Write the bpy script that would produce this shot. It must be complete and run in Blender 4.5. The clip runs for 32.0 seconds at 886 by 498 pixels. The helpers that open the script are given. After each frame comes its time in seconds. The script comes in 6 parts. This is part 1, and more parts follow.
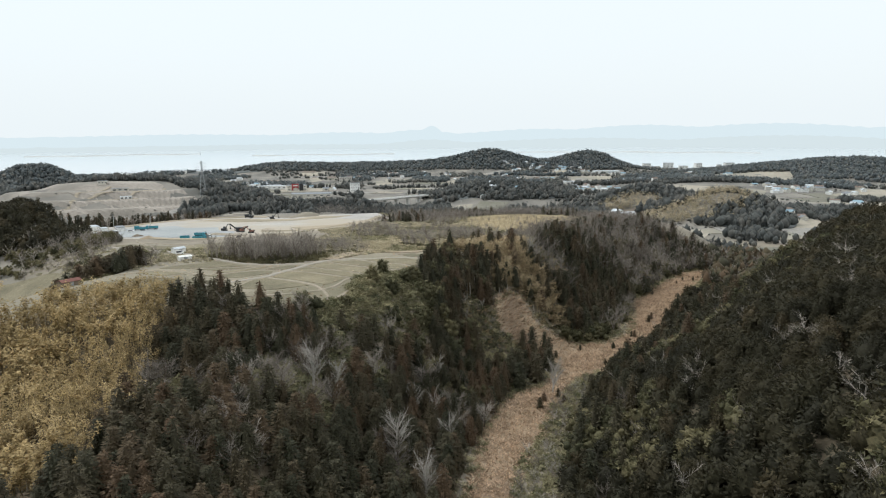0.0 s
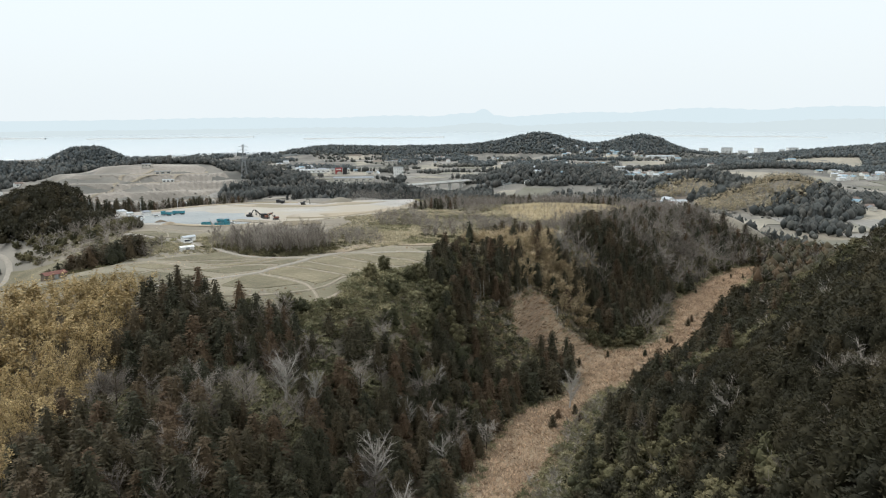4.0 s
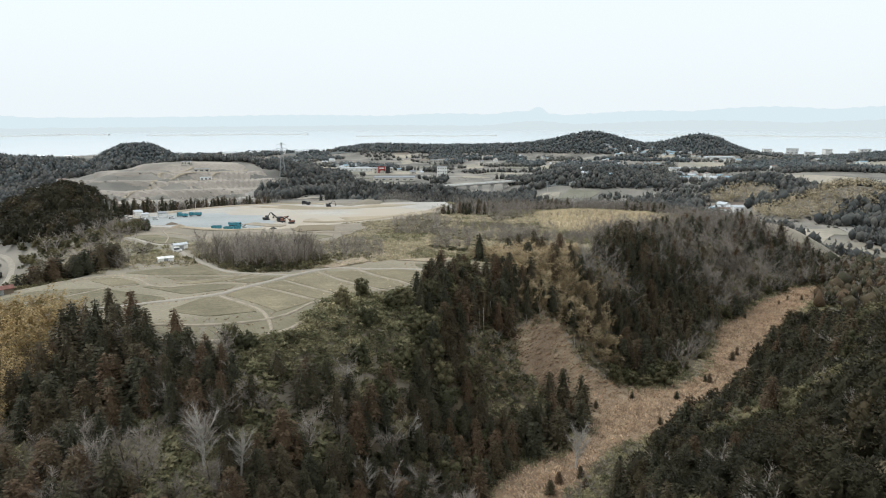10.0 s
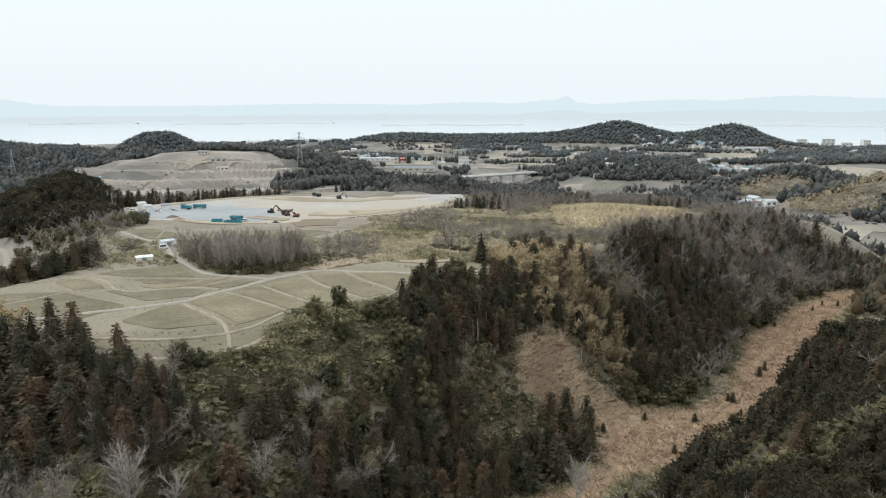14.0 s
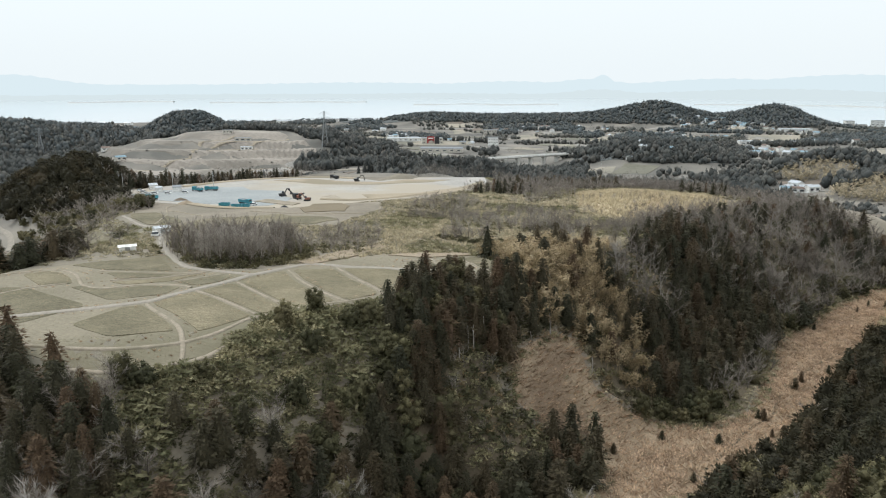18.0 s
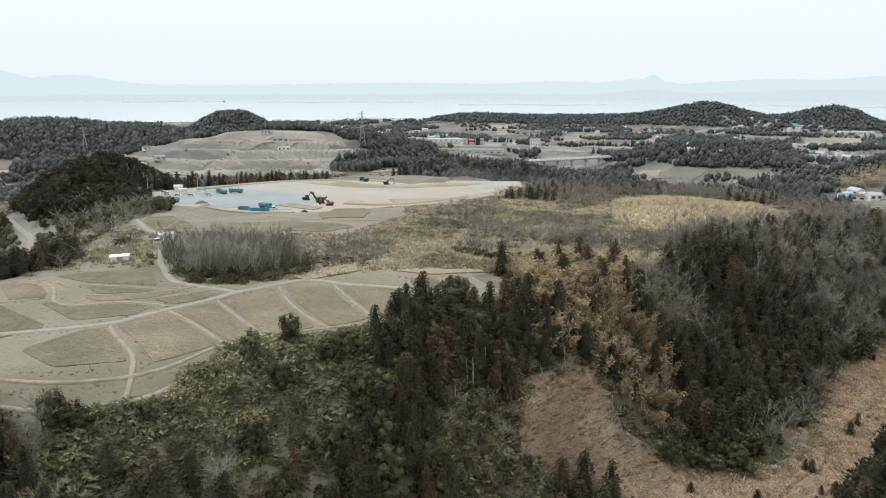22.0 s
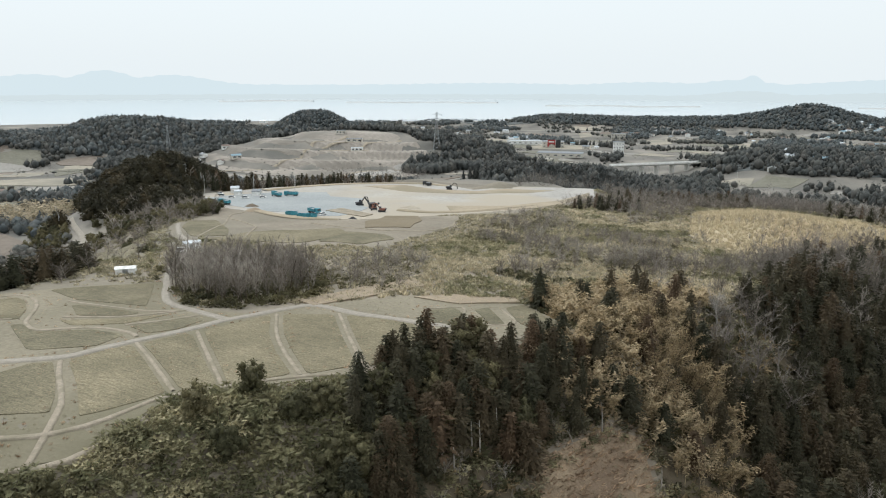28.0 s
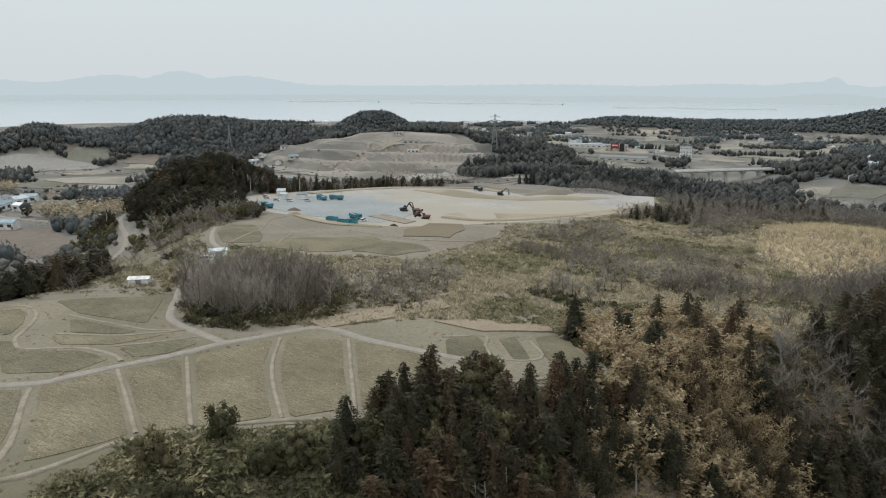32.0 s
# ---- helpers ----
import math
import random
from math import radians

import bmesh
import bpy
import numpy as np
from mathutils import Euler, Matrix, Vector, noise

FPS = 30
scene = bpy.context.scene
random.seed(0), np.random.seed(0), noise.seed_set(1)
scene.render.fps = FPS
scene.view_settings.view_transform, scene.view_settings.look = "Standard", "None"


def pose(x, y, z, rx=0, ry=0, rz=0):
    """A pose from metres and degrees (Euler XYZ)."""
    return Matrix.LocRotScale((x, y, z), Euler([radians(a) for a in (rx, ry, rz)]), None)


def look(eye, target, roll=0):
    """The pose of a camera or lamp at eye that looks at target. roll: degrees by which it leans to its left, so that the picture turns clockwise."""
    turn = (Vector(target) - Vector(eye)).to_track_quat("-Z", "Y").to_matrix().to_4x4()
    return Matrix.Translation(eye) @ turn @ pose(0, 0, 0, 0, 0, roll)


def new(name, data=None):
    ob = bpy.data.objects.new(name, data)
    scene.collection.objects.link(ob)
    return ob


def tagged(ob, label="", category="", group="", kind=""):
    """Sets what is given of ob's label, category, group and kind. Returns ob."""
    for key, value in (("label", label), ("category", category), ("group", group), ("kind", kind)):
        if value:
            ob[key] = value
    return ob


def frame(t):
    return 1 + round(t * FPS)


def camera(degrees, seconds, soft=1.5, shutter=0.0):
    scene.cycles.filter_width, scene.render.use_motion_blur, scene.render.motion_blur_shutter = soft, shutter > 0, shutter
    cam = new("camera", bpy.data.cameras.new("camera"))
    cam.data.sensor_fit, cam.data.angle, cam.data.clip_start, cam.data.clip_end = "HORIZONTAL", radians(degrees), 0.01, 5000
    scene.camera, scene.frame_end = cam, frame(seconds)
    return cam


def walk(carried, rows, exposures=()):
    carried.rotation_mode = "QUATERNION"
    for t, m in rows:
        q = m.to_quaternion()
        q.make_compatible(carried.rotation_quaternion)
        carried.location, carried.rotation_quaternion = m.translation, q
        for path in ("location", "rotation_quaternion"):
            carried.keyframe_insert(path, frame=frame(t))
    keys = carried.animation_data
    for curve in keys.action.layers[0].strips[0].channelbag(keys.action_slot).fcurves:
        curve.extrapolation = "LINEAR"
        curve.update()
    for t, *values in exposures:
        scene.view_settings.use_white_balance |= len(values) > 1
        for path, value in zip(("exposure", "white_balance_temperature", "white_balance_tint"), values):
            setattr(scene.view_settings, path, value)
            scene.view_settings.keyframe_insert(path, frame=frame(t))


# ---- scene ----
cam = camera(65.06, 32.0, soft=1.1)
# seconds, place, pitch, turn to the left, lean
PATH = [
    (0, 0.00, 0.00, 110.00, -9.604, -0.005, -0.33),
    (0.5, 1.77, 2.98, 109.97, -10.233, 0.317, -0.33),
    (1, 3.54, 5.96, 109.94, -10.815, 0.610, -0.32),
    (1.5, 5.29, 8.95, 109.91, -10.863, 0.963, -0.32),
    (2, 7.02, 11.93, 109.89, -10.889, 1.366, -0.32),
    (2.5, 8.73, 14.92, 109.86, -10.896, 1.953, -0.32),
    (3, 10.40, 17.91, 109.85, -10.905, 2.747, -0.32),
    (3.5, 12.03, 20.90, 109.84, -10.913, 3.567, -0.31),
    (4, 13.62, 23.90, 109.84, -10.923, 4.354, -0.31),
    (4.5, 15.15, 26.90, 109.85, -10.930, 4.950, -0.29),
    (6.5, 20.73, 38.87, 109.92, -11.018, 6.294, -0.22),
    (7, 21.98, 41.84, 109.94, -11.017, 6.601, -0.20),
    (7.5, 23.18, 44.79, 109.97, -11.013, 6.710, -0.18),
    (8, 24.31, 47.73, 109.98, -11.010, 6.897, -0.16),
    (8.5, 25.39, 50.63, 109.99, -11.029, 7.359, -0.14),
    (9, 26.40, 53.51, 110.00, -11.052, 7.780, -0.13),
    (9.5, 27.36, 56.37, 109.99, -11.077, 8.327, -0.12),
    (10, 28.26, 59.19, 109.98, -11.072, 8.869, -0.11),
    (10.5, 29.11, 61.99, 109.97, -11.074, 9.357, -0.11),
    (11, 29.92, 64.76, 109.94, -11.091, 9.605, -0.10),
    (11.5, 30.70, 67.52, 109.92, -11.160, 9.791, -0.10),
    (12, 31.46, 70.26, 109.89, -11.300, 9.992, -0.09),
    (12.5, 32.19, 72.98, 109.87, -11.440, 10.154, -0.08),
    (13, 32.91, 75.70, 109.85, -11.560, 10.389, -0.08),
    (13.5, 33.63, 78.41, 109.83, -11.705, 10.713, -0.07),
    (14, 34.33, 81.11, 109.82, -11.938, 11.110, -0.06),
    (14.5, 35.04, 83.80, 109.81, -12.425, 11.506, -0.05),
    (16.5, 37.79, 94.52, 109.78, -13.606, 12.641, -0.01),
    (17, 38.46, 97.19, 109.78, -13.591, 12.908, -0.01),
    (17.5, 39.12, 99.86, 109.77, -13.606, 13.385, 0.00),
    (18, 39.77, 102.52, 109.77, -13.603, 13.951, 0.01),
    (18.5, 40.42, 105.18, 109.76, -13.614, 14.513, 0.02),
    (19, 41.06, 107.84, 109.76, -13.616, 15.025, 0.03),
    (19.5, 41.69, 110.50, 109.75, -13.616, 15.542, 0.03),
    (20, 42.31, 113.16, 109.73, -13.627, 16.106, 0.03),
    (20.5, 42.91, 115.81, 109.72, -13.622, 16.558, 0.03),
    (21, 43.50, 118.46, 109.70, -13.596, 16.978, 0.03),
    (21.5, 44.06, 121.10, 109.68, -13.580, 17.369, 0.03),
    (22, 44.60, 123.74, 109.65, -13.584, 17.786, 0.04),
    (22.5, 45.11, 126.37, 109.61, -13.579, 18.225, 0.04),
    (23, 45.58, 128.99, 109.57, -13.575, 18.716, 0.04),
    (23.5, 46.02, 131.60, 109.52, -13.585, 19.259, 0.05),
    (24, 46.43, 134.20, 109.47, -13.593, 20.037, 0.06),
    (24.5, 46.80, 136.79, 109.41, -13.605, 20.867, 0.07),
    (25, 47.13, 139.37, 109.35, -13.609, 21.624, 0.07),
    (25.5, 47.43, 141.93, 109.30, -13.563, 22.353, 0.08),
    (27.5, 48.26, 151.97, 109.13, -13.554, 24.797, 0.12),
    (28, 48.38, 154.42, 109.12, -13.556, 24.872, 0.13),
    (28.5, 48.47, 156.85, 109.11, -13.561, 25.653, 0.15),
    (29, 48.52, 159.25, 109.13, -13.537, 26.423, 0.16),
    (29.5, 48.55, 161.63, 109.15, -13.551, 27.185, 0.18),
    (30, 48.56, 164.00, 109.18, -13.529, 27.925, 0.20),
    (30.5, 48.54, 166.35, 109.22, -13.523, 28.583, 0.21),
    (31, 48.52, 168.69, 109.26, -13.516, 29.118, 0.23),
    (31.5, 48.49, 171.02, 109.31, -13.500, 29.623, 0.24),
    (32, 48.45, 173.36, 109.36, -13.489, 30.131, 0.26),
]


def held(x, y, z, pitch, turn, lean):
    return pose(x, y, z, 0, 0, turn) @ pose(0, 0, 0, 90 + pitch, 0, 0) @ pose(0, 0, 0, 0, 0, lean)


walk(cam, [(t, held(*row)) for t, *row in PATH], [(0, 0.36), (19, 0.38), (25, 0.36), (28, 0.31), (30, 0.28), (31, 0.07), (32, -0.06)])


# ---- world, sun ----
world = bpy.data.worlds.new("overcast_sky")
scene.world = world
world.use_nodes = True
wt = world.node_tree
wt.nodes.clear()
sky = wt.nodes.new("ShaderNodeTexSky")
sky.sky_type, sky.sun_disc = "NISHITA", False
sky.sun_elevation, sky.sun_rotation = radians(48), radians(120)
sky.air_density, sky.dust_density, sky.ozone_density = 1.0, 6.0, 1.0
veil = wt.nodes.new("ShaderNodeMix")
veil.data_type = "RGBA"
veil.inputs[0].default_value = 0.8
veil.inputs[7].default_value = (8.2, 8.9, 9.25, 1)
back = wt.nodes.new("ShaderNodeBackground")
back.inputs[1].default_value = 0.1
wout = wt.nodes.new("ShaderNodeOutputWorld")
wt.links.new(sky.outputs[0], veil.inputs[6])
wt.links.new(veil.outputs[2], back.inputs[0])
wt.links.new(back.outputs[0], wout.inputs[0])
sun = new("sun", bpy.data.lights.new("sun", "SUN"))
sun.data.energy, sun.data.angle, sun.data.color = 1.9, radians(30), (1.0, 0.98, 0.94)
sun.matrix_world = look((-200, 60, 260), (0, 0, 0))

# ---- materials ----


def material(name, rough=0.9, metal=0.0):
    m = bpy.data.materials.new(name)
    m.use_nodes = True
    b = m.node_tree.nodes["Principled BSDF"]
    b.inputs["Roughness"].default_value, b.inputs["Metallic"].default_value = rough, metal
    b.inputs["Specular IOR Level"].default_value = 0.25
    return m, m.node_tree.nodes, m.node_tree.links, b


def noise_node(nodes, links, scale, detail=6, vector=None):
    n = nodes.new("ShaderNodeTexNoise")
    n.inputs["Scale"].default_value, n.inputs["Detail"].default_value = scale, detail
    if vector:
        links.new(vector, n.inputs["Vector"])
    return n


def ramp(nodes, links, value, *stops):
    r = nodes.new("ShaderNodeValToRGB")
    while len(r.color_ramp.elements) < len(stops):
        r.color_ramp.elements.new(0.5)
    for e, (at, colour) in zip(r.color_ramp.elements, stops):
        e.position, e.color = at, (*colour, 1)
    links.new(value, r.inputs[0])
    return r


def mix(nodes, links, a, b, amount, kind="MIX"):
    n = nodes.new("ShaderNodeMix")
    n.data_type, n.blend_type = "RGBA", kind
    for socket, value in ((n.inputs[0], amount), (n.inputs[6], a), (n.inputs[7], b)):
        if isinstance(value, (int, float)):
            socket.default_value = value
        elif isinstance(value, tuple):
            socket.default_value = (*value, 1)
        else:
            links.new(value, socket)
    return n.outputs[2]


def surface(name, dark, light, coarse, fine, rough=0.9, bump_depth=0.0, metal=0.0, tint=None):
    """Two noises in world metres between two colours, with relief; tint: a third colour in broad stains."""
    m, nodes, links, b = material(name, rough, metal)
    at = nodes.new("ShaderNodeNewGeometry").outputs["Position"]
    big, small = noise_node(nodes, links, coarse, 5, at), noise_node(nodes, links, fine, 4, at)
    mean = tuple((p + q) / 2 for p, q in zip(dark, light))
    one = ramp(nodes, links, big.outputs[0], (0.3, dark), (0.7, light))
    two = ramp(nodes, links, small.outputs[0], (0.3, tuple(0.72 * c for c in mean)), (0.7, tuple(min(1, 1.3 * c) for c in mean)))
    colour = mix(nodes, links, one.outputs[0], two.outputs[0], 0.45)
    if tint:
        stain = ramp(nodes, links, noise_node(nodes, links, coarse * 0.37, 3, at).outputs[0], (0.48, (0, 0, 0)), (0.62, (1, 1, 1)))
        colour = mix(nodes, links, colour, tint, stain.outputs[0])
    links.new(colour, b.inputs["Base Color"])
    if bump_depth:
        bn = nodes.new("ShaderNodeBump")
        bn.inputs["Distance"].default_value = bump_depth
        links.new(small.outputs[0], bn.inputs["Height"])
        links.new(bn.outputs[0], b.inputs["Normal"])
    return m


def foliage(name, *stops, single=False, rough=0.75, through_light=0.25):
    """Leaf colours: one tone to each plant, varied leaf by leaf."""
    m, nodes, links, b = material(name, rough)
    if single:
        tone = nodes.new("ShaderNodeObjectInfo").outputs["Random"]
    else:
        a = nodes.new("ShaderNodeAttribute")
        a.attribute_name = "tone"
        tone = a.outputs["Fac"]
    r = ramp(nodes, links, tone, *stops)
    g = nodes.new("ShaderNodeNewGeometry")
    leaf = ramp(nodes, links, g.outputs["Random Per Island"], (0, (0.82, 0.82, 0.82)), (1, (1.18, 1.18, 1.16)))
    fine = nodes.new("ShaderNodeTexNoise")
    fine.inputs["Scale"].default_value, fine.inputs["Detail"].default_value = 2.8, 4.0
    links.new(g.outputs["Position"], fine.inputs["Vector"])
    grain = ramp(nodes, links, fine.outputs["Fac"], (0.3, (0.66, 0.66, 0.66)), (0.7, (1.32, 1.31, 1.27)))
    shade = mix(nodes, links, r.outputs[0], leaf.outputs[0], 1.0, "MULTIPLY")
    shade = mix(nodes, links, shade, grain.outputs[0], 1.0, "MULTIPLY")
    links.new(shade, b.inputs["Base Color"])
    lit, both = nodes.new("ShaderNodeBsdfTranslucent"), nodes.new("ShaderNodeMixShader")
    links.new(shade, lit.inputs["Color"])
    both.inputs[0].default_value = through_light
    out = next(n for n in nodes if n.type == "OUTPUT_MATERIAL")
    links.new(b.outputs[0], both.inputs[1]), links.new(lit.outputs[0], both.inputs[2])
    links.new(both.outputs[0], out.inputs["Surface"])
    return m


LEAF = {
    "cedar": ((0, (0.047, 0.049, 0.030)), (0.4, (0.065, 0.060, 0.037)), (0.75, (0.087, 0.070, 0.043)), (1, (0.124, 0.083, 0.052))),
    "pine": ((0, (0.030, 0.029, 0.018)), (0.5, (0.040, 0.037, 0.021)), (0.85, (0.051, 0.044, 0.024)), (1, (0.064, 0.051, 0.028))),
    "bamboo": ((0, (0.23, 0.172, 0.082)), (0.5, (0.36, 0.272, 0.135)), (1, (0.48, 0.372, 0.2))),
    "broadleaf": ((0, (0.055, 0.057, 0.030)), (0.5, (0.094, 0.089, 0.047)), (1, (0.161, 0.142, 0.079))),
    "bare": ((0, (0.155, 0.136, 0.121)), (0.5, (0.262, 0.236, 0.212)), (1, (0.41, 0.378, 0.344))),
    "reed": ((0, (0.193, 0.133, 0.092)), (0.45, (0.374, 0.268, 0.184)), (1, (0.613, 0.460, 0.333))),
    "weed": ((0, (0.225, 0.206, 0.143)), (0.5, (0.355, 0.322, 0.225)), (1, (0.52, 0.462, 0.34))),
    "sasa": ((0, (0.138, 0.139, 0.078)), (0.5, (0.236, 0.222, 0.134)), (1, (0.37, 0.333, 0.21))),
    "pale_reed": ((0, (0.40, 0.345, 0.238)), (0.5, (0.51, 0.445, 0.318)), (1, (0.61, 0.535, 0.395))),
    "cane": ((0, (0.225, 0.172, 0.10)), (0.5, (0.345, 0.27, 0.165)), (1, (0.47, 0.385, 0.255))),
    # distant woods: greyer, bluer leaf colours, with the haze painted in
    "hazed_cedar": ((0, (0.076, 0.092, 0.100)), (0.6, (0.098, 0.115, 0.121)), (1, (0.134, 0.140, 0.138))),
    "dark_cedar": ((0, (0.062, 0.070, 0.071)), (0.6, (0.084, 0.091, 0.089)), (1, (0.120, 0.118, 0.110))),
    "hazed_mixed": ((0, (0.090, 0.097, 0.091)), (0.5, (0.123, 0.128, 0.120)), (1, (0.185, 0.179, 0.164))),
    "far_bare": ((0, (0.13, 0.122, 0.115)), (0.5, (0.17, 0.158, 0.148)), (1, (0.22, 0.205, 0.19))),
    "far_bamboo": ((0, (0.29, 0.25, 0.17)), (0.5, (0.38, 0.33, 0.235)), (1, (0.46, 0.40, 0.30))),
}
MAT = {k: foliage(k + "_leaves", *v) for k, v in LEAF.items()}
MAT_ONE = {k: foliage(k + "_leaves_single", *v, single=True) for k, v in LEAF.items()}
BARK = surface("bark", (0.05, 0.04, 0.03), (0.12, 0.095, 0.07), 0.6, 5, 0.95, 0.02)

# Ground heights, in metres over the sea, as one function of the plan.
VALLEY = [(-14, -80), (-6, 60), (12, 170), (23, 200), (44, 235), (66, 265), (95, 315), (126, 372), (162, 425), (240, 505), (330, 560)]
WEST_EDGE = [(-190, -80), (-150, 120), (-132, 205), (-122, 250), (-124, 285), (-150, 330), (-178, 372), (-236, 430), (-270, 470), (-285, 530), (-262, 600), (-215, 640)]


def step(a, b, v):
    k = np.clip((v - a) / (b - a), 0, 1)
    return k * k * (3 - 2 * k)


def along(x, y, line):
    """Distance from a line in the plan, positive to its right."""
    best = np.full(np.shape(x), 1e9)
    side = np.ones(np.shape(x))
    for (ax, ay), (bx, by) in zip(line, line[1:]):
        dx, dy = bx - ax, by - ay
        k = np.clip(((x - ax) * dx + (y - ay) * dy) / (dx * dx + dy * dy), 0, 1)
        d = np.hypot(x - ax - k * dx, y - ay - k * dy)
        s = np.sign((x - ax) * dy - (y - ay) * dx)
        near = d < best
        best, side = np.where(near, d, best), np.where(near, s, side)
    return best * np.where(side == 0, 1, side)


def bump(x, y, cx, cy, high, rx, ry, turn=0.0, flat=1.0):
    c, s = math.cos(radians(turn)), math.sin(radians(turn))
    u, v = ((x - cx) * c + (y - cy) * s) / rx, ((y - cy) * c - (x - cx) * s) / ry
    return high * np.exp(-((u * u + v * v) ** flat))


def waves(x, y, size, seed=0.0):
    a = np.sin(x / size + 1.3 * seed) * np.cos(y / size * 0.83 - seed)
    b = np.sin((0.6 * x + 0.8 * y) / size * 1.9 + 2.1 * seed) * np.sin((0.8 * x - 0.6 * y) / size * 1.6 + seed)
    return 0.6 * a + 0.4 * b


QUARRY = [(-258, 466), (-252, 490), (-244, 520), (-225, 556), (-200, 584), (-168, 608), (-128, 584), (-112, 622), (-60, 640), (-44, 575), (-72, 505), (-100, 463), (-126, 432), (-152, 425), (-199, 428), (-236, 444)]


def outside(x, y, ring):
    """Distance from a ring of plan points, negative within it."""
    d = np.abs(along(x, y, ring + ring[:1]))
    return np.where(inside(x, y, ring), -d, d)


def inside(x, y, ring):
    """Which points lie in a ring of plan points."""
    crossed = np.zeros(np.shape(x), bool)
    for (ax, ay), (bx, by) in zip(ring, ring[1:] + ring[:1]):
        if ay != by:
            crossed ^= ((ay > y) != (by > y)) & (x < (bx - ax) * (y - ay) / (by - ay) + ax)
    return crossed


def height(x, y):
    x, y = np.asarray(x, float), np.asarray(y, float)
    top = 62 - 0.07 * np.maximum(0, y - 235) + 0.03 * np.minimum(0, x + 50) - 0.03 * np.maximum(0, 150 - y)
    top = top - 12 * step(206, 160, y - 0.45 * (x + 60))
    top = np.where(y > 640, np.maximum(top, 33 - 0.02 * (y - 640)), top)
    v = along(x, y, VALLEY)
    floor = 24 - 0.012 * np.maximum(0, y - 300) + 0.02 * np.maximum(0, 120 - y)
    wide = 8 + 6 * np.exp(-(((x - 75) / 40) ** 2 + ((y - 285) / 40) ** 2))
    left = floor + (top - floor) * step(0, 1, (-v - wide) / 48)
    crest = 26 + 44 * step(355, 285, y - 0.25 * (x - 120)) - 8 * step(120, 0, y)
    right = floor + (crest - floor) * step(0, 1, (v - wide) / 82)
    h = np.where(v > 0, right, left)
    # the plateau ends over the low land in the west and the north
    low = 24 - 0.016 * np.maximum(0, y - 300) - 0.01 * np.maximum(0, -x - 250)
    w = -along(x, y, WEST_EDGE)
    h = h + (low - h) * step(-4, 62, w) * (x < 40)
    far = 11 - 0.004 * (np.hypot(x, y) - 600)
    h = h + (far - h) * step(600, 700, y - 70 * step(-20, -120, x) + 0.9 * np.maximum(0, x - 60))
    h = h + (far - h) * step(330, 520, np.abs(x + 40) + 0.0 * y) * (y > -1e9) * step(-1, 1, x)
    h = h + (low * 0.8 - h) * step(420, 560, -x) * step(-1, 1, -x)
    # single hills
    h = h + bump(x, y, -314, 480, 25, 95, 38, 126, 1.6) + bump(x, y, -566, 693, 12, 50, 36, 40)
    cut = bump(x, y, -448, 950, 37, 180, 120, 30, 1.6)
    h = h + 9 * (np.floor(cut / 9) + step(0.62, 1.0, cut / 9 - np.floor(cut / 9)))
    h = h + bump(x, y, -760, 1300, 46, 78, 80, 10, 1.3)
    h = h + bump(x, y, -735, 875, 13, 230, 62, 51) + bump(x, y, -905, 672, 15, 200, 62, 60)
    h = h + bump(x, y, -757, 852, 31, 92, 75, 50, 1.4) + bump(x, y, -868, 700, 20, 52, 60, 60) + bump(x, y, -680, 985, 22, 85, 70, 40, 1.3)
    h = h + bump(x, y, -135, 790, 16, 95, 48, 8, 1.4)
    h = h + bump(x, y, -420, 1790, 22, 260, 90, -8) + bump(x, y, -120, 1830, 12, 160, 80)
    h = h + bump(x, y, 140, 1850, 41, 95, 90) + bump(x, y, 30, 1840, 20, 130, 80) + bump(x, y, 385, 1815, 43, 85, 90) + bump(x, y, 270, 1830, 12, 90, 80)
    h = h + bump(x, y, 85, 1000, 28, 105, 75, -12) + bump(x, y, 325, 790, 30, 60, 55) + bump(x, y, 275, 915, 24, 60, 50)
    h = h + bump(x, y, 900, 1500, 40, 300, 130) + bump(x, y, 500, 1250, 12, 200, 160)
    h = h + bump(x, y, 62, 512, 5, 48, 60) - bump(x, y, -51, 978, 9, 75, 90, 20, 2.0)
    rough = 1 - 0.75 * step(60, 20, np.hypot((x + 75) / 1.4, y - 240)) - 0.2
    h = h + (1.3 * waves(x, y, 17, 1) + 0.5 * waves(x, y, 6.5, 2)) * np.clip(rough, 0.15, 1) + 3.5 * waves(x, y, 95, 3) * step(650, 900, y)
    # the levelled yard of the gravel works
    yard = 44.3 - 0.043 * (y - 445) + 0.2 * waves(x, y, 14, 4)
    h = h + (yard - h) * step(16, -2, outside(x, y, QUARRY))
    # the sea basin
    shore = np.hypot(x, y) - 2080 - 60 * waves(x, y, 260, 5)
    back = 4990 + 130 * np.sin(x / 420.0) + 60 * np.sin(x / 130.0)
    sea = step(0, 60, shore) * step(0, 60, back - np.hypot(x, y))
    h = np.maximum(h, 2.0 - 0.0 * x)
    return h + (-6 - h) * sea

# ---- mesh helpers ----


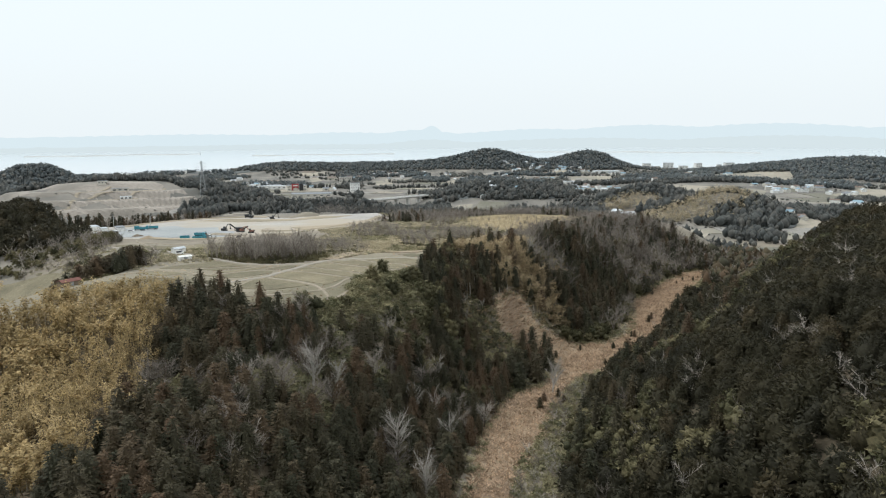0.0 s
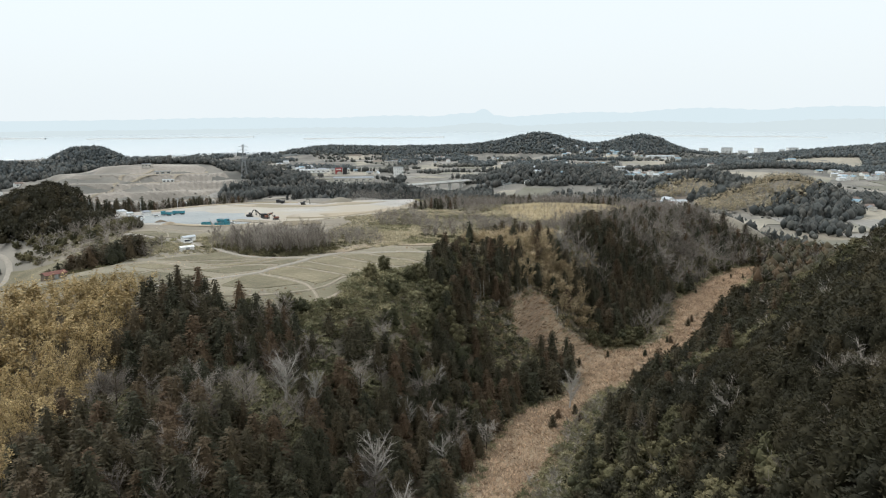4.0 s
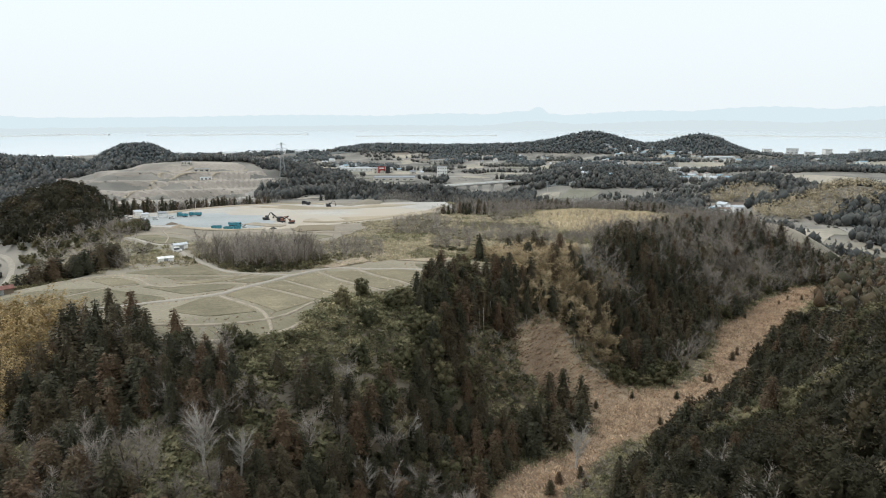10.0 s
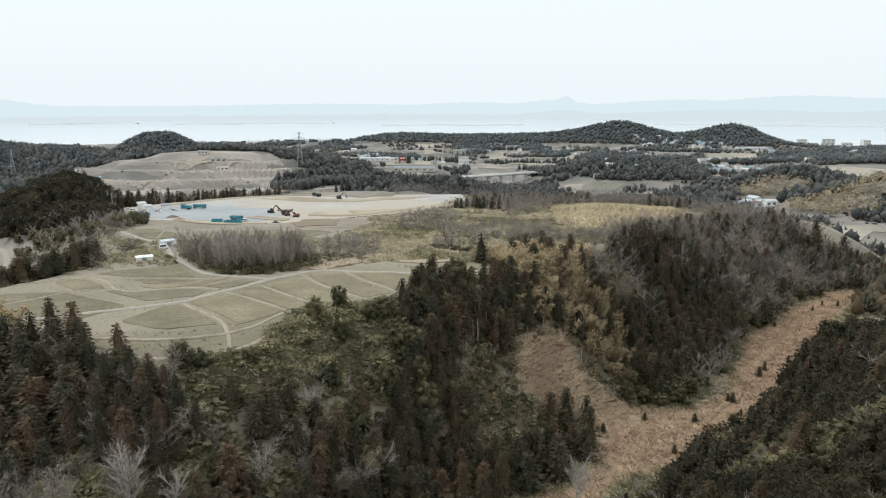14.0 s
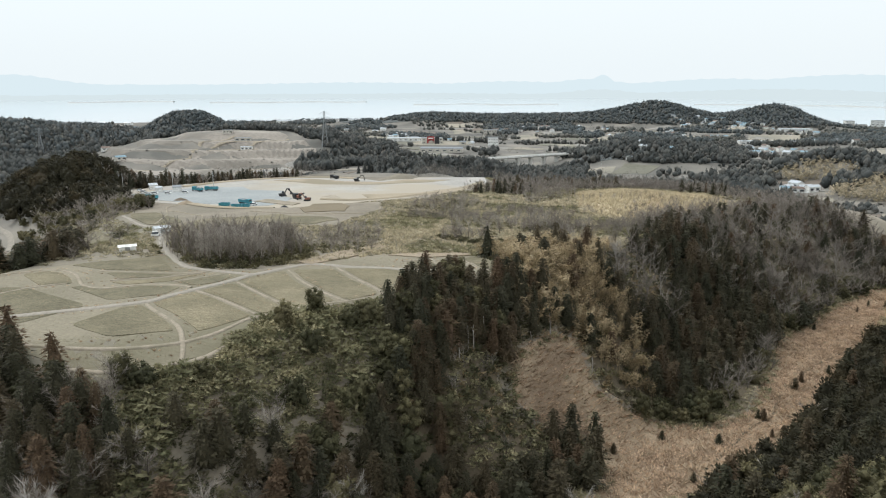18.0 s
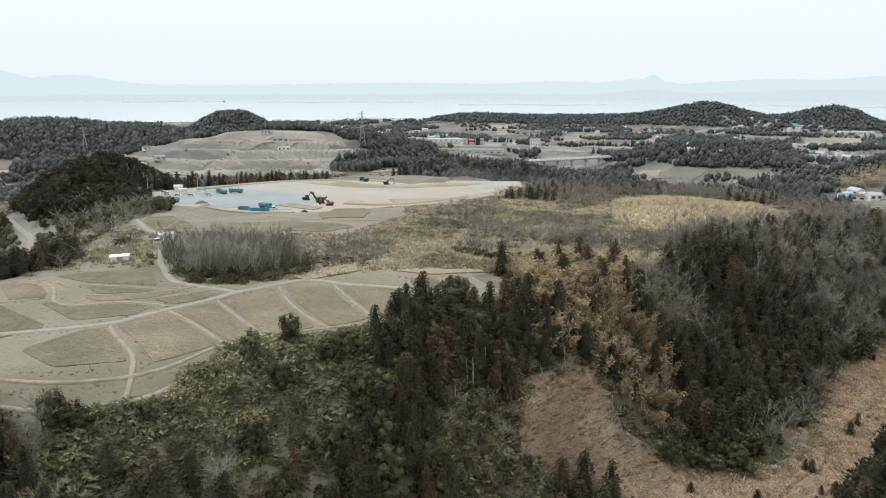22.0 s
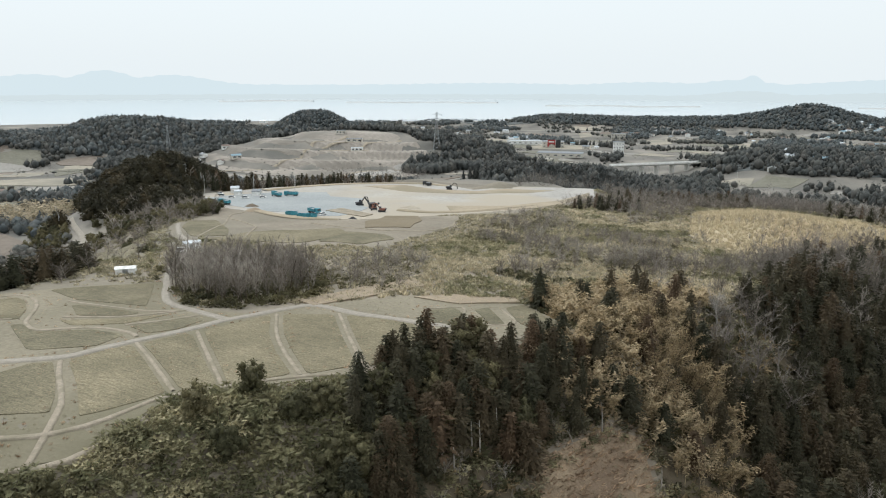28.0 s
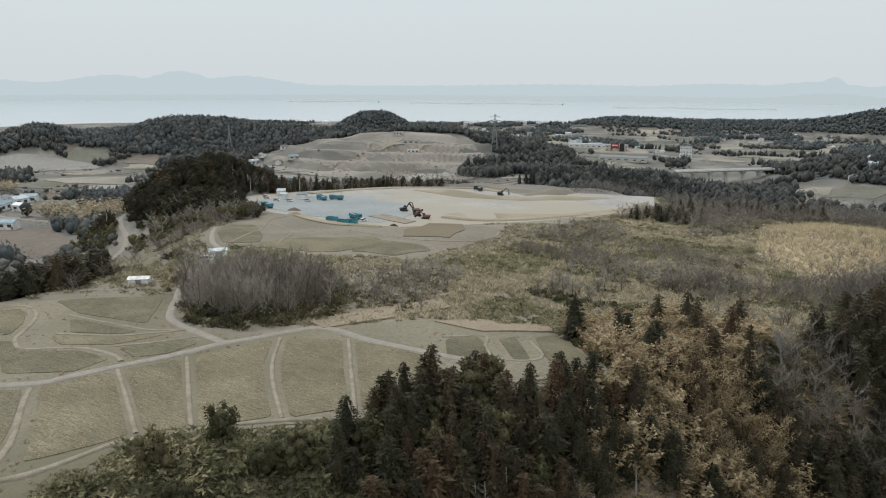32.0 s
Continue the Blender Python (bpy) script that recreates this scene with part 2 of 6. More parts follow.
def mesh(name, verts, faces, mat, tone=None):
    """A mesh from arrays; faces all of one size."""
    verts, faces = np.asarray(verts, np.float32), np.asarray(faces, np.int32)
    me = bpy.data.meshes.new(name)
    me.vertices.add(len(verts))
    me.vertices.foreach_set("co", verts.ravel())
    n = faces.shape[1]
    me.loops.add(faces.size)
    me.loops.foreach_set("vertex_index", faces.ravel())
    me.polygons.add(len(faces))
    me.polygons.foreach_set("loop_start", np.arange(0, faces.size, n, dtype=np.int32))
    if tone is not None:
        at = me.attributes.new("tone", "FLOAT", "POINT")
        at.data.foreach_set("value", np.asarray(tone, np.float32))
    me.update(calc_edges=True)
    me.validate()
    if mat:
        me.materials.append(mat)
    return me


def part(name, bm, mat, parent, label=""):
    """Links a bmesh as one mesh object under a thing or a part."""
    me = bpy.data.meshes.new(name)
    bm.to_mesh(me)
    bm.free()
    me.materials.append(mat)
    ob = new(name, me)
    ob.parent = parent
    return tagged(ob, label)


# ---- plants: each maker gives vertices and triangles, 1 m high ----


def sprays(points, ways, size, droop, r, wide=0.55, facing=(0, 0, 1), loose=0.45):
    """Leaf sprays: one long triangle each, along ways, hanging by droop, turned to a side with some play."""
    n = len(points)
    ways = ways / (np.linalg.norm(ways, axis=1, keepdims=True) + 1e-9)
    across = np.cross(ways, np.broadcast_to(np.asarray(facing, float), (n, 3))) + loose * r.normal(size=(n, 3))
    across -= ways * (across * ways).sum(1, keepdims=True)
    across /= np.linalg.norm(across, axis=1, keepdims=True) + 1e-9
    size = np.broadcast_to(size, n)[:, None]
    tip = points + ways * size - np.array([0, 0, 1.0]) * size * droop
    half = across * size * wide * 0.5
    verts = np.stack([points + half, tip, points - half], 1).reshape(-1, 3)
    return verts, np.arange(3 * n).reshape(-1, 3)


def stick(points, radii, sides=4):
    """A tapered tube through points."""
    points = np.asarray(points, float)
    verts, faces = [], []
    for p, r in zip(points, radii):
        for s in range(sides):
            a = 2 * math.pi * s / sides
            verts.append((p[0] + r * math.cos(a), p[1] + r * math.sin(a), p[2]))
    for k in range(len(points) - 1):
        for s in range(sides):
            a, b = k * sides + s, k * sides + (s + 1) % sides
            faces += [(a, b, b + sides), (a, b + sides, a + sides)]
    return np.array(verts), np.array(faces)


def joined(*pieces):
    verts, faces, n = [], [], 0
    for v, f in pieces:
        verts.append(v), faces.append(f + n)
        n += len(v)
    return np.concatenate(verts), np.concatenate(faces)


def core(cx, cy, z0, z1, rad, r, sides=6, rows=3, round_top=False):
    """A dense uneven heart of a crown, drawn to a point or rounded above."""
    verts, faces = [(cx, cy, z0)], []
    for k in range(rows):
        t = (k + 0.5) / (rows + 0.3)
        wide = rad * (math.sqrt(max(0.05, 1 - (2 * t - 0.85) ** 2)) if round_top else (1.05 - t) * min(1, 0.7 + 2 * t))
        turn = r.random() * 2
        for s in range(sides):
            a = 2 * math.pi * s / sides + turn
            q = wide * (0.75 + 0.5 * r.random())
            verts.append((cx + q * math.cos(a), cy + q * math.sin(a), z0 + (z1 - z0) * (t + 0.10 * (r.random() - 0.5))))
    verts.append((cx, cy, z1))
    top = len(verts) - 1
    for s in range(sides):
        faces.append((0, 1 + (s + 1) % sides, 1 + s))
        for k in range(rows - 1):
            a, b = 1 + k * sides + s, 1 + k * sides + (s + 1) % sides
            faces += [(a, b, b + sides), (a, b + sides, a + sides)]
        a = 1 + (rows - 1) * sides
        faces.append((a + s, a + (s + 1) % sides, top))
    return np.array(verts), np.array(faces)


def cedar(seed, n=230):
    """A narrow cone of whorled, drooping fronds over a dense heart, with an uneven outline."""
    r = np.random.default_rng(seed)
    tiers = 11 + seed % 4
    k = r.random(n) ** 0.85
    k = 0.6 * k + 0.4 * (np.floor(k * tiers) + 0.3) / tiers
    a = r.random(n) * 2 * math.pi
    lobes = 1 + 0.20 * np.sin(3 * a + 9 * k + seed) + 0.14 * np.sin(5 * a - 13 * k + 2 * seed) + 0.12 * r.normal(size=n)
    rad = (0.012 + 0.185 * (1 - k) ** 0.72 * np.minimum(1, 0.55 + 3 * k)) * np.clip(lobes, 0.4, 1.6)
    rad *= 0.55 + 0.45 * np.sqrt(r.random(n))
    p = np.stack([rad * np.cos(a), rad * np.sin(a), 0.08 + 0.88 * k - 0.22 * rad], 1)
    w = np.stack([np.cos(a), np.sin(a), -0.15 + 0.9 * k + 0.3 * r.normal(size=n)], 1)
    out = np.stack([np.cos(a), np.sin(a), 0 * a + 1.1], 1)
    crown = sprays(p, w, (0.034 + 0.030 * r.random(n) * (1.2 - 0.5 * k)) * (520 / n) ** 0.45, 0.45, r, 0.62, out, 0.4)
    top = sprays(np.array([[0, 0, 0.90], [0.004, 0, 0.93]]), np.array([[0.08, 0, 1.0], [-0.1, 0.1, 1.0]]), 0.08, 0, r, 0.3)
    return joined(crown, top, core(0, 0, 0.04, 0.95, 0.145, r, 7, 5)), stick([(0, 0, -0.06), (0, 0, 0.35), (0, 0, 0.95)], (0.014, 0.010, 0.002), 3)


def pine(seed, n=230):
    """A dense rounded cone of feathery fronds over an uneven heart."""
    r = np.random.default_rng(seed)
    k = r.random(n) ** 0.9
    a = r.random(n) * 2 * math.pi
    lobes = 1 + 0.22 * np.sin(3 * a + 5 * k + seed) + 0.20 * np.sin(5 * a - 9 * k + 2 * seed) + 0.14 * r.normal(size=n)
    rad = (0.02 + 0.27 * np.sqrt(1 - k ** 1.5) * np.minimum(1, 0.65 + 1.5 * k)) * np.clip(lobes, 0.45, 1.55)
    rad *= 0.62 + 0.38 * np.sqrt(r.random(n))
    p = np.stack([rad * np.cos(a), rad * np.sin(a), 0.16 + 0.78 * k + 0.03 * r.normal(size=n)], 1)
    w = np.stack([np.cos(a), np.sin(a), 0.55 + 0.5 * k + 0.5 * r.normal(size=n)], 1) + 0.35 * r.normal(size=(n, 3))
    out = np.stack([np.cos(a), np.sin(a), 0.5 + 1.2 * k], 1)
    crown = sprays(p, w, (0.050 + 0.040 * r.random(n)) * (520 / n) ** 0.42, 0.12, r, 0.55, out, 0.5)
    heart = [core(0, 0, 0.10, 0.90, 0.21, r, 8, 5, True)]
    heart += [core(0.16 * math.cos(2.3 * j), 0.16 * math.sin(2.3 * j), 0.2, 0.62 + 0.25 * r.random(), 0.12, r, 5, 2) for j in range(3)]
    return joined(crown, *heart), stick([(0, 0, -0.06), (0.01, 0, 0.4), (0, 0.01, 0.8)], (0.022, 0.016, 0.004))


def broadleaf(seed, n=230, lobes=13):
    """A lumpy egg-shaped evergreen crown of overlapping clumps on a short forked trunk."""
    r = np.random.default_rng(seed)
    low = 0.24
    cz = low + (0.86 - low) * (np.arange(lobes) + 0.8 * r.random(lobes)) / lobes
    ca = 2.4 * np.arange(lobes) + 0.9 * r.random(lobes)
    rise = (cz - low) / (0.95 - low)
    cr = 0.26 * np.sqrt(np.clip(1 - rise ** 1.7, 0.02, 1)) * (0.62 + 0.6 * r.random(lobes))
    c = np.stack([cr * np.cos(ca), cr * np.sin(ca), cz], 1)
    size = (0.09 + 0.08 * r.random(lobes)) * (1.1 - 0.3 * rise)
    which = r.integers(0, lobes, n)
    d = r.normal(size=(n, 3)) + 0.7 * np.stack([np.cos(ca), np.sin(ca), 0 * ca + 0.8], 1)[which]
    d /= np.linalg.norm(d, axis=1, keepdims=True)
    p = c[which] + d * size[which][:, None] * (0.7 + 0.55 * r.random((n, 1)))
    crown = sprays(p, 0.45 * d + 0.7 * r.normal(size=(n, 3)) + (0, 0, 0.35), (0.044 + 0.036 * r.random(n)) * (520 / n) ** 0.42, 0.1, r, 0.6, d, 0.55)
    hearts = [core(*c[j][:2], c[j][2] - size[j], c[j][2] + size[j], size[j] * 0.75, r, 5, 2, True) for j in range(lobes)]
    hearts.append(core(0, 0, low - 0.05, 0.80, 0.20, r, 6, 3, True))
    trunk = [stick([(0, 0, -0.06), (0.01, 0, 0.4), (0, 0.01, 0.75)], (0.022, 0.016, 0.006))]
    trunk += [stick([(0, 0, 0.3 + 0.03 * j), tuple(c[j] * 0.95)], (0.009, 0.004), 3) for j in range(1, min(lobes, 9))]
    return joined(crown, *hearts), joined(*trunk)


def bare(seed, limbs=9, twigs=26, thick=1.0):
    """A leafless tree: forked limbs and a haze of thin twigs."""
    r = np.random.default_rng(seed)
    lean = r.normal(size=2) * 0.03
    pieces = [stick([(0, 0, -0.06), (lean[0], lean[1], 0.35), (2 * lean[0], 2 * lean[1], 0.7)], tuple(thick * q for q in (0.018, 0.012, 0.006)))]
    fine = []
    for j in range(limbs):
        z0 = 0.18 + 0.5 * j / limbs
        a = j * 2.4 + r.random()
        out, up = 0.16 + 0.14 * r.random(), 0.2 + 0.16 * r.random()
        base = np.array([lean[0] * z0 / 0.35, lean[1] * z0 / 0.35, z0])
        mid = base + (out * 0.5 * math.cos(a), out * 0.5 * math.sin(a), up * 0.45)
        end = base + (out * math.cos(a), out * math.sin(a), up)
        end[2] = min(end[2], 1.0)
        pieces.append(stick([base, mid, end], tuple(thick * q for q in (0.006, 0.004, 0.0015)), 3))
        k = r.random(twigs)[:, None]
        p = np.where(k < 0.5, base + (mid - base) * k * 2, mid + (end - mid) * (k * 2 - 1))
        w = (end - base) / np.linalg.norm(end - base) + r.normal(size=(twigs, 3)) * 0.6 + (0, 0, 0.35)
        fine.append(sprays(p, w, 0.10 + 0.11 * r.random(twigs), 0, r, 0.045 * (30 / twigs) ** 0.6, loose=2.0))
    return joined(*fine), joined(*pieces)


def bamboo(seed, culms=9, leaves=26, split=False):
    """A clump of arching canes with hanging plumes."""
    r = np.random.default_rng(seed)
    canes, plumes = [], []
    for j in range(culms):
        a, lean = r.random() * 2 * math.pi, 0.10 + 0.14 * r.random()
        foot = r.normal(size=2) * 0.09
        high = 0.75 + 0.25 * r.random()
        t = np.array([0, 0.4, 0.75, 1.0])
        pts = np.stack([foot[0] + lean * t**2.2 * math.cos(a), foot[1] + lean * t**2.2 * math.sin(a), high * (t - 0.08 * t**3) - 0.03], 1)
        canes.append(stick(pts, (0.006, 0.005, 0.004, 0.001), 3))
        k = 0.35 + 0.65 * r.random(leaves)
        p = np.stack([np.interp(k, t, pts[:, i]) for i in range(3)], 1) + r.normal(size=(leaves, 3)) * 0.03
        b = r.random(leaves) * 2 * math.pi
        w = np.stack([np.cos(b), np.sin(b), 0.2 + 0.3 * r.normal(size=leaves)], 1)
        plumes.append(sprays(p, w, (0.045 + 0.04 * r.random(leaves)) * (36 / leaves) ** 0.5, 0.5, r, 0.6, loose=0.7))
    return joined(*plumes), canes if split else joined(*canes)


def shrub(seed, n=110):
    r = np.random.default_rng(seed)
    d = r.normal(size=(n, 3))
    d /= np.linalg.norm(d, axis=1, keepdims=True)
    d[:, 2] = np.abs(d[:, 2])
    lump = 0.75 + 0.3 * np.sin(3 * d[:, 0] + seed) * np.cos(4 * d[:, 1])
    p = d * lump[:, None] * (0.6, 0.6, 0.8) * (0.6 + 0.4 * r.random((n, 1)))
    leaves = sprays(p, 0.6 * d + 0.6 * r.normal(size=(n, 3)) + (0, 0, 0.4), (0.17 + 0.14 * r.random(n)) * (130 / n) ** 0.45, 0.1, r, 0.5, d, 0.7)
    return leaves, stick([(0, 0, -0.1), (0, 0, 0.6)], (0.03, 0.01), 3)


def tuft(seed, n=14, rise=1.0):
    r = np.random.default_rng(seed)
    a = r.random(n) * 2 * math.pi
    p = np.stack([0.35 * r.random(n) * np.cos(a), 0.35 * r.random(n) * np.sin(a), np.zeros(n)], 1)
    w = np.stack([(0.35 + 0.5 * (1 - rise)) * np.cos(a), (0.35 + 0.5 * (1 - rise)) * np.sin(a), rise * (0.6 + 0.8 * r.random(n))], 1)
    return sprays(p, w, 0.7 + 0.4 * r.random(n), 0.12, r, 0.16), None


PLANT = {
    "cedar": [cedar(11 * j + 3, 820) for j in range(6)],
    "pine": [pine(11 * j + 3, 800) for j in range(6)],
    "bare": [bare(11 * j + 3, 12, 60) for j in range(6)],
    "bamboo": [bamboo(11 * j + 3, 5, 170, True) for j in range(5)],
    "broadleaf": [broadleaf(11 * j + 5, 640, 15) for j in range(6)],
    "shrub": [shrub(11 * j + 3, 230) for j in range(5)],
    "weed": [shrub(11 * j + 4, 110) for j in range(5)],
}
MID = {
    "cedar": [cedar(7 * j + 3, 340) for j in range(8)],
    "pine": [(pine(7 * j + 3, 300)[0], None) for j in range(8)],
    "bare": [bare(7 * j + 3, 7, 30) for j in range(6)],
    "bamboo": [bamboo(7 * j + 3, 7, 54) for j in range(5)],
    "broadleaf": [(broadleaf(7 * j + 5, 230, 8)[0], None) for j in range(6)],
    "shrub": [(shrub(7 * j + 3, 105)[0], None) for j in range(5)],
    "weed": [(shrub(7 * j + 4, 60)[0], None) for j in range(5)],
    "reed": [tuft(7 * j + 1, 14) for j in range(5)],
    "flat_reed": [tuft(7 * j + 2, 12, 0.62) for j in range(6)],
}


def far_cone(seed):
    r = np.random.default_rng(seed)
    crown = core(0, 0, 0.02, 0.92 + 0.16 * r.random(), 0.25 + 0.06 * r.random(), r, 5, 2, seed % 2 == 0)
    return joined(crown, sprays(r.normal(size=(6, 3)) * (0.16, 0.16, 0.2) + (0, 0, 0.55), r.normal(size=(6, 3)) * 0.5 + (0, 0, 1.0), 0.26, 0, r, 0.5)), None


def far_dome(seed):
    r = np.random.default_rng(seed)
    heads = [core(0.16 * math.cos(2.1 * j), 0.16 * math.sin(2.1 * j), 0.02, 0.75 + 0.25 * r.random(), 0.27 + 0.06 * r.random(), r, 5, 2, True) for j in range(1)]
    return joined(*heads, sprays(r.normal(size=(8, 3)) * 0.12 + (0, 0, 0.7), r.normal(size=(8, 3)) + (0, 0, 0.8), 0.16, 0, r, 0.7)), None


FAR = {
    "cedar": [far_cone(j) for j in range(5)],
    "bare": [(bare(j, 5, 9)[0], None) for j in range(4)],
    "bamboo": [(bamboo(j, 4, 16)[0], None) for j in range(4)],
    "broadleaf": [far_dome(j) for j in range(5)],
    "shrub": [far_dome(20 + j) for j in range(4)],
}
# leaf colours of far plants, distance haze painted into them
FAR_LEAF = {"cedar": "hazed_cedar", "broadleaf": "hazed_mixed", "bare": "far_bare", "bamboo": "far_bamboo", "shrub": "hazed_mixed"}
LEAF_OF = {"shrub": "sasa", "flat_reed": "reed"}
THING = {
    "cedar": ("cedar_tree", "dark green conical cedar with browned tips on the wooded slope", "tree"),
    "pine": ("pine_tree", "olive green pine with a clumped rounded crown on the hillside", "tree"),
    "bare": ("bare_tree", "leafless grey-brown deciduous tree with fine upright twigs", "tree"),
    "bamboo": ("bamboo_clump", "yellowed bamboo clump with arching canes and hanging plumes", "bamboo"),
    "broadleaf": ("broadleaf_tree", "evergreen broadleaf tree with a dull green lumpy crown", "tree"),
    "shrub": ("shrub", "low dull green shrub on the rough slope", "shrub"),
    "weed": ("dry_shrub", "dry yellowish scrub bush on rough ground", "shrub"),
}


def scatter(x0, x1, y0, y1, gap, seed):
    """Jittered points of a plan rectangle, one to each square of gap metres."""
    r = np.random.default_rng(seed)
    gx, gy = np.meshgrid(np.arange(x0, x1, gap), np.arange(y0, y1, gap))
    x = (gx + r.random(gx.shape) * gap).ravel()
    y = (gy + r.random(gx.shape) * gap).ravel()
    return x, y, r


def wood(name, kind, x, y, size, seed, singles=0, label="", wide=1.0, far=False, sink=0.3, leaf=None, tones=(0.0, 1.0)):
    """Plants of one kind at plan points: the first ones as things of their own, the others as one object."""
    if len(x) == 0:
        return
    r = np.random.default_rng(seed)
    z = height(x, y) - sink
    turn, tone = r.random(len(x)) * 2 * math.pi, tones[0] + (tones[1] - tones[0]) * r.random(len(x))
    girth = size * wide * (0.85 + 0.35 * r.random(len(x)))
    shapes = (FAR if far else MID)[kind]
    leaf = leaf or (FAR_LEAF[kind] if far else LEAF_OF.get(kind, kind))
    if singles and kind in THING:
        models = []
        for crown, trunk in PLANT[kind]:
            stems = trunk if isinstance(trunk, list) else [trunk]
            models.append((mesh("crown", *crown, MAT_ONE[leaf]), [mesh("trunk", *stem, BARK) for stem in stems if stem is not None]))
        title, told, category = THING[kind]
        for i in range(min(singles, len(x))):
            ob = new(title)
            ob.empty_display_size = 0.5
            ob.matrix_basis = pose(x[i], y[i], z[i], 0, 0, math.degrees(turn[i])) @ Matrix.Diagonal((girth[i], girth[i], size[i], 1))
            tagged(ob, told, category, name)
            crown, stems = models[i % len(models)]
            new("crown", crown).parent = ob
            for stem in stems:
                new("cane" if len(stems) > 1 else "trunk", stem).parent = ob
    keep = np.arange(len(x)) >= (singles if kind in THING else 0)
    x, y, z, turn, tone, girth, size = (v[keep] for v in (x, y, z, turn, tone, girth, size))
    if len(x) == 0:
        return
    verts, faces, tones, n = [], [], [], 0
    which = r.integers(0, len(shapes), len(x))
    for w, (crown, trunk) in enumerate(shapes):
        own = which == w
        if not own.any():
            continue
        v, f = joined(crown, trunk) if trunk is not None else crown
        c, s = np.cos(turn[own])[:, None], np.sin(turn[own])[:, None]
        vx = (v[:, 0] * c - v[:, 1] * s) * girth[own][:, None] + x[own][:, None]
        vy = (v[:, 0] * s + v[:, 1] * c) * girth[own][:, None] + y[own][:, None]
        vz = v[:, 2] * size[own][:, None] + z[own][:, None]
        verts.append(np.stack([vx, vy, vz], -1).reshape(-1, 3))
        m = own.sum()
        faces.append((f[None] + (np.arange(m) * len(v))[:, None, None] + n).reshape(-1, 3))
        tones.append(np.repeat(tone[own], len(v)))
        n += m * len(v)
    ob = new(name, mesh(name, np.concatenate(verts), np.concatenate(faces), MAT[leaf], np.concatenate(tones)))
    tagged(ob, label or "dense " + THING.get(kind, ("", "dry reeds"))[1], "woodland", kind="stuff")

# ---- the ground, one sheet to the horizon ----

xs = np.concatenate([np.linspace(-4700, -1700, 25)[:-1], np.linspace(-1700, -340, 69)[:-1], np.arange(-340, 300, 2.5), np.linspace(300, 1500, 61), np.linspace(1500, 4700, 27)[1:]])
ys = np.concatenate([np.linspace(-1500, -80, 15)[:-1], np.arange(-80, 660, 2.5), np.linspace(660, 2300, 110), np.linspace(2300, 4900, 60)[1:]])
gx, gy = np.meshgrid(xs, ys)
gz = height(gx, gy)
nx, ny = len(xs), len(ys)
k = (np.arange(ny - 1)[:, None] * nx + np.arange(nx - 1)).reshape(-1, 1)
ground_mesh = mesh("ground", np.stack([gx, gy, gz], -1).reshape(-1, 3), k + [0, 1, nx + 1, nx], None)
GROUND = surface("rough_ground", (0.17, 0.15, 0.118), (0.29, 0.258, 0.205), 0.03, 0.6, 0.95, 0.25, tint=(0.185, 0.172, 0.135))
nodes, links = GROUND.node_tree.nodes, GROUND.node_tree.links
# the low land beyond the plateau is covered in darker rank grass
place, part_of = nodes.new("ShaderNodeNewGeometry"), nodes.new("ShaderNodeSeparateXYZ")
links.new(place.outputs["Position"], part_of.inputs[0])
north, west, low_land = nodes.new("ShaderNodeMapRange"), nodes.new("ShaderNodeMapRange"), nodes.new("ShaderNodeMath")
for axis, node, a, b in (("Y", north, 600, 690), ("X", west, -215, -275)):
    node.inputs["From Min"].default_value, node.inputs["From Max"].default_value = a, b
    links.new(part_of.outputs[axis], node.inputs["Value"])
low_land.operation = "MAXIMUM"
links.new(north.outputs[0], low_land.inputs[0]), links.new(west.outputs[0], low_land.inputs[1])
rank = nodes.new("ShaderNodeTexNoise")
rank.inputs["Scale"].default_value, rank.inputs["Detail"].default_value = 0.02, 8.0
links.new(place.outputs["Position"], rank.inputs["Vector"])
rank_tone = ramp(nodes, links, rank.outputs["Fac"], (0.35, (0.115, 0.114, 0.104)), (0.52, (0.175, 0.168, 0.15)), (0.68, (0.26, 0.243, 0.212)))
ground_shader = next(n for n in nodes if n.type == "BSDF_PRINCIPLED")
old_tone = ground_shader.inputs["Base Color"].links[0].from_socket
blended = mix(nodes, links, old_tone, rank_tone.outputs[0], low_land.outputs[0])
links.new(blended, ground_shader.inputs["Base Color"])
ground_mesh.materials.append(GROUND)
ground_mesh.shade_smooth()
ground = tagged(new("ground", ground_mesh), "rough brown grassy ground over hills and valleys", "ground", kind="structure")

WATER, nodes, links, b = material("water", 0.12)
b.inputs["Base Color"].default_value = (0.42, 0.47, 0.50, 1)
ang = np.linspace(-1.25, 1.25, 41)
rad = np.array([1500.0, 2500, 3500, 4750])
v = np.stack([rad[:, None] * np.sin(ang), rad[:, None] * np.cos(ang), np.zeros((4, 41))], -1).reshape(-1, 3)
k = (np.arange(3)[:, None] * 41 + np.arange(40)).reshape(-1, 1)
tagged(new("water", mesh("water", v, k + [0, 41, 42, 1], WATER)), "pale grey calm bay water", "water", kind="structure")

# ---- sheets on the ground: plots, yard, tracks ----
from mathutils.geometry import delaunay_2d_cdt


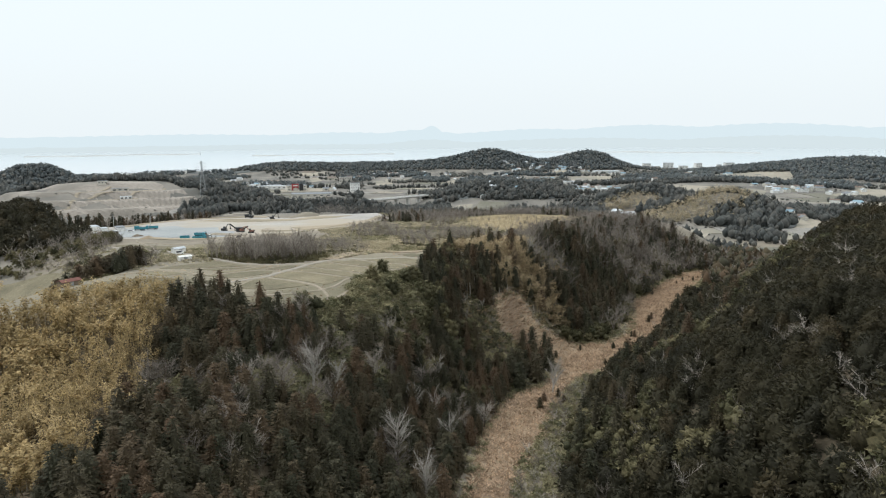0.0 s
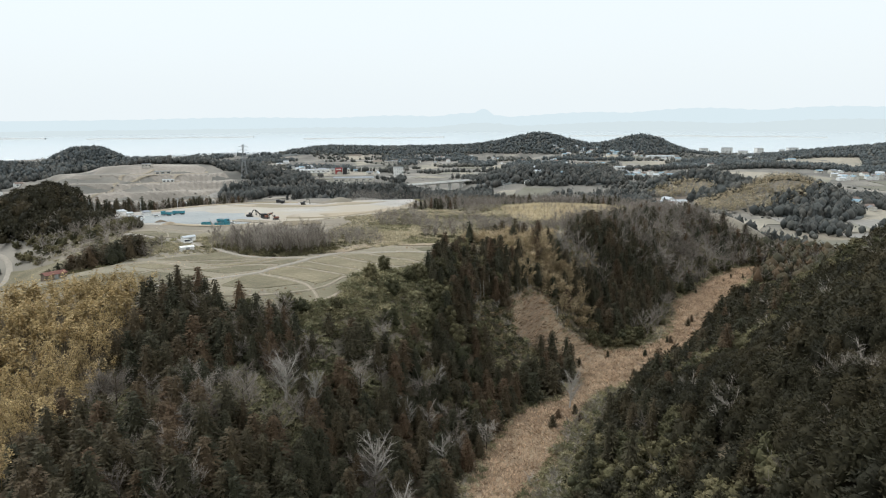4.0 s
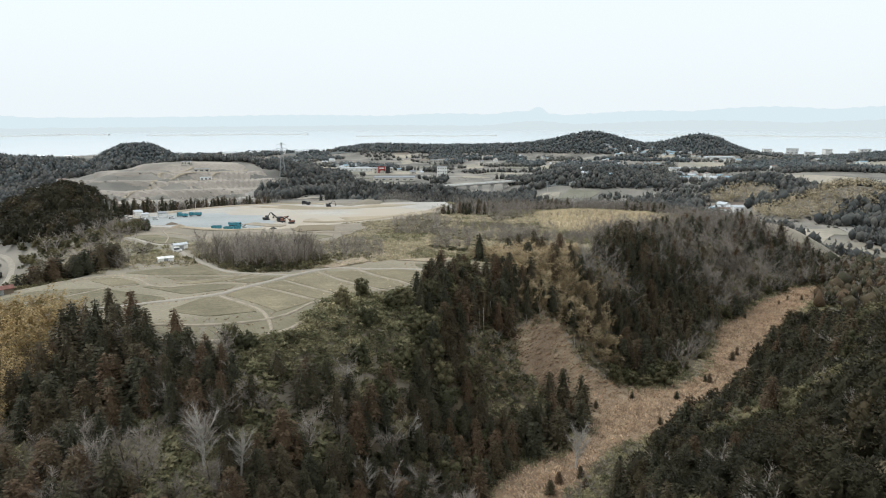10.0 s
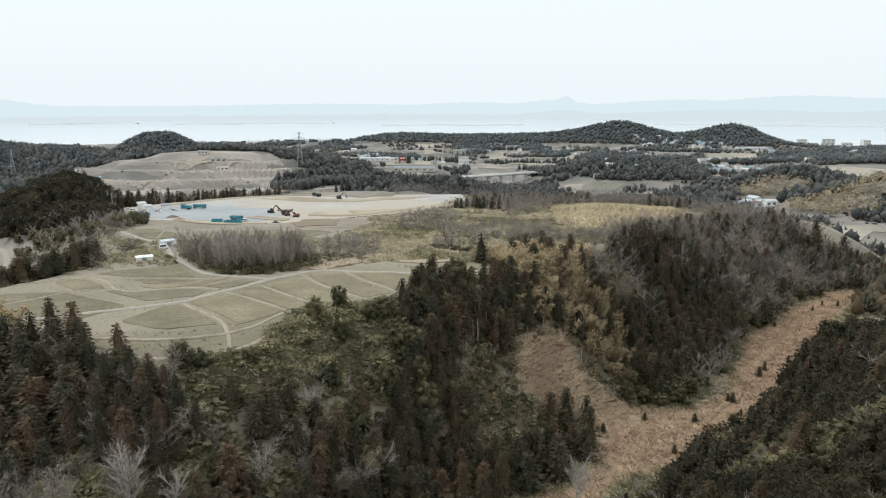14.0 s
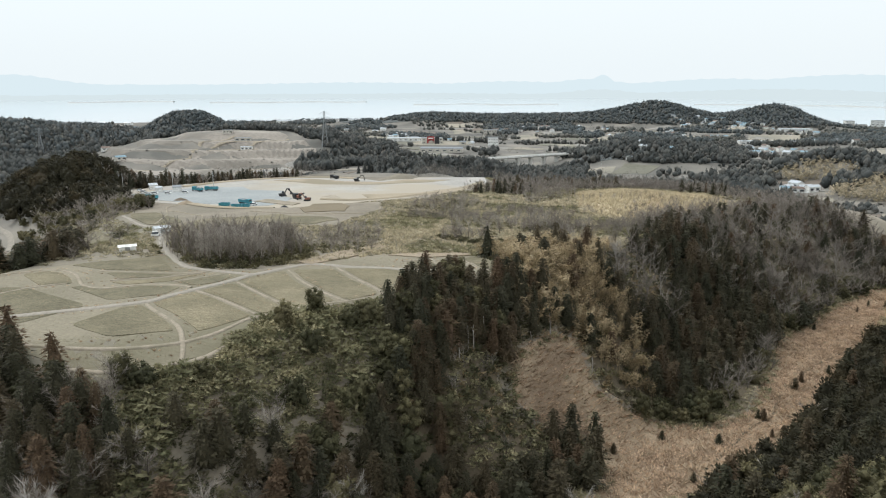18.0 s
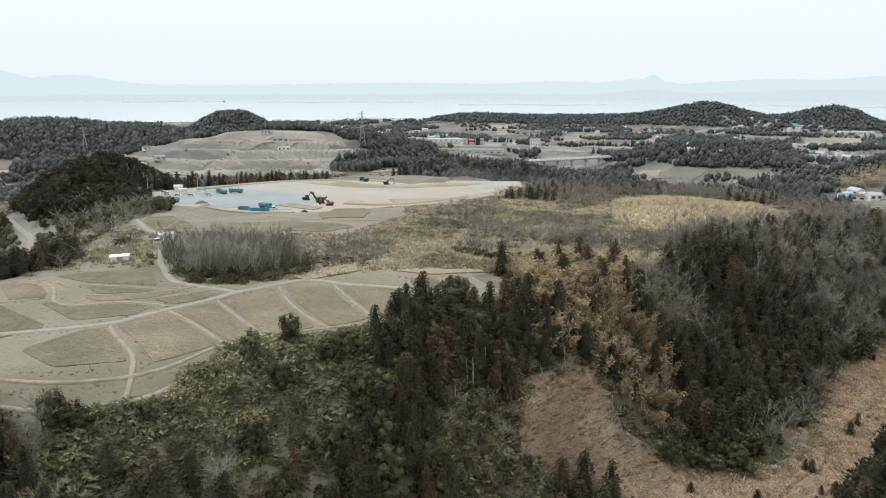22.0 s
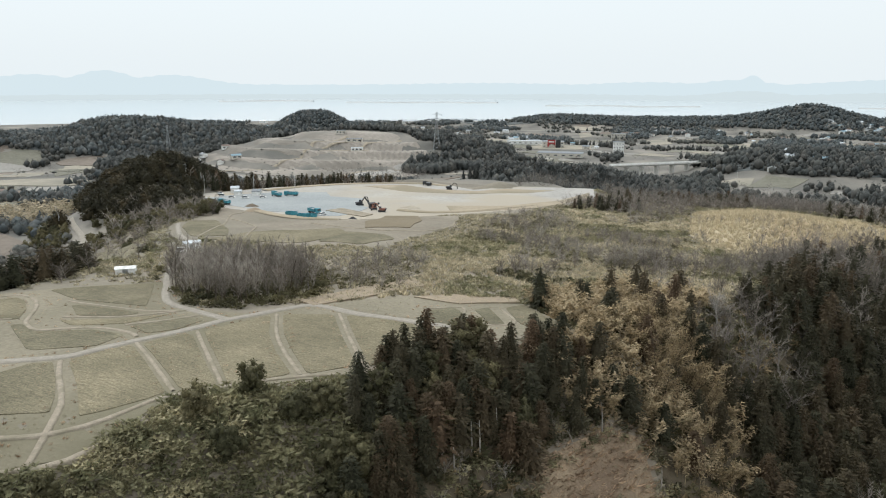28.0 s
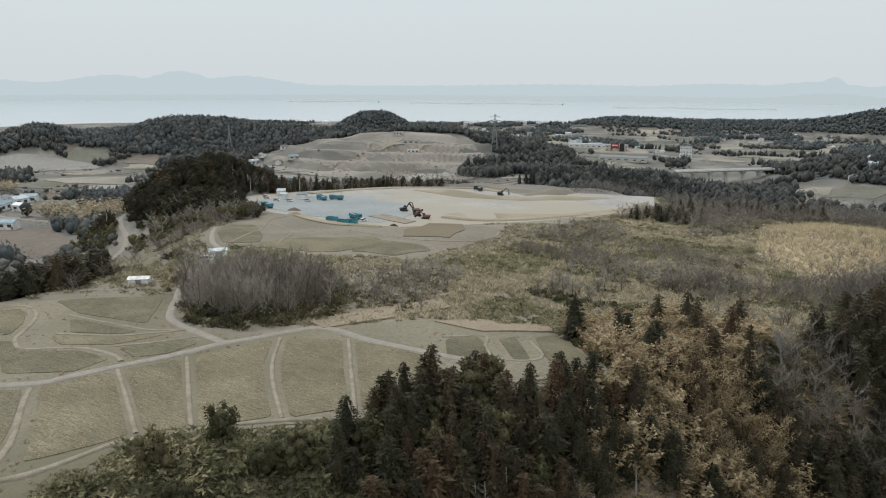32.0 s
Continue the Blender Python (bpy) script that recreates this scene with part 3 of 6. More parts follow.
def patch(name, ring, lift, mat, label, category, cell=4.0, sag=0.0):
    """A sheet over the ground within a ring of plan points, with a skirt into the soil."""
    rim = []
    for (ax, ay), (bx, by) in zip(ring, ring[1:] + ring[:1]):
        n = max(1, int(math.hypot(bx - ax, by - ay) / cell))
        rim += [(ax + (bx - ax) * j / n, ay + (by - ay) * j / n) for j in range(n)]
    px, py = [p[0] for p in ring], [p[1] for p in ring]
    ix, iy = np.meshgrid(np.arange(min(px), max(px), cell), np.arange(min(py), max(py), cell))
    ok = outside(ix.ravel(), iy.ravel(), ring) < -0.4 * cell
    pts = [Vector(p) for p in rim] + [Vector(p) for p in zip(ix.ravel()[ok], iy.ravel()[ok])]
    out = delaunay_2d_cdt(pts, [], [list(range(len(rim)))], 1, 1e-4)
    xy = np.array([(p.x, p.y) for p in out[0]])
    z = height(xy[:, 0], xy[:, 1]) + lift - sag
    bm = bmesh.new()
    vs = [bm.verts.new((x, y, h)) for (x, y), h in zip(xy, z)]
    for f in out[2]:
        try:
            bm.faces.new([vs[i] for i in f])
        except ValueError:
            pass
    edge = [e for e in bm.edges if len(e.link_faces) == 1]
    skirt = bmesh.ops.extrude_edge_only(bm, edges=edge)["geom"]
    for g in skirt:
        if isinstance(g, bmesh.types.BMVert):
            g.co.z -= lift + 0.5
    bmesh.ops.recalc_face_normals(bm, faces=bm.faces)
    me = bpy.data.meshes.new(name)
    bm.to_mesh(me)
    bm.free()
    me.materials.append(mat)
    return tagged(new(name, me), label, category, kind="structure")


def glide(line, gap=2.0):
    """A smooth run of points through a line of plan points."""
    p = [np.array(q, float) for q in line]
    p = [2 * p[0] - p[1], *p, 2 * p[-1] - p[-2]]
    out = []
    for a, b, c, d in zip(p, p[1:], p[2:], p[3:]):
        n = max(2, int(np.linalg.norm(c - b) / gap))
        for j in range(n):
            t = j / n
            out.append(0.5 * (2 * b + (c - a) * t + (2 * a - 5 * b + 4 * c - d) * t * t + (3 * b - a - 3 * c + d) * t**3))
    return np.array(out + [p[-2]])


def ribbon(name, line, wide, lift, mat, label, category="track", gap=2.0):
    """A track with rounded shoulders along a line of plan points."""
    c = glide(line, gap)
    way = np.gradient(c, axis=0)
    way /= np.linalg.norm(way, axis=1, keepdims=True) + 1e-9
    side = np.stack([way[:, 1], -way[:, 0]], 1)
    wob = 1 + 0.12 * waves(c[:, 0], c[:, 1], 3.1, wide)
    rows = []
    for k, drop in ((-0.62, -0.5), (-0.5, -0.06), (-0.2, 0.02), (0.2, 0.0), (0.5, -0.06), (0.62, -0.5)):
        p = c + side * (k * wide * wob)[:, None]
        rows.append(np.stack([p[:, 0], p[:, 1], height(c[:, 0], c[:, 1]) * 0.5 + height(p[:, 0], p[:, 1]) * 0.5 + lift + drop], 1))
    v = np.stack(rows, 1).reshape(-1, 3)
    n = len(rows)
    k = (np.arange(len(c) - 1)[:, None] * n + np.arange(n - 1)).reshape(-1, 1)
    me = mesh(name, v, k + [0, 1, n + 1, n], mat)
    me.shade_smooth()
    return tagged(new(name, me), label, category, kind="structure")


def stubble(name, dark, light, turn):
    """Mown plots: a tone to each plot, rows of stubble, patches of green."""
    m, nodes, links, b = material(name, 0.95)
    at = nodes.new("ShaderNodeNewGeometry").outputs["Position"]
    turned = nodes.new("ShaderNodeMapping")
    turned.inputs["Rotation"].default_value = (0, 0, radians(turn))
    turned.inputs["Scale"].default_value = (0.5, 2.6, 1)
    links.new(at, turned.inputs["Vector"])
    rows, broad, fine = noise_node(nodes, links, 1.0, 3, turned.outputs[0]), noise_node(nodes, links, 0.09, 5, at), noise_node(nodes, links, 3.2, 5, at)
    c = ramp(nodes, links, broad.outputs[0], (0.3, dark), (0.7, light)).outputs[0]
    grey = ramp(nodes, links, rows.outputs[0], (0.3, (0.78, 0.78, 0.76)), (0.7, (1.2, 1.19, 1.16))).outputs[0]
    c = mix(nodes, links, c, grey, 0.85, "MULTIPLY")
    c = mix(nodes, links, c, ramp(nodes, links, fine.outputs[0], (0.3, (0.55, 0.56, 0.55)), (0.7, (1.36, 1.35, 1.33))).outputs[0], 0.85, "MULTIPLY")
    own = ramp(nodes, links, nodes.new("ShaderNodeObjectInfo").outputs["Random"], (0, (0.88, 0.88, 0.87)), (0.5, (1, 0.98, 0.96)), (1, (1.12, 1.08, 1.04))).outputs[0]
    links.new(mix(nodes, links, c, own, 1.0, "MULTIPLY"), b.inputs["Base Color"])
    bn = nodes.new("ShaderNodeBump")
    bn.inputs["Distance"].default_value = 0.2
    links.new(rows.outputs[0], bn.inputs["Height"])
    links.new(bn.outputs[0], b.inputs["Normal"])
    return m


PLOT = stubble("mown_plot", (0.128, 0.119, 0.082), (0.212, 0.193, 0.138), 31)
MEADOW = surface("dry_meadow", (0.170, 0.155, 0.114), (0.265, 0.238, 0.178), 0.05, 1.2, 0.95, 0.2, tint=(0.165, 0.152, 0.105))
TRACK = surface("pale_track", (0.23, 0.20, 0.155), (0.35, 0.308, 0.245), 0.9, 3.5, 0.95, 0.1, tint=(0.225, 0.202, 0.15))
LANE = surface("grey_lane", (0.22, 0.203, 0.172), (0.335, 0.308, 0.263), 0.7, 2.6, 0.9, 0.03)
GRAVEL = surface("gravel_yard", (0.26, 0.255, 0.24), (0.43, 0.415, 0.38), 0.035, 0.5, 0.95, 0.08, tint=(0.36, 0.325, 0.265))
WET = surface("blue_grey_gravel", (0.23, 0.255, 0.26), (0.33, 0.35, 0.35), 0.04, 0.9, 0.9, 0.05)
SOIL = surface("bare_soil", (0.215, 0.175, 0.125), (0.33, 0.275, 0.205), 0.08, 1.0, 0.95, 0.12)
SOIL_PALE = surface("tan_earth", (0.26, 0.22, 0.16), (0.37, 0.32, 0.24), 0.07, 0.8, 0.95, 0.15, tint=(0.24, 0.21, 0.15))
BROWN = surface("brown_pad", (0.15, 0.125, 0.085), (0.21, 0.175, 0.12), 0.06, 1.6, 0.95, 0.05)
REEDBED = surface("reed_litter", (0.215, 0.165, 0.112), (0.42, 0.335, 0.235), 0.16, 1.4, 0.95, 0.4, tint=(0.22, 0.165, 0.115))
PALE_REEDS = surface("pale_reed_litter", (0.34, 0.285, 0.19), (0.48, 0.41, 0.285), 0.06, 0.8, 0.95, 0.3, tint=(0.33, 0.255, 0.165))
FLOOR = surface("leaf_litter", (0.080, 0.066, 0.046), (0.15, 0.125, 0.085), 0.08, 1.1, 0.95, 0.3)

FIELD = [(-152, 120), (-136, 205), (-122, 248), (-112, 264), (-92, 283), (-82, 274), (-70, 264), (-50, 268), (-44, 284), (-28, 300), (-4, 310), (17, 288), (12, 280), (-6, 262), (-8, 248), (-17, 240), (-24, 231), (-30, 224), (-30, 210), (-44, 196), (-66, 200), (-88, 206), (-104, 203), (-116, 176)]
patch("meadow", FIELD, 0.10, MEADOW, "dry mown meadow on the plateau", "field")
PLOTS = [
    [(-62.8, 225.9), (-59.6, 227.6), (-52.6, 222.8), (-46.4, 218.2), (-42, 214), (-52, 208), (-66, 214)],
    [(-58, 229.3), (-54.3, 239.6), (-44, 233.6), (-32.6, 226.8), (-33.5, 223.5), (-36.4, 217), (-37.5, 215.4), (-40.9, 218), (-47.6, 222.9)],
    [(-53.6, 241.3), (-50.2, 250.2), (-35.4, 238.4), (-27.2, 232.1), (-31.2, 228.5), (-42.6, 235)],
    [(-49.5, 252.6), (-46.2, 269.2), (-37.8, 258), (-29.7, 249.8), (-19.6, 241.2), (-25.6, 232.9), (-34, 240)],
    [(-44.8, 271.6), (-35.6, 277.6), (-22.8, 262), (-12.4, 249.8), (-17.2, 242.4), (-28, 252.3), (-35.6, 259.9)],
    [(-33, 278.6), (-15, 277.5), (-8.5, 268), (-8, 256), (-10.4, 250.6), (-21, 263.6)],
    [(-69.8, 229.9), (-88, 238.8), (-86.5, 240.4), (-79, 237.6), (-75, 240.3), (-69.8, 243.6), (-60.8, 243.6), (-59.6, 236)],
    [(-113, 249.5), (-109.6, 255), (-104.4, 253.2), (-97, 248.6), (-91, 242.6), (-96, 238)],
    [(-91.3, 255.3), (-90, 256.4), (-72.4, 257.6), (-73.2, 254.6), (-82.5, 249.8)],
    [(-82, 245.6), (-72.6, 251.4), (-65.4, 259.6), (-67.6, 249.6), (-76.6, 244)],
    [(-65.2, 248.4), (-60, 258.6), (-55.4, 258.6), (-54.8, 251.4), (-57.9, 246.4)],
    [(-111, 264), (-93, 280.4), (-84.4, 271.6), (-76, 262.4), (-95.3, 259.5)],
    [(-17.4, 288), (-13.5, 294.4), (-4.6, 284.7), (-6.4, 281.6), (-12.4, 280)],
    [(-9, 295.2), (-6.8, 299), (1.4, 287.4), (-1.4, 285.8)],
    [(-3.6, 301.4), (-0.4, 307), (15, 287.6), (10.6, 284.4), (4, 289)],
    [(-118, 232), (-99, 236), (-72, 226), (-78, 212), (-104, 208), (-124, 214)],
    [(-186, 386), (-177, 395), (-150, 372), (-138, 358), (-150, 351), (-170, 366)],
    [(-140, 345), (-122, 352), (-104, 362), (-96, 380), (-112, 396), (-134, 372)],
    [(-101, 364), (-102, 386), (-86, 388), (-75, 378), (-80, 362)],
    [(-238, 350), (-252, 374), (-214, 366), (-178, 346), (-146, 322), (-128, 304), (-150, 306), (-196, 332)],
]
def rounded(ring, times=2):
    """A ring with its corners cut off and cut again."""
    for _ in range(times):
        ring = [q for a, b in zip(ring, ring[1:] + ring[:1]) for q in ((0.92 * a[0] + 0.08 * b[0], 0.92 * a[1] + 0.08 * b[1]), (0.08 * a[0] + 0.92 * b[0], 0.08 * a[1] + 0.92 * b[1]))]
    return ring


for ring in PLOTS:
    patch("farm_plot", rounded(ring), 0.19, PLOT, "mown farm plot of dry stubble with faint rows", "field", 3.0)

LANES = [
    [(-96, 208), (-80, 218), (-66, 226.2), (-61.2, 229.2), (-58.8, 231.8), (-57.4, 236), (-55.6, 242.5), (-53.6, 248.7), (-52.2, 254.4), (-51.6, 260.2), (-50.2, 264), (-48.8, 269), (-47.6, 276), (-45.6, 281.8), (-41, 282.4), (-31.6, 280.2), (-22, 279), (-10, 280), (-2, 282)],
    [(-51.6, 261.4), (-58, 262.9), (-63.6, 264.2), (-69, 265.4), (-75.2, 268), (-82, 273.8), (-89, 281), (-97, 289), (-112, 307), (-123, 322), (-136, 337), (-152, 348), (-172, 366), (-184, 378)],
    [(-384, 476), (-345, 446), (-298, 412), (-264, 391), (-251, 376), (-247, 369), (-242, 358), (-243, 344), (-236, 322), (-226, 290)],
    [(-520, 430), (-440, 422), (-394, 427), (-367, 441), (-352, 452)],
]
for line, wide in zip(LANES, (2.0, 1.8, 3.0, 3.0)):
    ribbon("lane", line, wide, 0.32, LANE, "narrow pale grey farm lane", "road")
TRACKS = [
    [(-59.2, 228.6), (-53, 223.8), (-46, 219), (-41, 214.6), (-35, 206), (-33, 198)],
    [(-54.5, 240.7), (-43.4, 234.3), (-31.9, 227.6)],
    [(-50.3, 251.6), (-34.6, 238.9), (-25.7, 231.8)],
    [(-45.8, 270.7), (-36.7, 259.1), (-28.7, 250.9), (-18, 241.5)],
    [(-34.7, 278.6), (-21.8, 262.8), (-11, 249.7)],
    [(-70, 202), (-52, 203), (-40, 208), (-34.6, 214), (-33, 219), (-31.6, 225.2), (-27, 230), (-23.2, 235.3), (-16.8, 241.8), (-9, 249), (-7, 258), (0, 270), (9, 281)],
    [(-60, 196), (-44, 199), (-33, 206), (-29.6, 213), (-28, 219)],
    [(-122, 244), (-114.2, 253.4), (-111.6, 257), (-104.3, 255.4), (-96.9, 250.8), (-89.6, 243.8), (-86.6, 241.2), (-79.7, 238.6), (-75.5, 241.7), (-70, 245), (-61.7, 245.2), (-57.9, 243.8)],
    [(-95.4, 257.6), (-85.3, 258), (-77.4, 258.8), (-71.3, 259.6), (-66, 262.6)],
    [(-83.9, 247.7), (-73.1, 253.2), (-68.4, 258.6), (-65, 263.5)],
    [(-66.7, 248.8), (-62.9, 254), (-59.3, 261.4)],
    [(-13, 280), (-5.4, 283.2), (-9.4, 290), (-12, 295.4), (-18.6, 288.8)],
    [(-4.6, 283.6), (3, 288.6), (-3.6, 299)],
    [(-128, 205), (-112, 205), (-98, 207), (-84, 208)],
    [(-118, 212), (-104, 226), (-96, 238), (-92, 242)],
    [(-148, 352), (-158, 372), (-170, 392), (-176, 400), (-184, 412), (-186, 424)],
    [(-176, 402), (-160, 396), (-146, 384), (-138, 372), (-128, 356)],
    [(-132, 404), (-108, 398), (-92, 396), (-80, 402), (-72, 420), (-78, 440)],
]
for j, line in enumerate(TRACKS):
    ribbon("farm_track", line, 0.7 if j not in (0, 5, 7, 6) else 0.9, 0.29, TRACK, "pale bare earth farm track between plots")

patch("gravel_yard", QUARRY, 0.10, GRAVEL, "pale levelled gravel yard of the works", "yard", 6.0)
patch("wet_gravel", [(-240, 452), (-236, 478), (-222, 500), (-200, 516), (-186, 500), (-164, 502), (-156, 480), (-142, 470), (-138, 452), (-140, 438), (-152, 430), (-166, 434), (-182, 430), (-200, 436), (-222, 442)], 0.22, WET, "blue-grey damp gravel of the truck yard", "yard", 6.0)
for ring in ([(-200, 560), (-180, 582), (-150, 570), (-122, 576), (-112, 600), (-80, 610), (-90, 590), (-120, 560), (-160, 548)], [(-110, 500), (-80, 520), (-62, 560), (-56, 610), (-48, 580), (-64, 520), (-96, 478)]):
    patch("earth_spread", ring, 0.24, SOIL_PALE, "tan earth spread over the gravel yard", "yard", 6.0)
for line, wide in (([(-236, 500), (-228, 540), (-206, 574), (-176, 596), (-150, 592)], 5), ([(-124, 470), (-104, 474), (-84, 500), (-70, 528)], 4), ([(-186, 430), (-168, 424), (-150, 421), (-130, 424)], 3.5)):
    ribbon("earth_bank", line, wide, 0.8, SOIL_PALE, "low tan earth bank round the yard", "bank", 4)
patch("brown_pad", [(-112, 417), (-120, 450), (-106, 458), (-93, 436), (-84, 407), (-101, 399)], 0.3, BROWN, "smooth brown earth pad beside the yard", "yard", 5.0)
patch("sand_slab", [(-155, 449), (-152, 460), (-128, 451), (-128, 442)], 0.5, TRACK, "pale sand spread over the gravel yard", "yard", 5.0)
patch("reed_hill", [(18, 524), (38, 562), (64, 556), (98, 516), (108, 474), (94, 446), (66, 428), (46, 421), (32, 424), (23, 452), (19, 490)], 0.15, PALE_REEDS, "pale dry reeds on a low hill", "field", 5.0)
CLEARING = [(20, 250), (18, 259), (26, 274), (32, 279), (38, 272), (52, 275), (66, 275), (80, 288), (92, 326), (97, 347), (149, 423), (167, 431), (128, 358), (98, 296), (80, 262), (66, 246), (56, 239), (46, 232), (36, 210), (26, 180), (20, 168), (12, 130), (2, 130), (8, 168), (13, 194), (20, 217), (33, 225), (42, 243), (40, 257), (28, 251)]
patch("valley_clearing", CLEARING, 0.15, REEDBED, "orange-brown flattened reeds on the cleared valley floor", "field", 4.0)
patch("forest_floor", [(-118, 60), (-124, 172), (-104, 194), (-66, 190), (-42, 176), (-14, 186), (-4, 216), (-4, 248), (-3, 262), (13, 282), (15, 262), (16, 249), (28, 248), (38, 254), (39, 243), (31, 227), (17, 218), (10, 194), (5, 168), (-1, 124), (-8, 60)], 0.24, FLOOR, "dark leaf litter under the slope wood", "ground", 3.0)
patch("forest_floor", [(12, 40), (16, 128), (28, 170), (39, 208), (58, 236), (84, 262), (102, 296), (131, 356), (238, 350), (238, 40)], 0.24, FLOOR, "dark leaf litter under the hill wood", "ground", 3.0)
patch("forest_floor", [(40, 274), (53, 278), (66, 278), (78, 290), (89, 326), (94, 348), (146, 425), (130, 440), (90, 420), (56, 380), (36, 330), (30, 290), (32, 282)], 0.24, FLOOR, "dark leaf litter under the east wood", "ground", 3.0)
for line in ([(126, 353), (110, 335), (96, 315), (89, 301), (84, 287)], [(84, 287), (77, 278), (71, 267), (66, 258)]):
    ribbon("ditch", line, 0.9, 0.22, FLOOR, "narrow dark ditch winding through the reeds", "ditch", 2)
patch("bare_bank", [(-26, 298), (-20, 306), (-6, 314), (-2, 308), (-14, 298)], 0.4, SOIL, "bare reddish earth bank beside the plots", "field", 3.0)
patch("bare_bank", [(-50, 284), (-44, 300), (-36, 318), (-30, 312), (-38, 292), (-44, 282)], 0.4, SOIL, "bare trodden earth beside the leafless grove", "field", 3.0)
patch("soil_field", [(-252, 488), (-246, 512), (-262, 540), (-286, 548), (-290, 510), (-276, 484)], 0.3, SOIL, "bare reddish soil field behind the yard", "field", 6.0)
PADDY = surface("dry_paddy", (0.24, 0.222, 0.182), (0.35, 0.322, 0.262), 0.02, 0.2, 0.95, 0.1, tint=(0.20, 0.195, 0.16))
FAR_FIELDS = [
    [(-640, 530), (-628, 566), (-587, 574), (-560, 554), (-616, 517)], [(-528, 630), (-512, 646), (-490, 640), (-505, 601)],
    [(-520, 519), (-484, 555), (-466, 542), (-518, 508)], [(-388, 394), (-369, 414), (-300, 388), (-288, 366), (-320, 350)],
    [(-520, 470), (-470, 500), (-430, 470), (-460, 440)], [(371, 1210), (447, 1146), (508, 1089), (471, 1022), (330, 960)],
    [(286, 1564), (379, 1565), (336, 1381), (251, 1338)], [(-155, 1465), (-129, 1481), (-98, 1396), (-126, 1352)],
    [(-12, 1324), (22, 1493), (54, 1461), (8, 1316)], [(237, 600), (262, 610), (252, 560), (220, 530)],
    [(180, 560), (240, 690), (265, 696), (329, 690), (318, 668), (262, 672), (200, 560)], [(500, 1300), (640, 1260), (700, 1400), (560, 1440)],
    [(-300, 1555), (-286, 1600), (-260, 1500), (-276, 1472)], [(-37, 930), (-5, 934), (40, 918), (37, 880), (2, 886)],
    [(560, 900), (700, 860), (760, 960), (600, 980)], [(-330, 1240), (-200, 1300), (-190, 1230), (-280, 1170)], [(600, 1000), (760, 1060), (720, 1180), (560, 1040)],
]
# the mosaic of small fields over the low land
FIELD_TONES = [
    surface("olive_grass_field", (0.125, 0.125, 0.098), (0.185, 0.18, 0.145), 0.03, 0.3, 0.95, 0.1),
    surface("grey_stubble_field", (0.20, 0.195, 0.18), (0.29, 0.28, 0.255), 0.03, 0.3, 0.95, 0.1),
    surface("ploughed_brown_field", (0.14, 0.12, 0.10), (0.21, 0.18, 0.15), 0.03, 0.3, 0.95, 0.1),
    PADDY,
]
r5 = random.Random(12)
MOSAIC = []
while len(MOSAIC) < 190:
    d, a = r5.uniform(620, 1960), radians(r5.uniform(-52, 30))
    fx, fy = d * math.sin(a), d * math.cos(a)
    turn, fw, fd = 0.5 * math.sin(fx / 310) + 0.4 * math.cos(fy / 270), r5.uniform(14, 40), r5.uniform(10, 30)
    c, s = math.cos(turn), math.sin(turn)
    if abs(float(height(fx, fy)) - (11 - 0.004 * (d - 600))) > 5.5 or math.hypot(fx + 60, fy - 990) < 110 or math.hypot(fx + 440, fy - 860) < 150:
        continue
    MOSAIC.append([(fx + u * fw * c - v * fd * s, fy + u * fw * s + v * fd * c) for u, v in ((-1, -1), (1, -0.9 + 0.4 * r5.random()), (0.9 + 0.3 * r5.random(), 1), (-1, 0.8 + 0.3 * r5.random()))])
HILLSIDE = surface("cut_hillside", (0.215, 0.196, 0.172), (0.335, 0.308, 0.27), 0.03, 0.25, 0.95, 0.2, tint=(0.18, 0.168, 0.146))


def ellipse(cx, cy, rx, ry, turn=0.0):
    c, s = math.cos(radians(turn)), math.sin(radians(turn))
    return [(cx + rx * math.cos(a) * c - ry * math.sin(a) * s, cy + rx * math.cos(a) * s + ry * math.sin(a) * c) for a in np.linspace(0, 2 * math.pi, 17)[:-1]]


patch("terraced_hill", ellipse(-440, 850, 150, 105), 0.5, HILLSIDE, "bare grey-brown terraced hill cut by haul roads", "hill", 5.0)
for k, spot in enumerate(((-770, 640, 75, 44), (-690, 748, 52, 28), (-590, 596, 60, 26), (-620, 690, 56, 22), (-520, 575, 40, 24), (-845, 700, 40, 26))):
    patch("far_field", ellipse(*spot, 20), 0.8, FIELD_TONES[(k + 1) % 4], "dry field between the wooded ridges", "field", 10.0)
for k, ring in enumerate(MOSAIC):
    patch("far_field", ring, 0.3 + 0.05 * (k % 5), FIELD_TONES[k % 4], "small farm field on the low land", "field", 14.0)
for k, ring in enumerate(FAR_FIELDS):
    patch("far_field", ring, 0.4, FIELD_TONES[2 * (k % 2)] if k < 5 else PADDY, "pale dry paddy field on the low land", "field", 14.0)
for line in ([(-363, 778), (-364, 813), (-340, 850), (-321, 858)], [(-486, 667), (-489, 746), (-449, 814), (-451, 856), (-445, 866), (-430, 900)], [(-440, 853), (-410, 880), (-376, 914)], [(-436, 844), (-410, 862), (-384, 875)], [(-400, 867), (-376, 923), (-376, 940)], [(-560, 700), (-486, 690), (-420, 676), (-340, 690)]):
    ribbon("works_road", line, 4, 1.0, TRACK, "pale haul road on the terraced hill", "road", 8)
# litter under the far woods, its blue-grey colour painted in for haze
HILL_FLOOR = surface("hazed_leaf_litter", (0.082, 0.094, 0.096), (0.118, 0.126, 0.124), 0.03, 0.25, 0.95, 0.5)
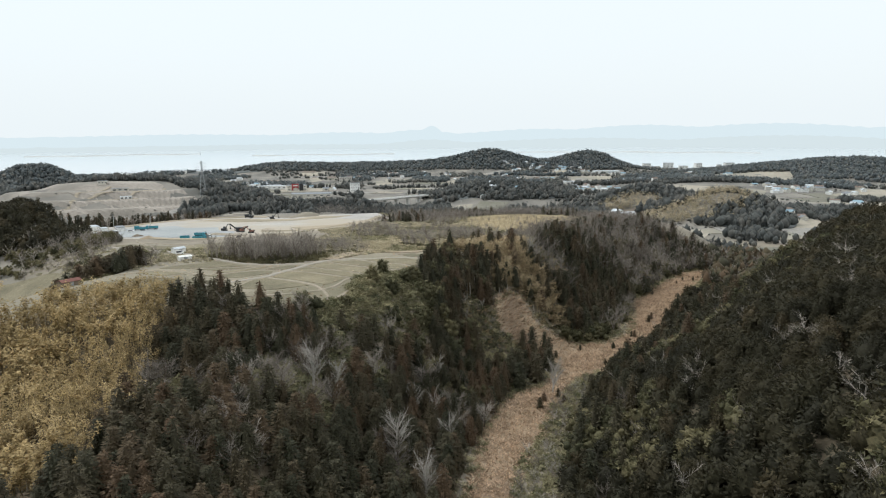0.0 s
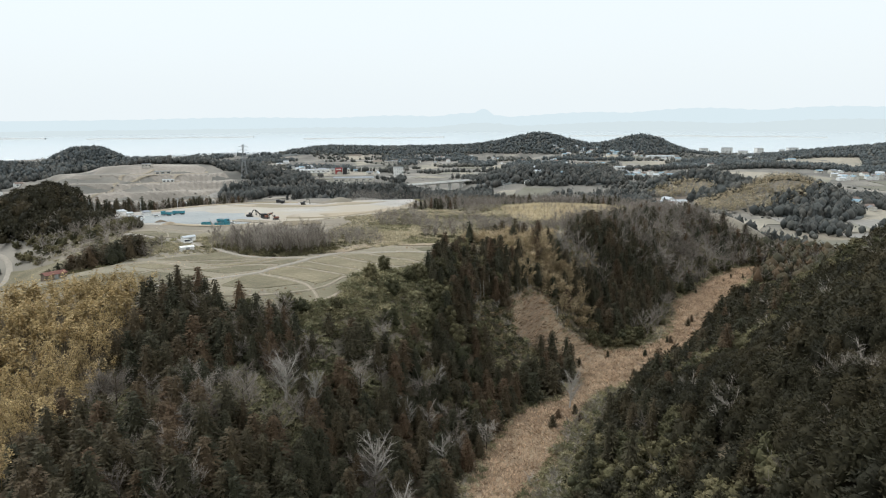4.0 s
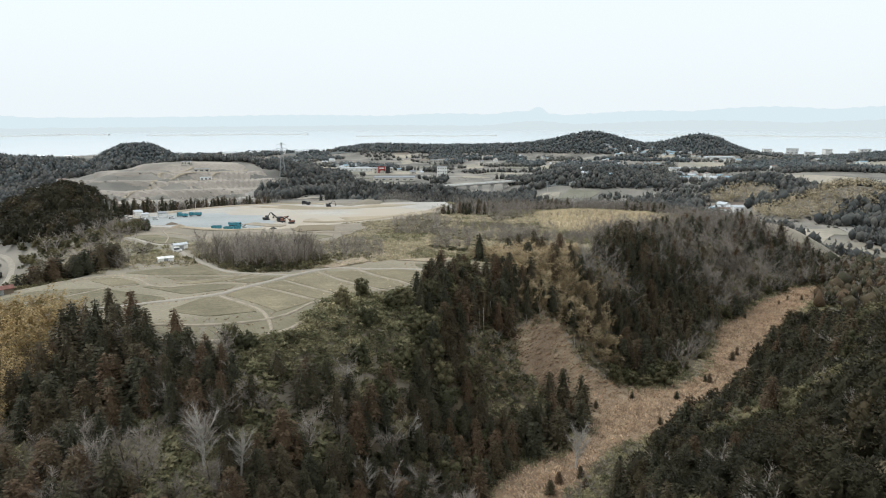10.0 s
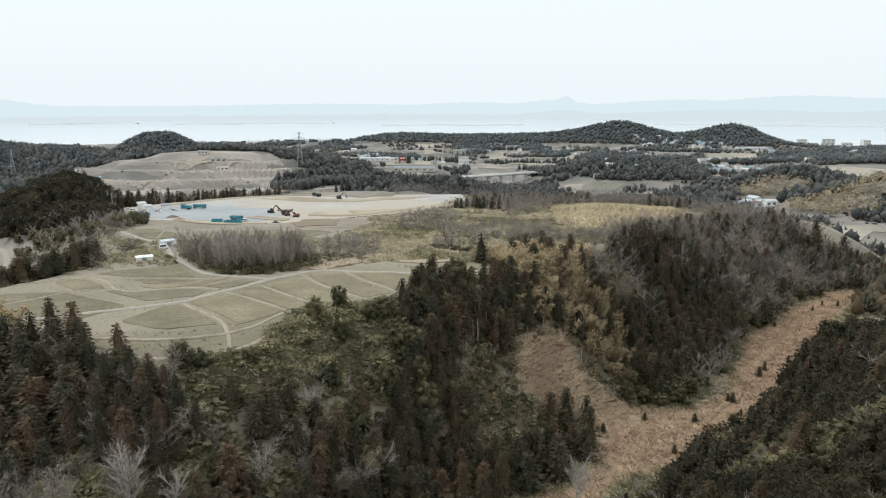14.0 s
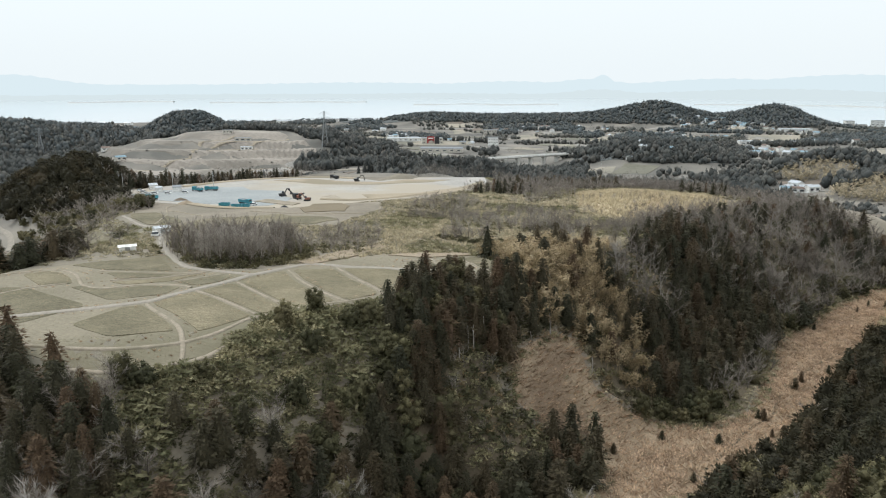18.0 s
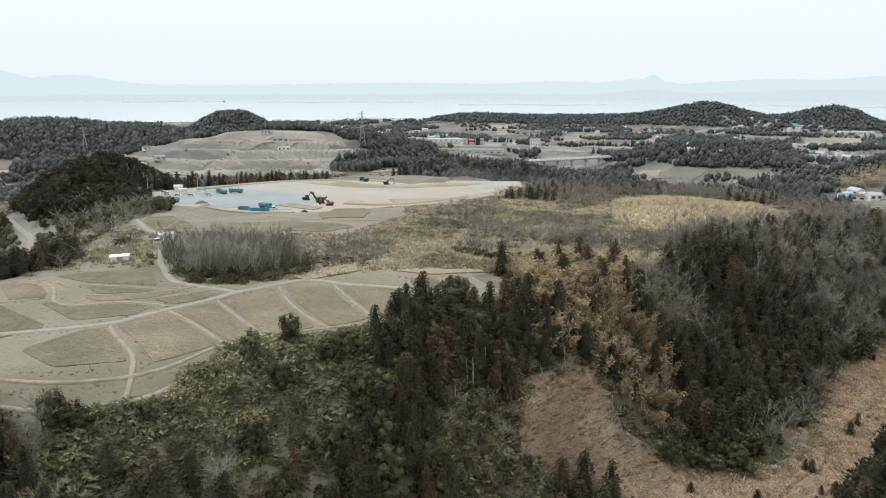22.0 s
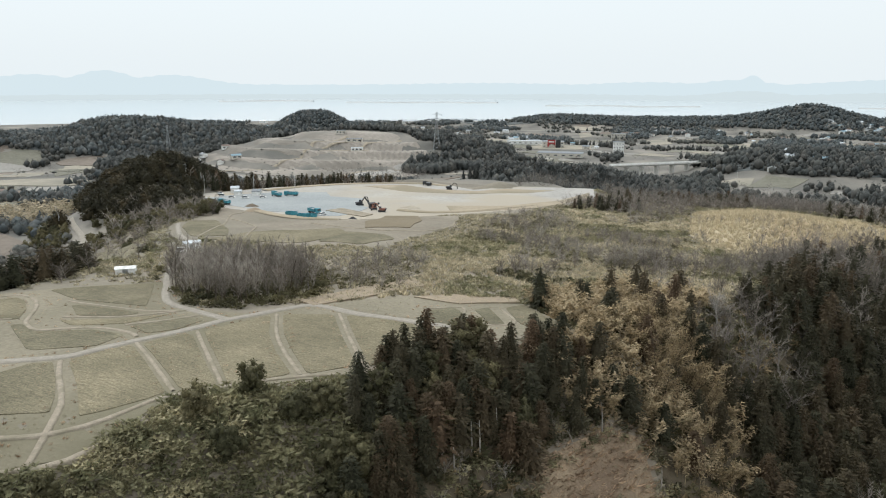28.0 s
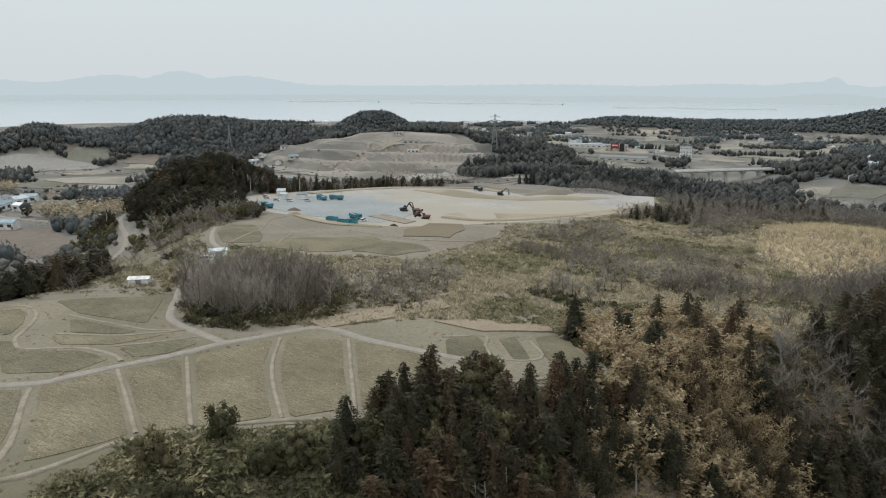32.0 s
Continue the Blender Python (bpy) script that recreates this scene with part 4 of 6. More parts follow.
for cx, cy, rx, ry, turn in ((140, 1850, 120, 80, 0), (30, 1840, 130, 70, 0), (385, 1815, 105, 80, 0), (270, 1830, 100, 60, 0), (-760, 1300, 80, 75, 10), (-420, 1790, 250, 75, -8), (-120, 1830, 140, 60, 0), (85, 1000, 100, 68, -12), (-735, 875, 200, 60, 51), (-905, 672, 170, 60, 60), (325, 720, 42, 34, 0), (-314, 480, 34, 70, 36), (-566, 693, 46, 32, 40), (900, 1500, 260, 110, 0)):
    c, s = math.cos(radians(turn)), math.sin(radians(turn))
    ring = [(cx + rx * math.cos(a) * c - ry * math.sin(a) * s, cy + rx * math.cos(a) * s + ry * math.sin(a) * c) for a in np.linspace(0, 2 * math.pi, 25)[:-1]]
    patch("far_forest_floor", ring, 0.8, HILL_FLOOR, "blue-grey litter under a wooded hill, haze put into its colour", "ground", 16.0)
patch("works_pad", [(-370, 780), (-364, 818), (-330, 870), (-316, 850), (-337, 805)], 0.6, GRAVEL, "pale gravel pad below the terraced hill", "yard", 12.0)

# ---- distance: pale glowing hills beyond the bay, haze put into the emission colour ----


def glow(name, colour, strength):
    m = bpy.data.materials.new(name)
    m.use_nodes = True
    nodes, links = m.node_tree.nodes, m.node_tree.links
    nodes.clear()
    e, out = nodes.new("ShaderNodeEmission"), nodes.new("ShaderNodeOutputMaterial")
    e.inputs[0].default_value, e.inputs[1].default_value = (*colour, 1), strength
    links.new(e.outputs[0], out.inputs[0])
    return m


def ridge(name, radius, peaks, base, colour, seed):
    """A skyline far off: bumps given by bearing, height and width in degrees."""
    a = np.linspace(-75, 75, 601)
    top = np.full(a.shape, float(base)) + 5 * np.sin(a * 1.7 + seed) + 3 * np.sin(a * 4.3 + 2 * seed) + 1.6 * np.sin(a * 11.1 + seed)
    for at, high, wide in peaks:
        top = np.maximum(top, base + (high - base) * np.exp(-(((a - at) / wide) ** 2)) + 2.5 * np.sin(a * 6 + at) + 1.2 * np.sin(a * 17 + at))
    s, c = np.sin(np.radians(a)), np.cos(np.radians(a))
    v = np.concatenate([np.stack([radius * s, radius * c, 0 * a - 30], 1), np.stack([radius * s, radius * c, top], 1)])
    k = np.arange(600)[:, None]
    tagged(new("backdrop", mesh(name, v, k + [0, 1, 602, 601], glow(name, colour, 1.0))), "pale hills across the bay, glowing backdrop with haze in its colour", "backdrop", kind="structure")


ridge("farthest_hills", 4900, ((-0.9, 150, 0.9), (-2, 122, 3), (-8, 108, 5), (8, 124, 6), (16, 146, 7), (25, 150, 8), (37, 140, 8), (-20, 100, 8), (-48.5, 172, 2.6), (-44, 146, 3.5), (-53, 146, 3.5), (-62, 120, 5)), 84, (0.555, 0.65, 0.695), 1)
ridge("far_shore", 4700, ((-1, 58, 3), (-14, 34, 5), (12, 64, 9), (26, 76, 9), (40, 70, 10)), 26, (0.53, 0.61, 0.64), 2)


# low spits out in the bay, their pale grey-blue painted in as haze
SPIT = surface("hazed_spit", (0.36, 0.38, 0.38), (0.46, 0.48, 0.47), 0.02, 0.2, 0.95, 0.1)
for a0, a1, d, w in ((-31, -19, 3900, 16), (-15, -4, 3500, 12), (-40, -33, 4200, 14), (6, 24, 3700, 18)):
    line = [(d * math.sin(radians(a)), d * math.cos(radians(a)) + 60 * math.sin(a)) for a in np.linspace(a0, a1, 7)]
    c = glide(line, 40)
    v = np.concatenate([np.stack([c[:, 0], c[:, 1] - w, 0 * c[:, 0] - 1], 1), np.stack([c[:, 0], c[:, 1], 3.5 + 2 * waves(c[:, 0], c[:, 1], 60, d)], 1), np.stack([c[:, 0], c[:, 1] + w, 0 * c[:, 0] - 1], 1)])
    n = len(c)
    k = np.concatenate([np.arange(n - 1), np.arange(n, 2 * n - 1)])[:, None]
    tagged(new("sand_spit", mesh("sand_spit", v, k + [0, 1, n + 1, n], SPIT)), "low wooded spit of land in the bay", "land", kind="structure")

# ---- built things ----


def paint(name, colour, rough=0.6, metal=0.0, wear=0.25):
    """Paint or plaster with broad dirt and fine mottling."""
    m, nodes, links, b = material(name, rough, metal)
    at = nodes.new("ShaderNodeTexCoord").outputs["Object"]
    big, small = noise_node(nodes, links, 0.7, 5, at), noise_node(nodes, links, 9, 3, at)
    lo, hi = 1 - wear, 1 + 0.4 * wear
    c = mix(nodes, links, colour, ramp(nodes, links, big.outputs[0], (0.35, (lo, lo, lo * 0.97)), (0.65, (hi, hi, hi))).outputs[0], 1.0, "MULTIPLY")
    c = mix(nodes, links, c, ramp(nodes, links, small.outputs[0], (0.35, (0.9, 0.9, 0.9)), (0.65, (1.06, 1.06, 1.06))).outputs[0], 1.0, "MULTIPLY")
    links.new(c, b.inputs["Base Color"])
    return m


WHITE = paint("white_paint", (0.74, 0.75, 0.74), 0.55)
CREAM = paint("cream_wall", (0.55, 0.53, 0.48), 0.8)
ROOF_GREY = paint("grey_roof_tile", (0.20, 0.22, 0.24), 0.5)
ROOF_BLUE = paint("blue_grey_roof", (0.22, 0.33, 0.40), 0.5)
ROOF_PALE = paint("pale_sheet_roof", (0.50, 0.54, 0.58), 0.45, 0.2)
ROOF_BROWN = paint("brown_roof", (0.17, 0.13, 0.11), 0.6)
TEAL = paint("teal_paint", (0.06, 0.25, 0.31), 0.5)
DARK = paint("dark_steel", (0.045, 0.047, 0.05), 0.6, 0.3)
STEEL = paint("grey_steel", (0.33, 0.35, 0.36), 0.5, 0.6)
RED = paint("red_paint", (0.36, 0.06, 0.06), 0.6)
ORANGE = paint("faded_red_paint", (0.25, 0.12, 0.09), 0.7)
RUST = paint("rust_red_roof", (0.17, 0.075, 0.06), 0.7)
CONCRETE = paint("concrete", (0.50, 0.50, 0.48), 0.9)
RUBBER = paint("tyre_rubber", (0.03, 0.03, 0.03), 0.9)
WOODEN = paint("weathered_wood", (0.16, 0.13, 0.10), 0.9)
GLASS, nodes, links, b = material("dark_glass", 0.08)
b.inputs["Base Color"].default_value = (0.05, 0.06, 0.07, 1)
b.inputs["Specular IOR Level"].default_value = 0.6


def block(bm, x0, x1, y0, y1, z0, z1, taper=0.0, bevel=0.0):
    """A box, its top drawn in by taper, its edges rounded."""
    t = taper
    c = [(x0, y0, z0), (x1, y0, z0), (x1, y1, z0), (x0, y1, z0), (x0 + t, y0 + t, z1), (x1 - t, y0 + t, z1), (x1 - t, y1 - t, z1), (x0 + t, y1 - t, z1)]
    v = [bm.verts.new(p) for p in c]
    fs = [bm.faces.new([v[i] for i in f]) for f in ((3, 2, 1, 0), (4, 5, 6, 7), (0, 1, 5, 4), (1, 2, 6, 5), (2, 3, 7, 6), (3, 0, 4, 7))]
    if bevel:
        es = list({e for f in fs for e in f.edges})
        bmesh.ops.bevel(bm, geom=es, offset=bevel, segments=1, affect="EDGES")
    return bm


def box(*dims, **more):
    return block(bmesh.new(), *dims, **more)


def beam(bm, a, b, wide):
    """A square bar from a to b."""
    a, b = Vector(a), Vector(b)
    q = (b - a).to_track_quat("Z", "Y")
    ring = [Vector(p) * wide / 2 for p in ((-1, -1, 0), (1, -1, 0), (1, 1, 0), (-1, 1, 0))]
    lo, hi = [bm.verts.new(a + q @ p) for p in ring], [bm.verts.new(b + q @ p) for p in ring]
    for j in range(4):
        bm.faces.new((lo[j], lo[(j + 1) % 4], hi[(j + 1) % 4], hi[j]))
    bm.faces.new(lo[::-1]), bm.faces.new(hi)
    return bm


def wheel(x, y, r, wide, parent):
    bm = bmesh.new()
    bmesh.ops.create_cone(bm, cap_ends=True, segments=14, radius1=r, radius2=r, depth=wide, matrix=pose(x, y, r, 90, 0, 0))
    tyre = part("wheel", bm, RUBBER, parent)
    bm = bmesh.new()
    bmesh.ops.create_cone(bm, cap_ends=True, segments=10, radius1=r * 0.55, radius2=r * 0.5, depth=wide * 1.06, matrix=pose(x, y, r, 90, 0, 0))
    part("rim", bm, STEEL, tyre)


def stand(name, x, y, turn, label, category, group="", lift=0.0, z=None):
    ob = new(name)
    ob.matrix_basis = pose(x, y, (float(height(x, y)) if z is None else z) + lift, 0, 0, turn)
    return tagged(ob, label, category, group)


def gable(long, deep, low, high, over=0.4, thick=0.18):
    """A pitched roof slab, ridge along x."""
    bm = bmesh.new()
    a, b = long / 2 + over, deep / 2 + over
    drop = (high - low) * over / (deep / 2)
    for s in (1, -1):
        v = [bm.verts.new(p) for p in ((-a, s * b, low - drop), (a, s * b, low - drop), (a, 0, high), (-a, 0, high), (-a, s * b, low - drop + thick), (a, s * b, low - drop + thick), (a, 0, high + thick), (-a, 0, high + thick))]
        for f in ((0, 1, 2, 3), (4, 5, 6, 7), (0, 1, 5, 4), (1, 2, 6, 5), (2, 3, 7, 6), (3, 0, 4, 7)):
            bm.faces.new([v[i] for i in f])
    bmesh.ops.recalc_face_normals(bm, faces=bm.faces)
    return bm


def walls(long, deep, high, peak, sink=0.6):
    bm = box(-long / 2, long / 2, -deep / 2, deep / 2, -sink, high)
    if peak > high:
        for s in (-1, 1):
            v = [bm.verts.new(p) for p in ((s * long / 2, -deep / 2, high), (s * long / 2, deep / 2, high), (s * long / 2, 0, peak))]
            bm.faces.new(v)
    return bm


def house(name, x, y, turn, long, deep, high, roof, label, wall=CREAM, flat=False, group="", windows=3, lift=0.0, category="house"):
    ob = stand(name, x, y, turn, label, category, group, lift)
    peak = high if flat else high + deep * 0.22
    part("wall", walls(long, deep, high, peak), wall, ob)
    if flat:
        part("roof", box(-long / 2 - 0.2, long / 2 + 0.2, -deep / 2 - 0.2, deep / 2 + 0.2, high, high + 0.3, taper=0.05), roof, ob)
    else:
        part("roof", gable(long, deep, high, peak), roof, ob)
    for s in (-1,) if y > 900 else (-1, 1):
        for j in range(windows):
            cx = long * ((j + 0.5) / windows - 0.5)
            w = long / windows * 0.26
            yy = s * deep / 2
            if y > 900:
                storeys = max(1, int(high / 4.5))
                for k in range(storeys):
                    z0 = high * (k + 0.35) / storeys
                    part("window", box(cx - 0.8 * w, cx + 0.8 * w, yy - 0.05, yy + 0.05, z0, z0 + 1.3), GLASS, ob)
                continue
            pane = part("window", box(cx - w, cx + w, yy - 0.03, yy + 0.03, high * 0.35, high * 0.75), GLASS, ob)
            part("sill", box(cx - w - 0.06, cx + w + 0.06, yy - 0.1, yy + 0.1, high * 0.30, high * 0.345), WHITE, pane)
    part("door", box(long * 0.36, long * 0.36 + 0.9, -deep / 2 - 0.05, -deep / 2 + 0.05, 0, min(2.0, high - 0.3)), WOODEN, ob)
    return ob


def truck(x, y, turn, label, colour=TEAL):
    ob = stand("dump_truck", x, y, turn, label, "truck", "trucks in the yard", 0.15)
    part("chassis", box(-4, 3.8, -0.5, 0.5, 0.7, 1.0), DARK, ob)
    cab = part("cab", box(2.3, 4.1, -1.15, 1.15, 0.8, 2.9, taper=0.08, bevel=0.08), colour, ob)
    part("windscreen", box(4.0, 4.08, -0.95, 0.95, 1.8, 2.6), GLASS, cab)
    bed = bmesh.new()
    for dims in ((-4, 2, -1.2, 1.2, 1.05, 1.25), (-4, 2, -1.25, -1.12, 1.2, 2.5), (-4, 2, 1.12, 1.25, 1.2, 2.5), (1.85, 2.1, -1.25, 1.25, 1.2, 2.9), (-4.08, -3.95, -1.25, 1.25, 1.1, 2.4)):
        block(bed, *dims)
    part("bed", bed, colour, ob)
    part("load", box(-3.9, 1.8, -1.1, 1.1, 1.3, 2.3, taper=0.35), STEEL, bed_parent(ob))
    for wx in (-3, -1.8, 3.1):
        for wy in (-0.98, 0.98):
            wheel(wx, wy, 0.5, 0.32, ob)
    return ob


def bed_parent(ob):
    return [c for c in ob.children if c.name.startswith("bed")][0]


def car(x, y, turn, label, colour=WHITE, high=1.5, long=3.9):
    ob = stand("car", x, y, turn, label, "car", "cars by the works office", 0.12)
    h = long / 2
    part("body", box(-h, h, -0.8, 0.8, 0.3, high * 0.58, taper=0.06, bevel=0.08), colour, ob)
    cabin = part("cabin", box(-h * 0.85, h * 0.5, -0.74, 0.74, high * 0.57, high, taper=0.16), GLASS, ob)
    part("roof", box(-h * 0.78, h * 0.42, -0.6, 0.6, high - 0.02, high + 0.05, taper=0.04), colour, cabin)
    for wx in (-h * 0.62, h * 0.62):
        for wy in (-0.72, 0.72):
            wheel(wx, wy, 0.3, 0.2, ob)
    return ob


def skip(x, y, turn):
    ob = stand("skip_bin", x, y, turn, "open teal steel skip on the gravel", "container", "skips in the yard", 0.15)
    for name, dims in (("base", (-2.6, 2.6, -1.1, 1.1, 0.1, 0.25)), ("side", (-2.7, 2.7, -1.2, -1.08, 0.15, 1.6)), ("side", (-2.7, 2.7, 1.08, 1.2, 0.15, 1.6)), ("end", (-2.75, -2.62, -1.2, 1.2, 0.15, 1.6)), ("end", (2.62, 2.75, -1.2, 1.2, 0.15, 1.6))):
        part(name, box(*dims), TEAL, ob)
    for s in (-1.8, -0.6, 0.6, 1.8):
        for w in (-1.23, 1.23):
            part("rib", box(s - 0.06, s + 0.06, w - 0.05, w + 0.05, 0.2, 1.55), TEAL, ob)


def excavator(x, y, turn, colour, label):
    ob = stand("excavator", x, y, turn, label, "excavator", "machines in the yard", 0.15)
    for s in (-1.1, 1.1):
        part("track", box(-1.9, 1.9, s - 0.3, s + 0.3, 0, 0.85, taper=0.12, bevel=0.1), DARK, ob)
    house_part = part("cab_deck", box(-1.8, 1.2, -1.25, 1.25, 0.95, 1.9, bevel=0.08), colour, ob)
    part("cab", box(0.1, 1.3, 0.2, 1.2, 1.9, 2.9, taper=0.1), GLASS, house_part)
    part("counterweight", box(-2.3, -1.7, -1.2, 1.2, 1.0, 1.8, bevel=0.15), DARK, house_part)
    bm = beam(bmesh.new(), (1, -0.2, 1.6), (3.0, -0.2, 4.4), 0.42)
    part("boom", beam(bm, (3.0, -0.2, 4.4), (4.8, -0.2, 4.0), 0.38), colour, ob)
    part("arm", beam(bmesh.new(), (4.7, -0.2, 4.1), (5.4, -0.2, 1.6), 0.3), colour, ob)
    part("bucket", box(4.9, 5.8, -0.7, 0.3, 0.6, 1.6, taper=0.15), DARK, ob)


def conveyor(x, y, turn):
    ob = stand("stone_crusher", x, y, turn, "dark crusher with two raised conveyor arms", "machine", "machines in the yard", 0.15)
    part("frame", box(-4, 4, -1.2, 1.2, 0.6, 1.0), DARK, ob)
    part("hopper", box(-2.6, 0.6, -1.3, 1.3, 1.0, 3.0, taper=-0.5), DARK, ob)
    part("engine", box(1.0, 3.4, -1.0, 1.0, 1.0, 2.3, bevel=0.1), ORANGE, ob, "faded red engine cover")
    for a, b in (((2, 0, 1.4), (9.5, 0.4, 4.4)), ((-3, 0, 1.2), (-9.5, -1.5, 4.6))):
        arm = part("conveyor_arm", beam(bmesh.new(), a, b, 0.55), DARK, ob)
        part("belt", beam(bmesh.new(), (a[0], a[1], a[2] + 0.4), (b[0], b[1], b[2] + 0.4), 0.25), RUBBER, arm)
        part("prop", beam(bmesh.new(), ((a[0] + b[0]) / 2, a[1], 0), ((a[0] + b[0]) / 2, (a[1] + b[1]) / 2, (a[2] + b[2]) / 2), 0.2), DARK, arm)
    for s in (-1.2, 1.2):
        part("track", box(-2.6, 2.6, s - 0.28, s + 0.28, -0.1, 0.7, bevel=0.1), DARK, ob)


def heap(x, y, rx, ry, high, seed, mat, label):
    """A loose heap with an uneven outline."""
    r = np.random.default_rng(seed)
    a, k = np.meshgrid(np.linspace(0, 2 * math.pi, 25), np.linspace(0, 1, 8))
    wob = 1 + 0.18 * np.sin(3 * a + seed) + 0.1 * np.sin(5 * a + 2 * seed)
    vx, vy = x + rx * k * wob * np.cos(a), y + ry * k * wob * np.sin(a)
    vz = height(vx, vy) + high * (1 - k**1.4) - 0.3 * k + 0.06 * high * r.normal(size=a.shape) * (k < 0.95) * (k > 0)
    vz[:, -1] = vz[:, 0]
    n = 25
    idx = (np.arange(7)[:, None] * n + np.arange(n - 1)).reshape(-1, 1)
    me = mesh("spoil_mound", np.stack([vx, vy, vz], -1).reshape(-1, 3), idx + [0, 1, n + 1, n], mat)
    tagged(new("spoil_mound", me), label, "heap", "heaps in the yard")


def pylon(x, y, high, turn):
    ob = stand("power_pylon", x, y, turn, "tall grey lattice steel power pylon", "pylon", "power pylons")
    foot, neck = high * 0.09, high * 0.018
    corner = lambda k, s, u: (s * (foot + (neck - foot) * min(1, k / 0.75)), u * (foot + (neck - foot) * min(1, k / 0.75)), k * high)
    for s in (-1, 1):
        for u in (-1, 1):
            bm = beam(bmesh.new(), (s * foot, u * foot, -1), corner(0.75, s, u), 0.34)
            part("leg", beam(bm, corner(0.75, s, u), corner(1.0, s, u), 0.28), STEEL, ob)
    ks = [0, 0.12, 0.24, 0.35, 0.45, 0.54, 0.62, 0.69, 0.75, 0.81, 0.87, 0.93, 1.0]
    for k0, k1 in zip(ks, ks[1:]):
        bm = bmesh.new()
        for p, q in (((-1, -1), (1, -1)), ((1, -1), (1, 1)), ((1, 1), (-1, 1)), ((-1, 1), (-1, -1))):
            beam(bm, corner(k0, *p), corner(k1, *q), 0.16)
            beam(bm, corner(k0, *q), corner(k1, *p), 0.16)
        part("lattice", bm, STEEL, ob)
    for k in (0.72, 0.83, 0.94):
        w = high * (0.13 if k != 0.83 else 0.15)
        bm = beam(bmesh.new(), (-w, 0, k * high), (w, 0, k * high), 0.26)
        beam(bm, (-w, 0, k * high), (0, 0, k * high + 1.8), 0.16)
        part("crossarm", beam(bm, (w, 0, k * high), (0, 0, k * high + 1.8), 0.16), STEEL, ob)
        for s in (-w, w):
            part("insulator", beam(bmesh.new(), (s, 0, k * high), (s, 0, k * high - 1.8), 0.2), GLASS, ob)


def pole(x, y, high=11.0):
    ob = stand("utility_pole", x, y, 20, "slim grey concrete utility pole with crossbars", "pole", "utility poles")
    bm = bmesh.new()
    bmesh.ops.create_cone(bm, cap_ends=True, segments=8, radius1=0.2, radius2=0.12, depth=high + 1, matrix=pose(0, 0, high / 2 - 0.5))
    part("shaft", bm, CONCRETE, ob)
    for z in (high - 0.5, high - 1.6):
        part("crossbar", box(-0.9, 0.9, -0.07, 0.07, z, z + 0.12), STEEL, ob)
    part("transformer", box(0.2, 0.65, -0.25, 0.25, high - 3.2, high - 2.4, bevel=0.06), STEEL, ob)


# sheds by the plots
shed = stand("farm_shed", -126.5, 327.6, 52, "white sheet-metal farm shed with a low pitched roof", "shed")
part("wall", walls(5.6, 3.6, 2.5, 3.0), WHITE, shed)
part("roof", gable(5.6, 3.6, 2.5, 3.0, 0.25, 0.12), ROOF_PALE, shed)
part("door", box(-0.9, 0.9, -1.86, -1.78, 0, 2.1), STEEL, shed)
part("window", box(2.78, 2.84, -0.6, 0.6, 1.1, 1.8), GLASS, shed)
shed = stand("implement_shed", -107.5, 284.4, 40, "small low white shed with a pale sheet roof beside the plots", "shed")
part("wall", walls(5.0, 3.0, 1.5, 1.9), WHITE, shed)
part("roof", gable(5.0, 3.0, 1.5, 1.9, 0.25, 0.1), WHITE, shed, "white sheet-metal roof")
part("door", box(-0.7, 0.7, -1.56, -1.5, 0, 1.4), STEEL, shed)
shed = stand("field_shed", -126.0, 229.0, 60, "long low shed with a rust-red sheet roof at the wood's edge", "shed")
part("wall", walls(6.5, 3.2, 1.9, 2.5), WOODEN, shed)
part("roof", gable(6.5, 3.2, 1.9, 2.5, 0.3, 0.12), RUST, shed, "rust-red sheet roof")
part("door", box(-0.6, 0.6, -1.68, -1.6, 0, 1.7), STEEL, shed)
car(-122.8, 319.2, 35, "small white van parked by the farm shed", WHITE, 1.85, 3.4)
# the works
house("site_office", -225, 480, -55, 9, 5, 2.9, ROOF_GREY, "white prefabricated site office on the gravel yard", WHITE, True, "site offices", 4, 0.1, "office")
house("site_office", -233, 473, -55, 6.5, 4, 2.7, ROOF_PALE, "small white prefabricated site hut on the yard", WHITE, True, "site offices", 2, 0.1, "office")
house("site_office", -245, 484, -50, 10, 5, 3.0, ROOF_PALE, "long white works hut under trees", WHITE, True, "site offices", 4, 0.1, "office")
for x, y, t in ((-228, 462, 20), (-221, 465, 15), (-214, 472, 30), (-245, 471, 60), (-238, 465, 10), (-148, 436, 80)):
    car(x, y, t, "small white car parked on the gravel", WHITE)
truck(-212, 482, 160, "teal dump truck loaded with gravel, parked")
truck(-206, 488, 200, "teal dump truck parked beside another")
truck(-154.5, 438.5, -18, "large teal dump truck beside steel skips")
truck(-214, 440, 170, "dark teal flatbed truck at the yard edge")
truck(-165, 588, 150, "dark grey dump truck on the far gravel", DARK)
for x, y, t in ((-161, 428.5, 10), (-152, 425.5, 5), (-149, 428, 12), (-222, 438, 30)):
    skip(x, y, t)
conveyor(-138, 468, -42)
excavator(-151, 476, 60, DARK, "dark excavator with a raised boom")
excavator(-128.5, 461, 200, ORANGE, "faded red excavator on the sand")
excavator(-142, 575, 20, DARK, "dark excavator at the far edge of the yard")
heap(-196, 441, 5, 4, 1.6, 1, WOODEN, "heap of brown timber waste")
heap(-184, 429, 6, 3.5, 1.8, 2, SOIL, "heap of dug brown soil")
heap(-129, 434, 3, 1.5, 1.2, 3, DARK, "heap of black tarpaulined material")
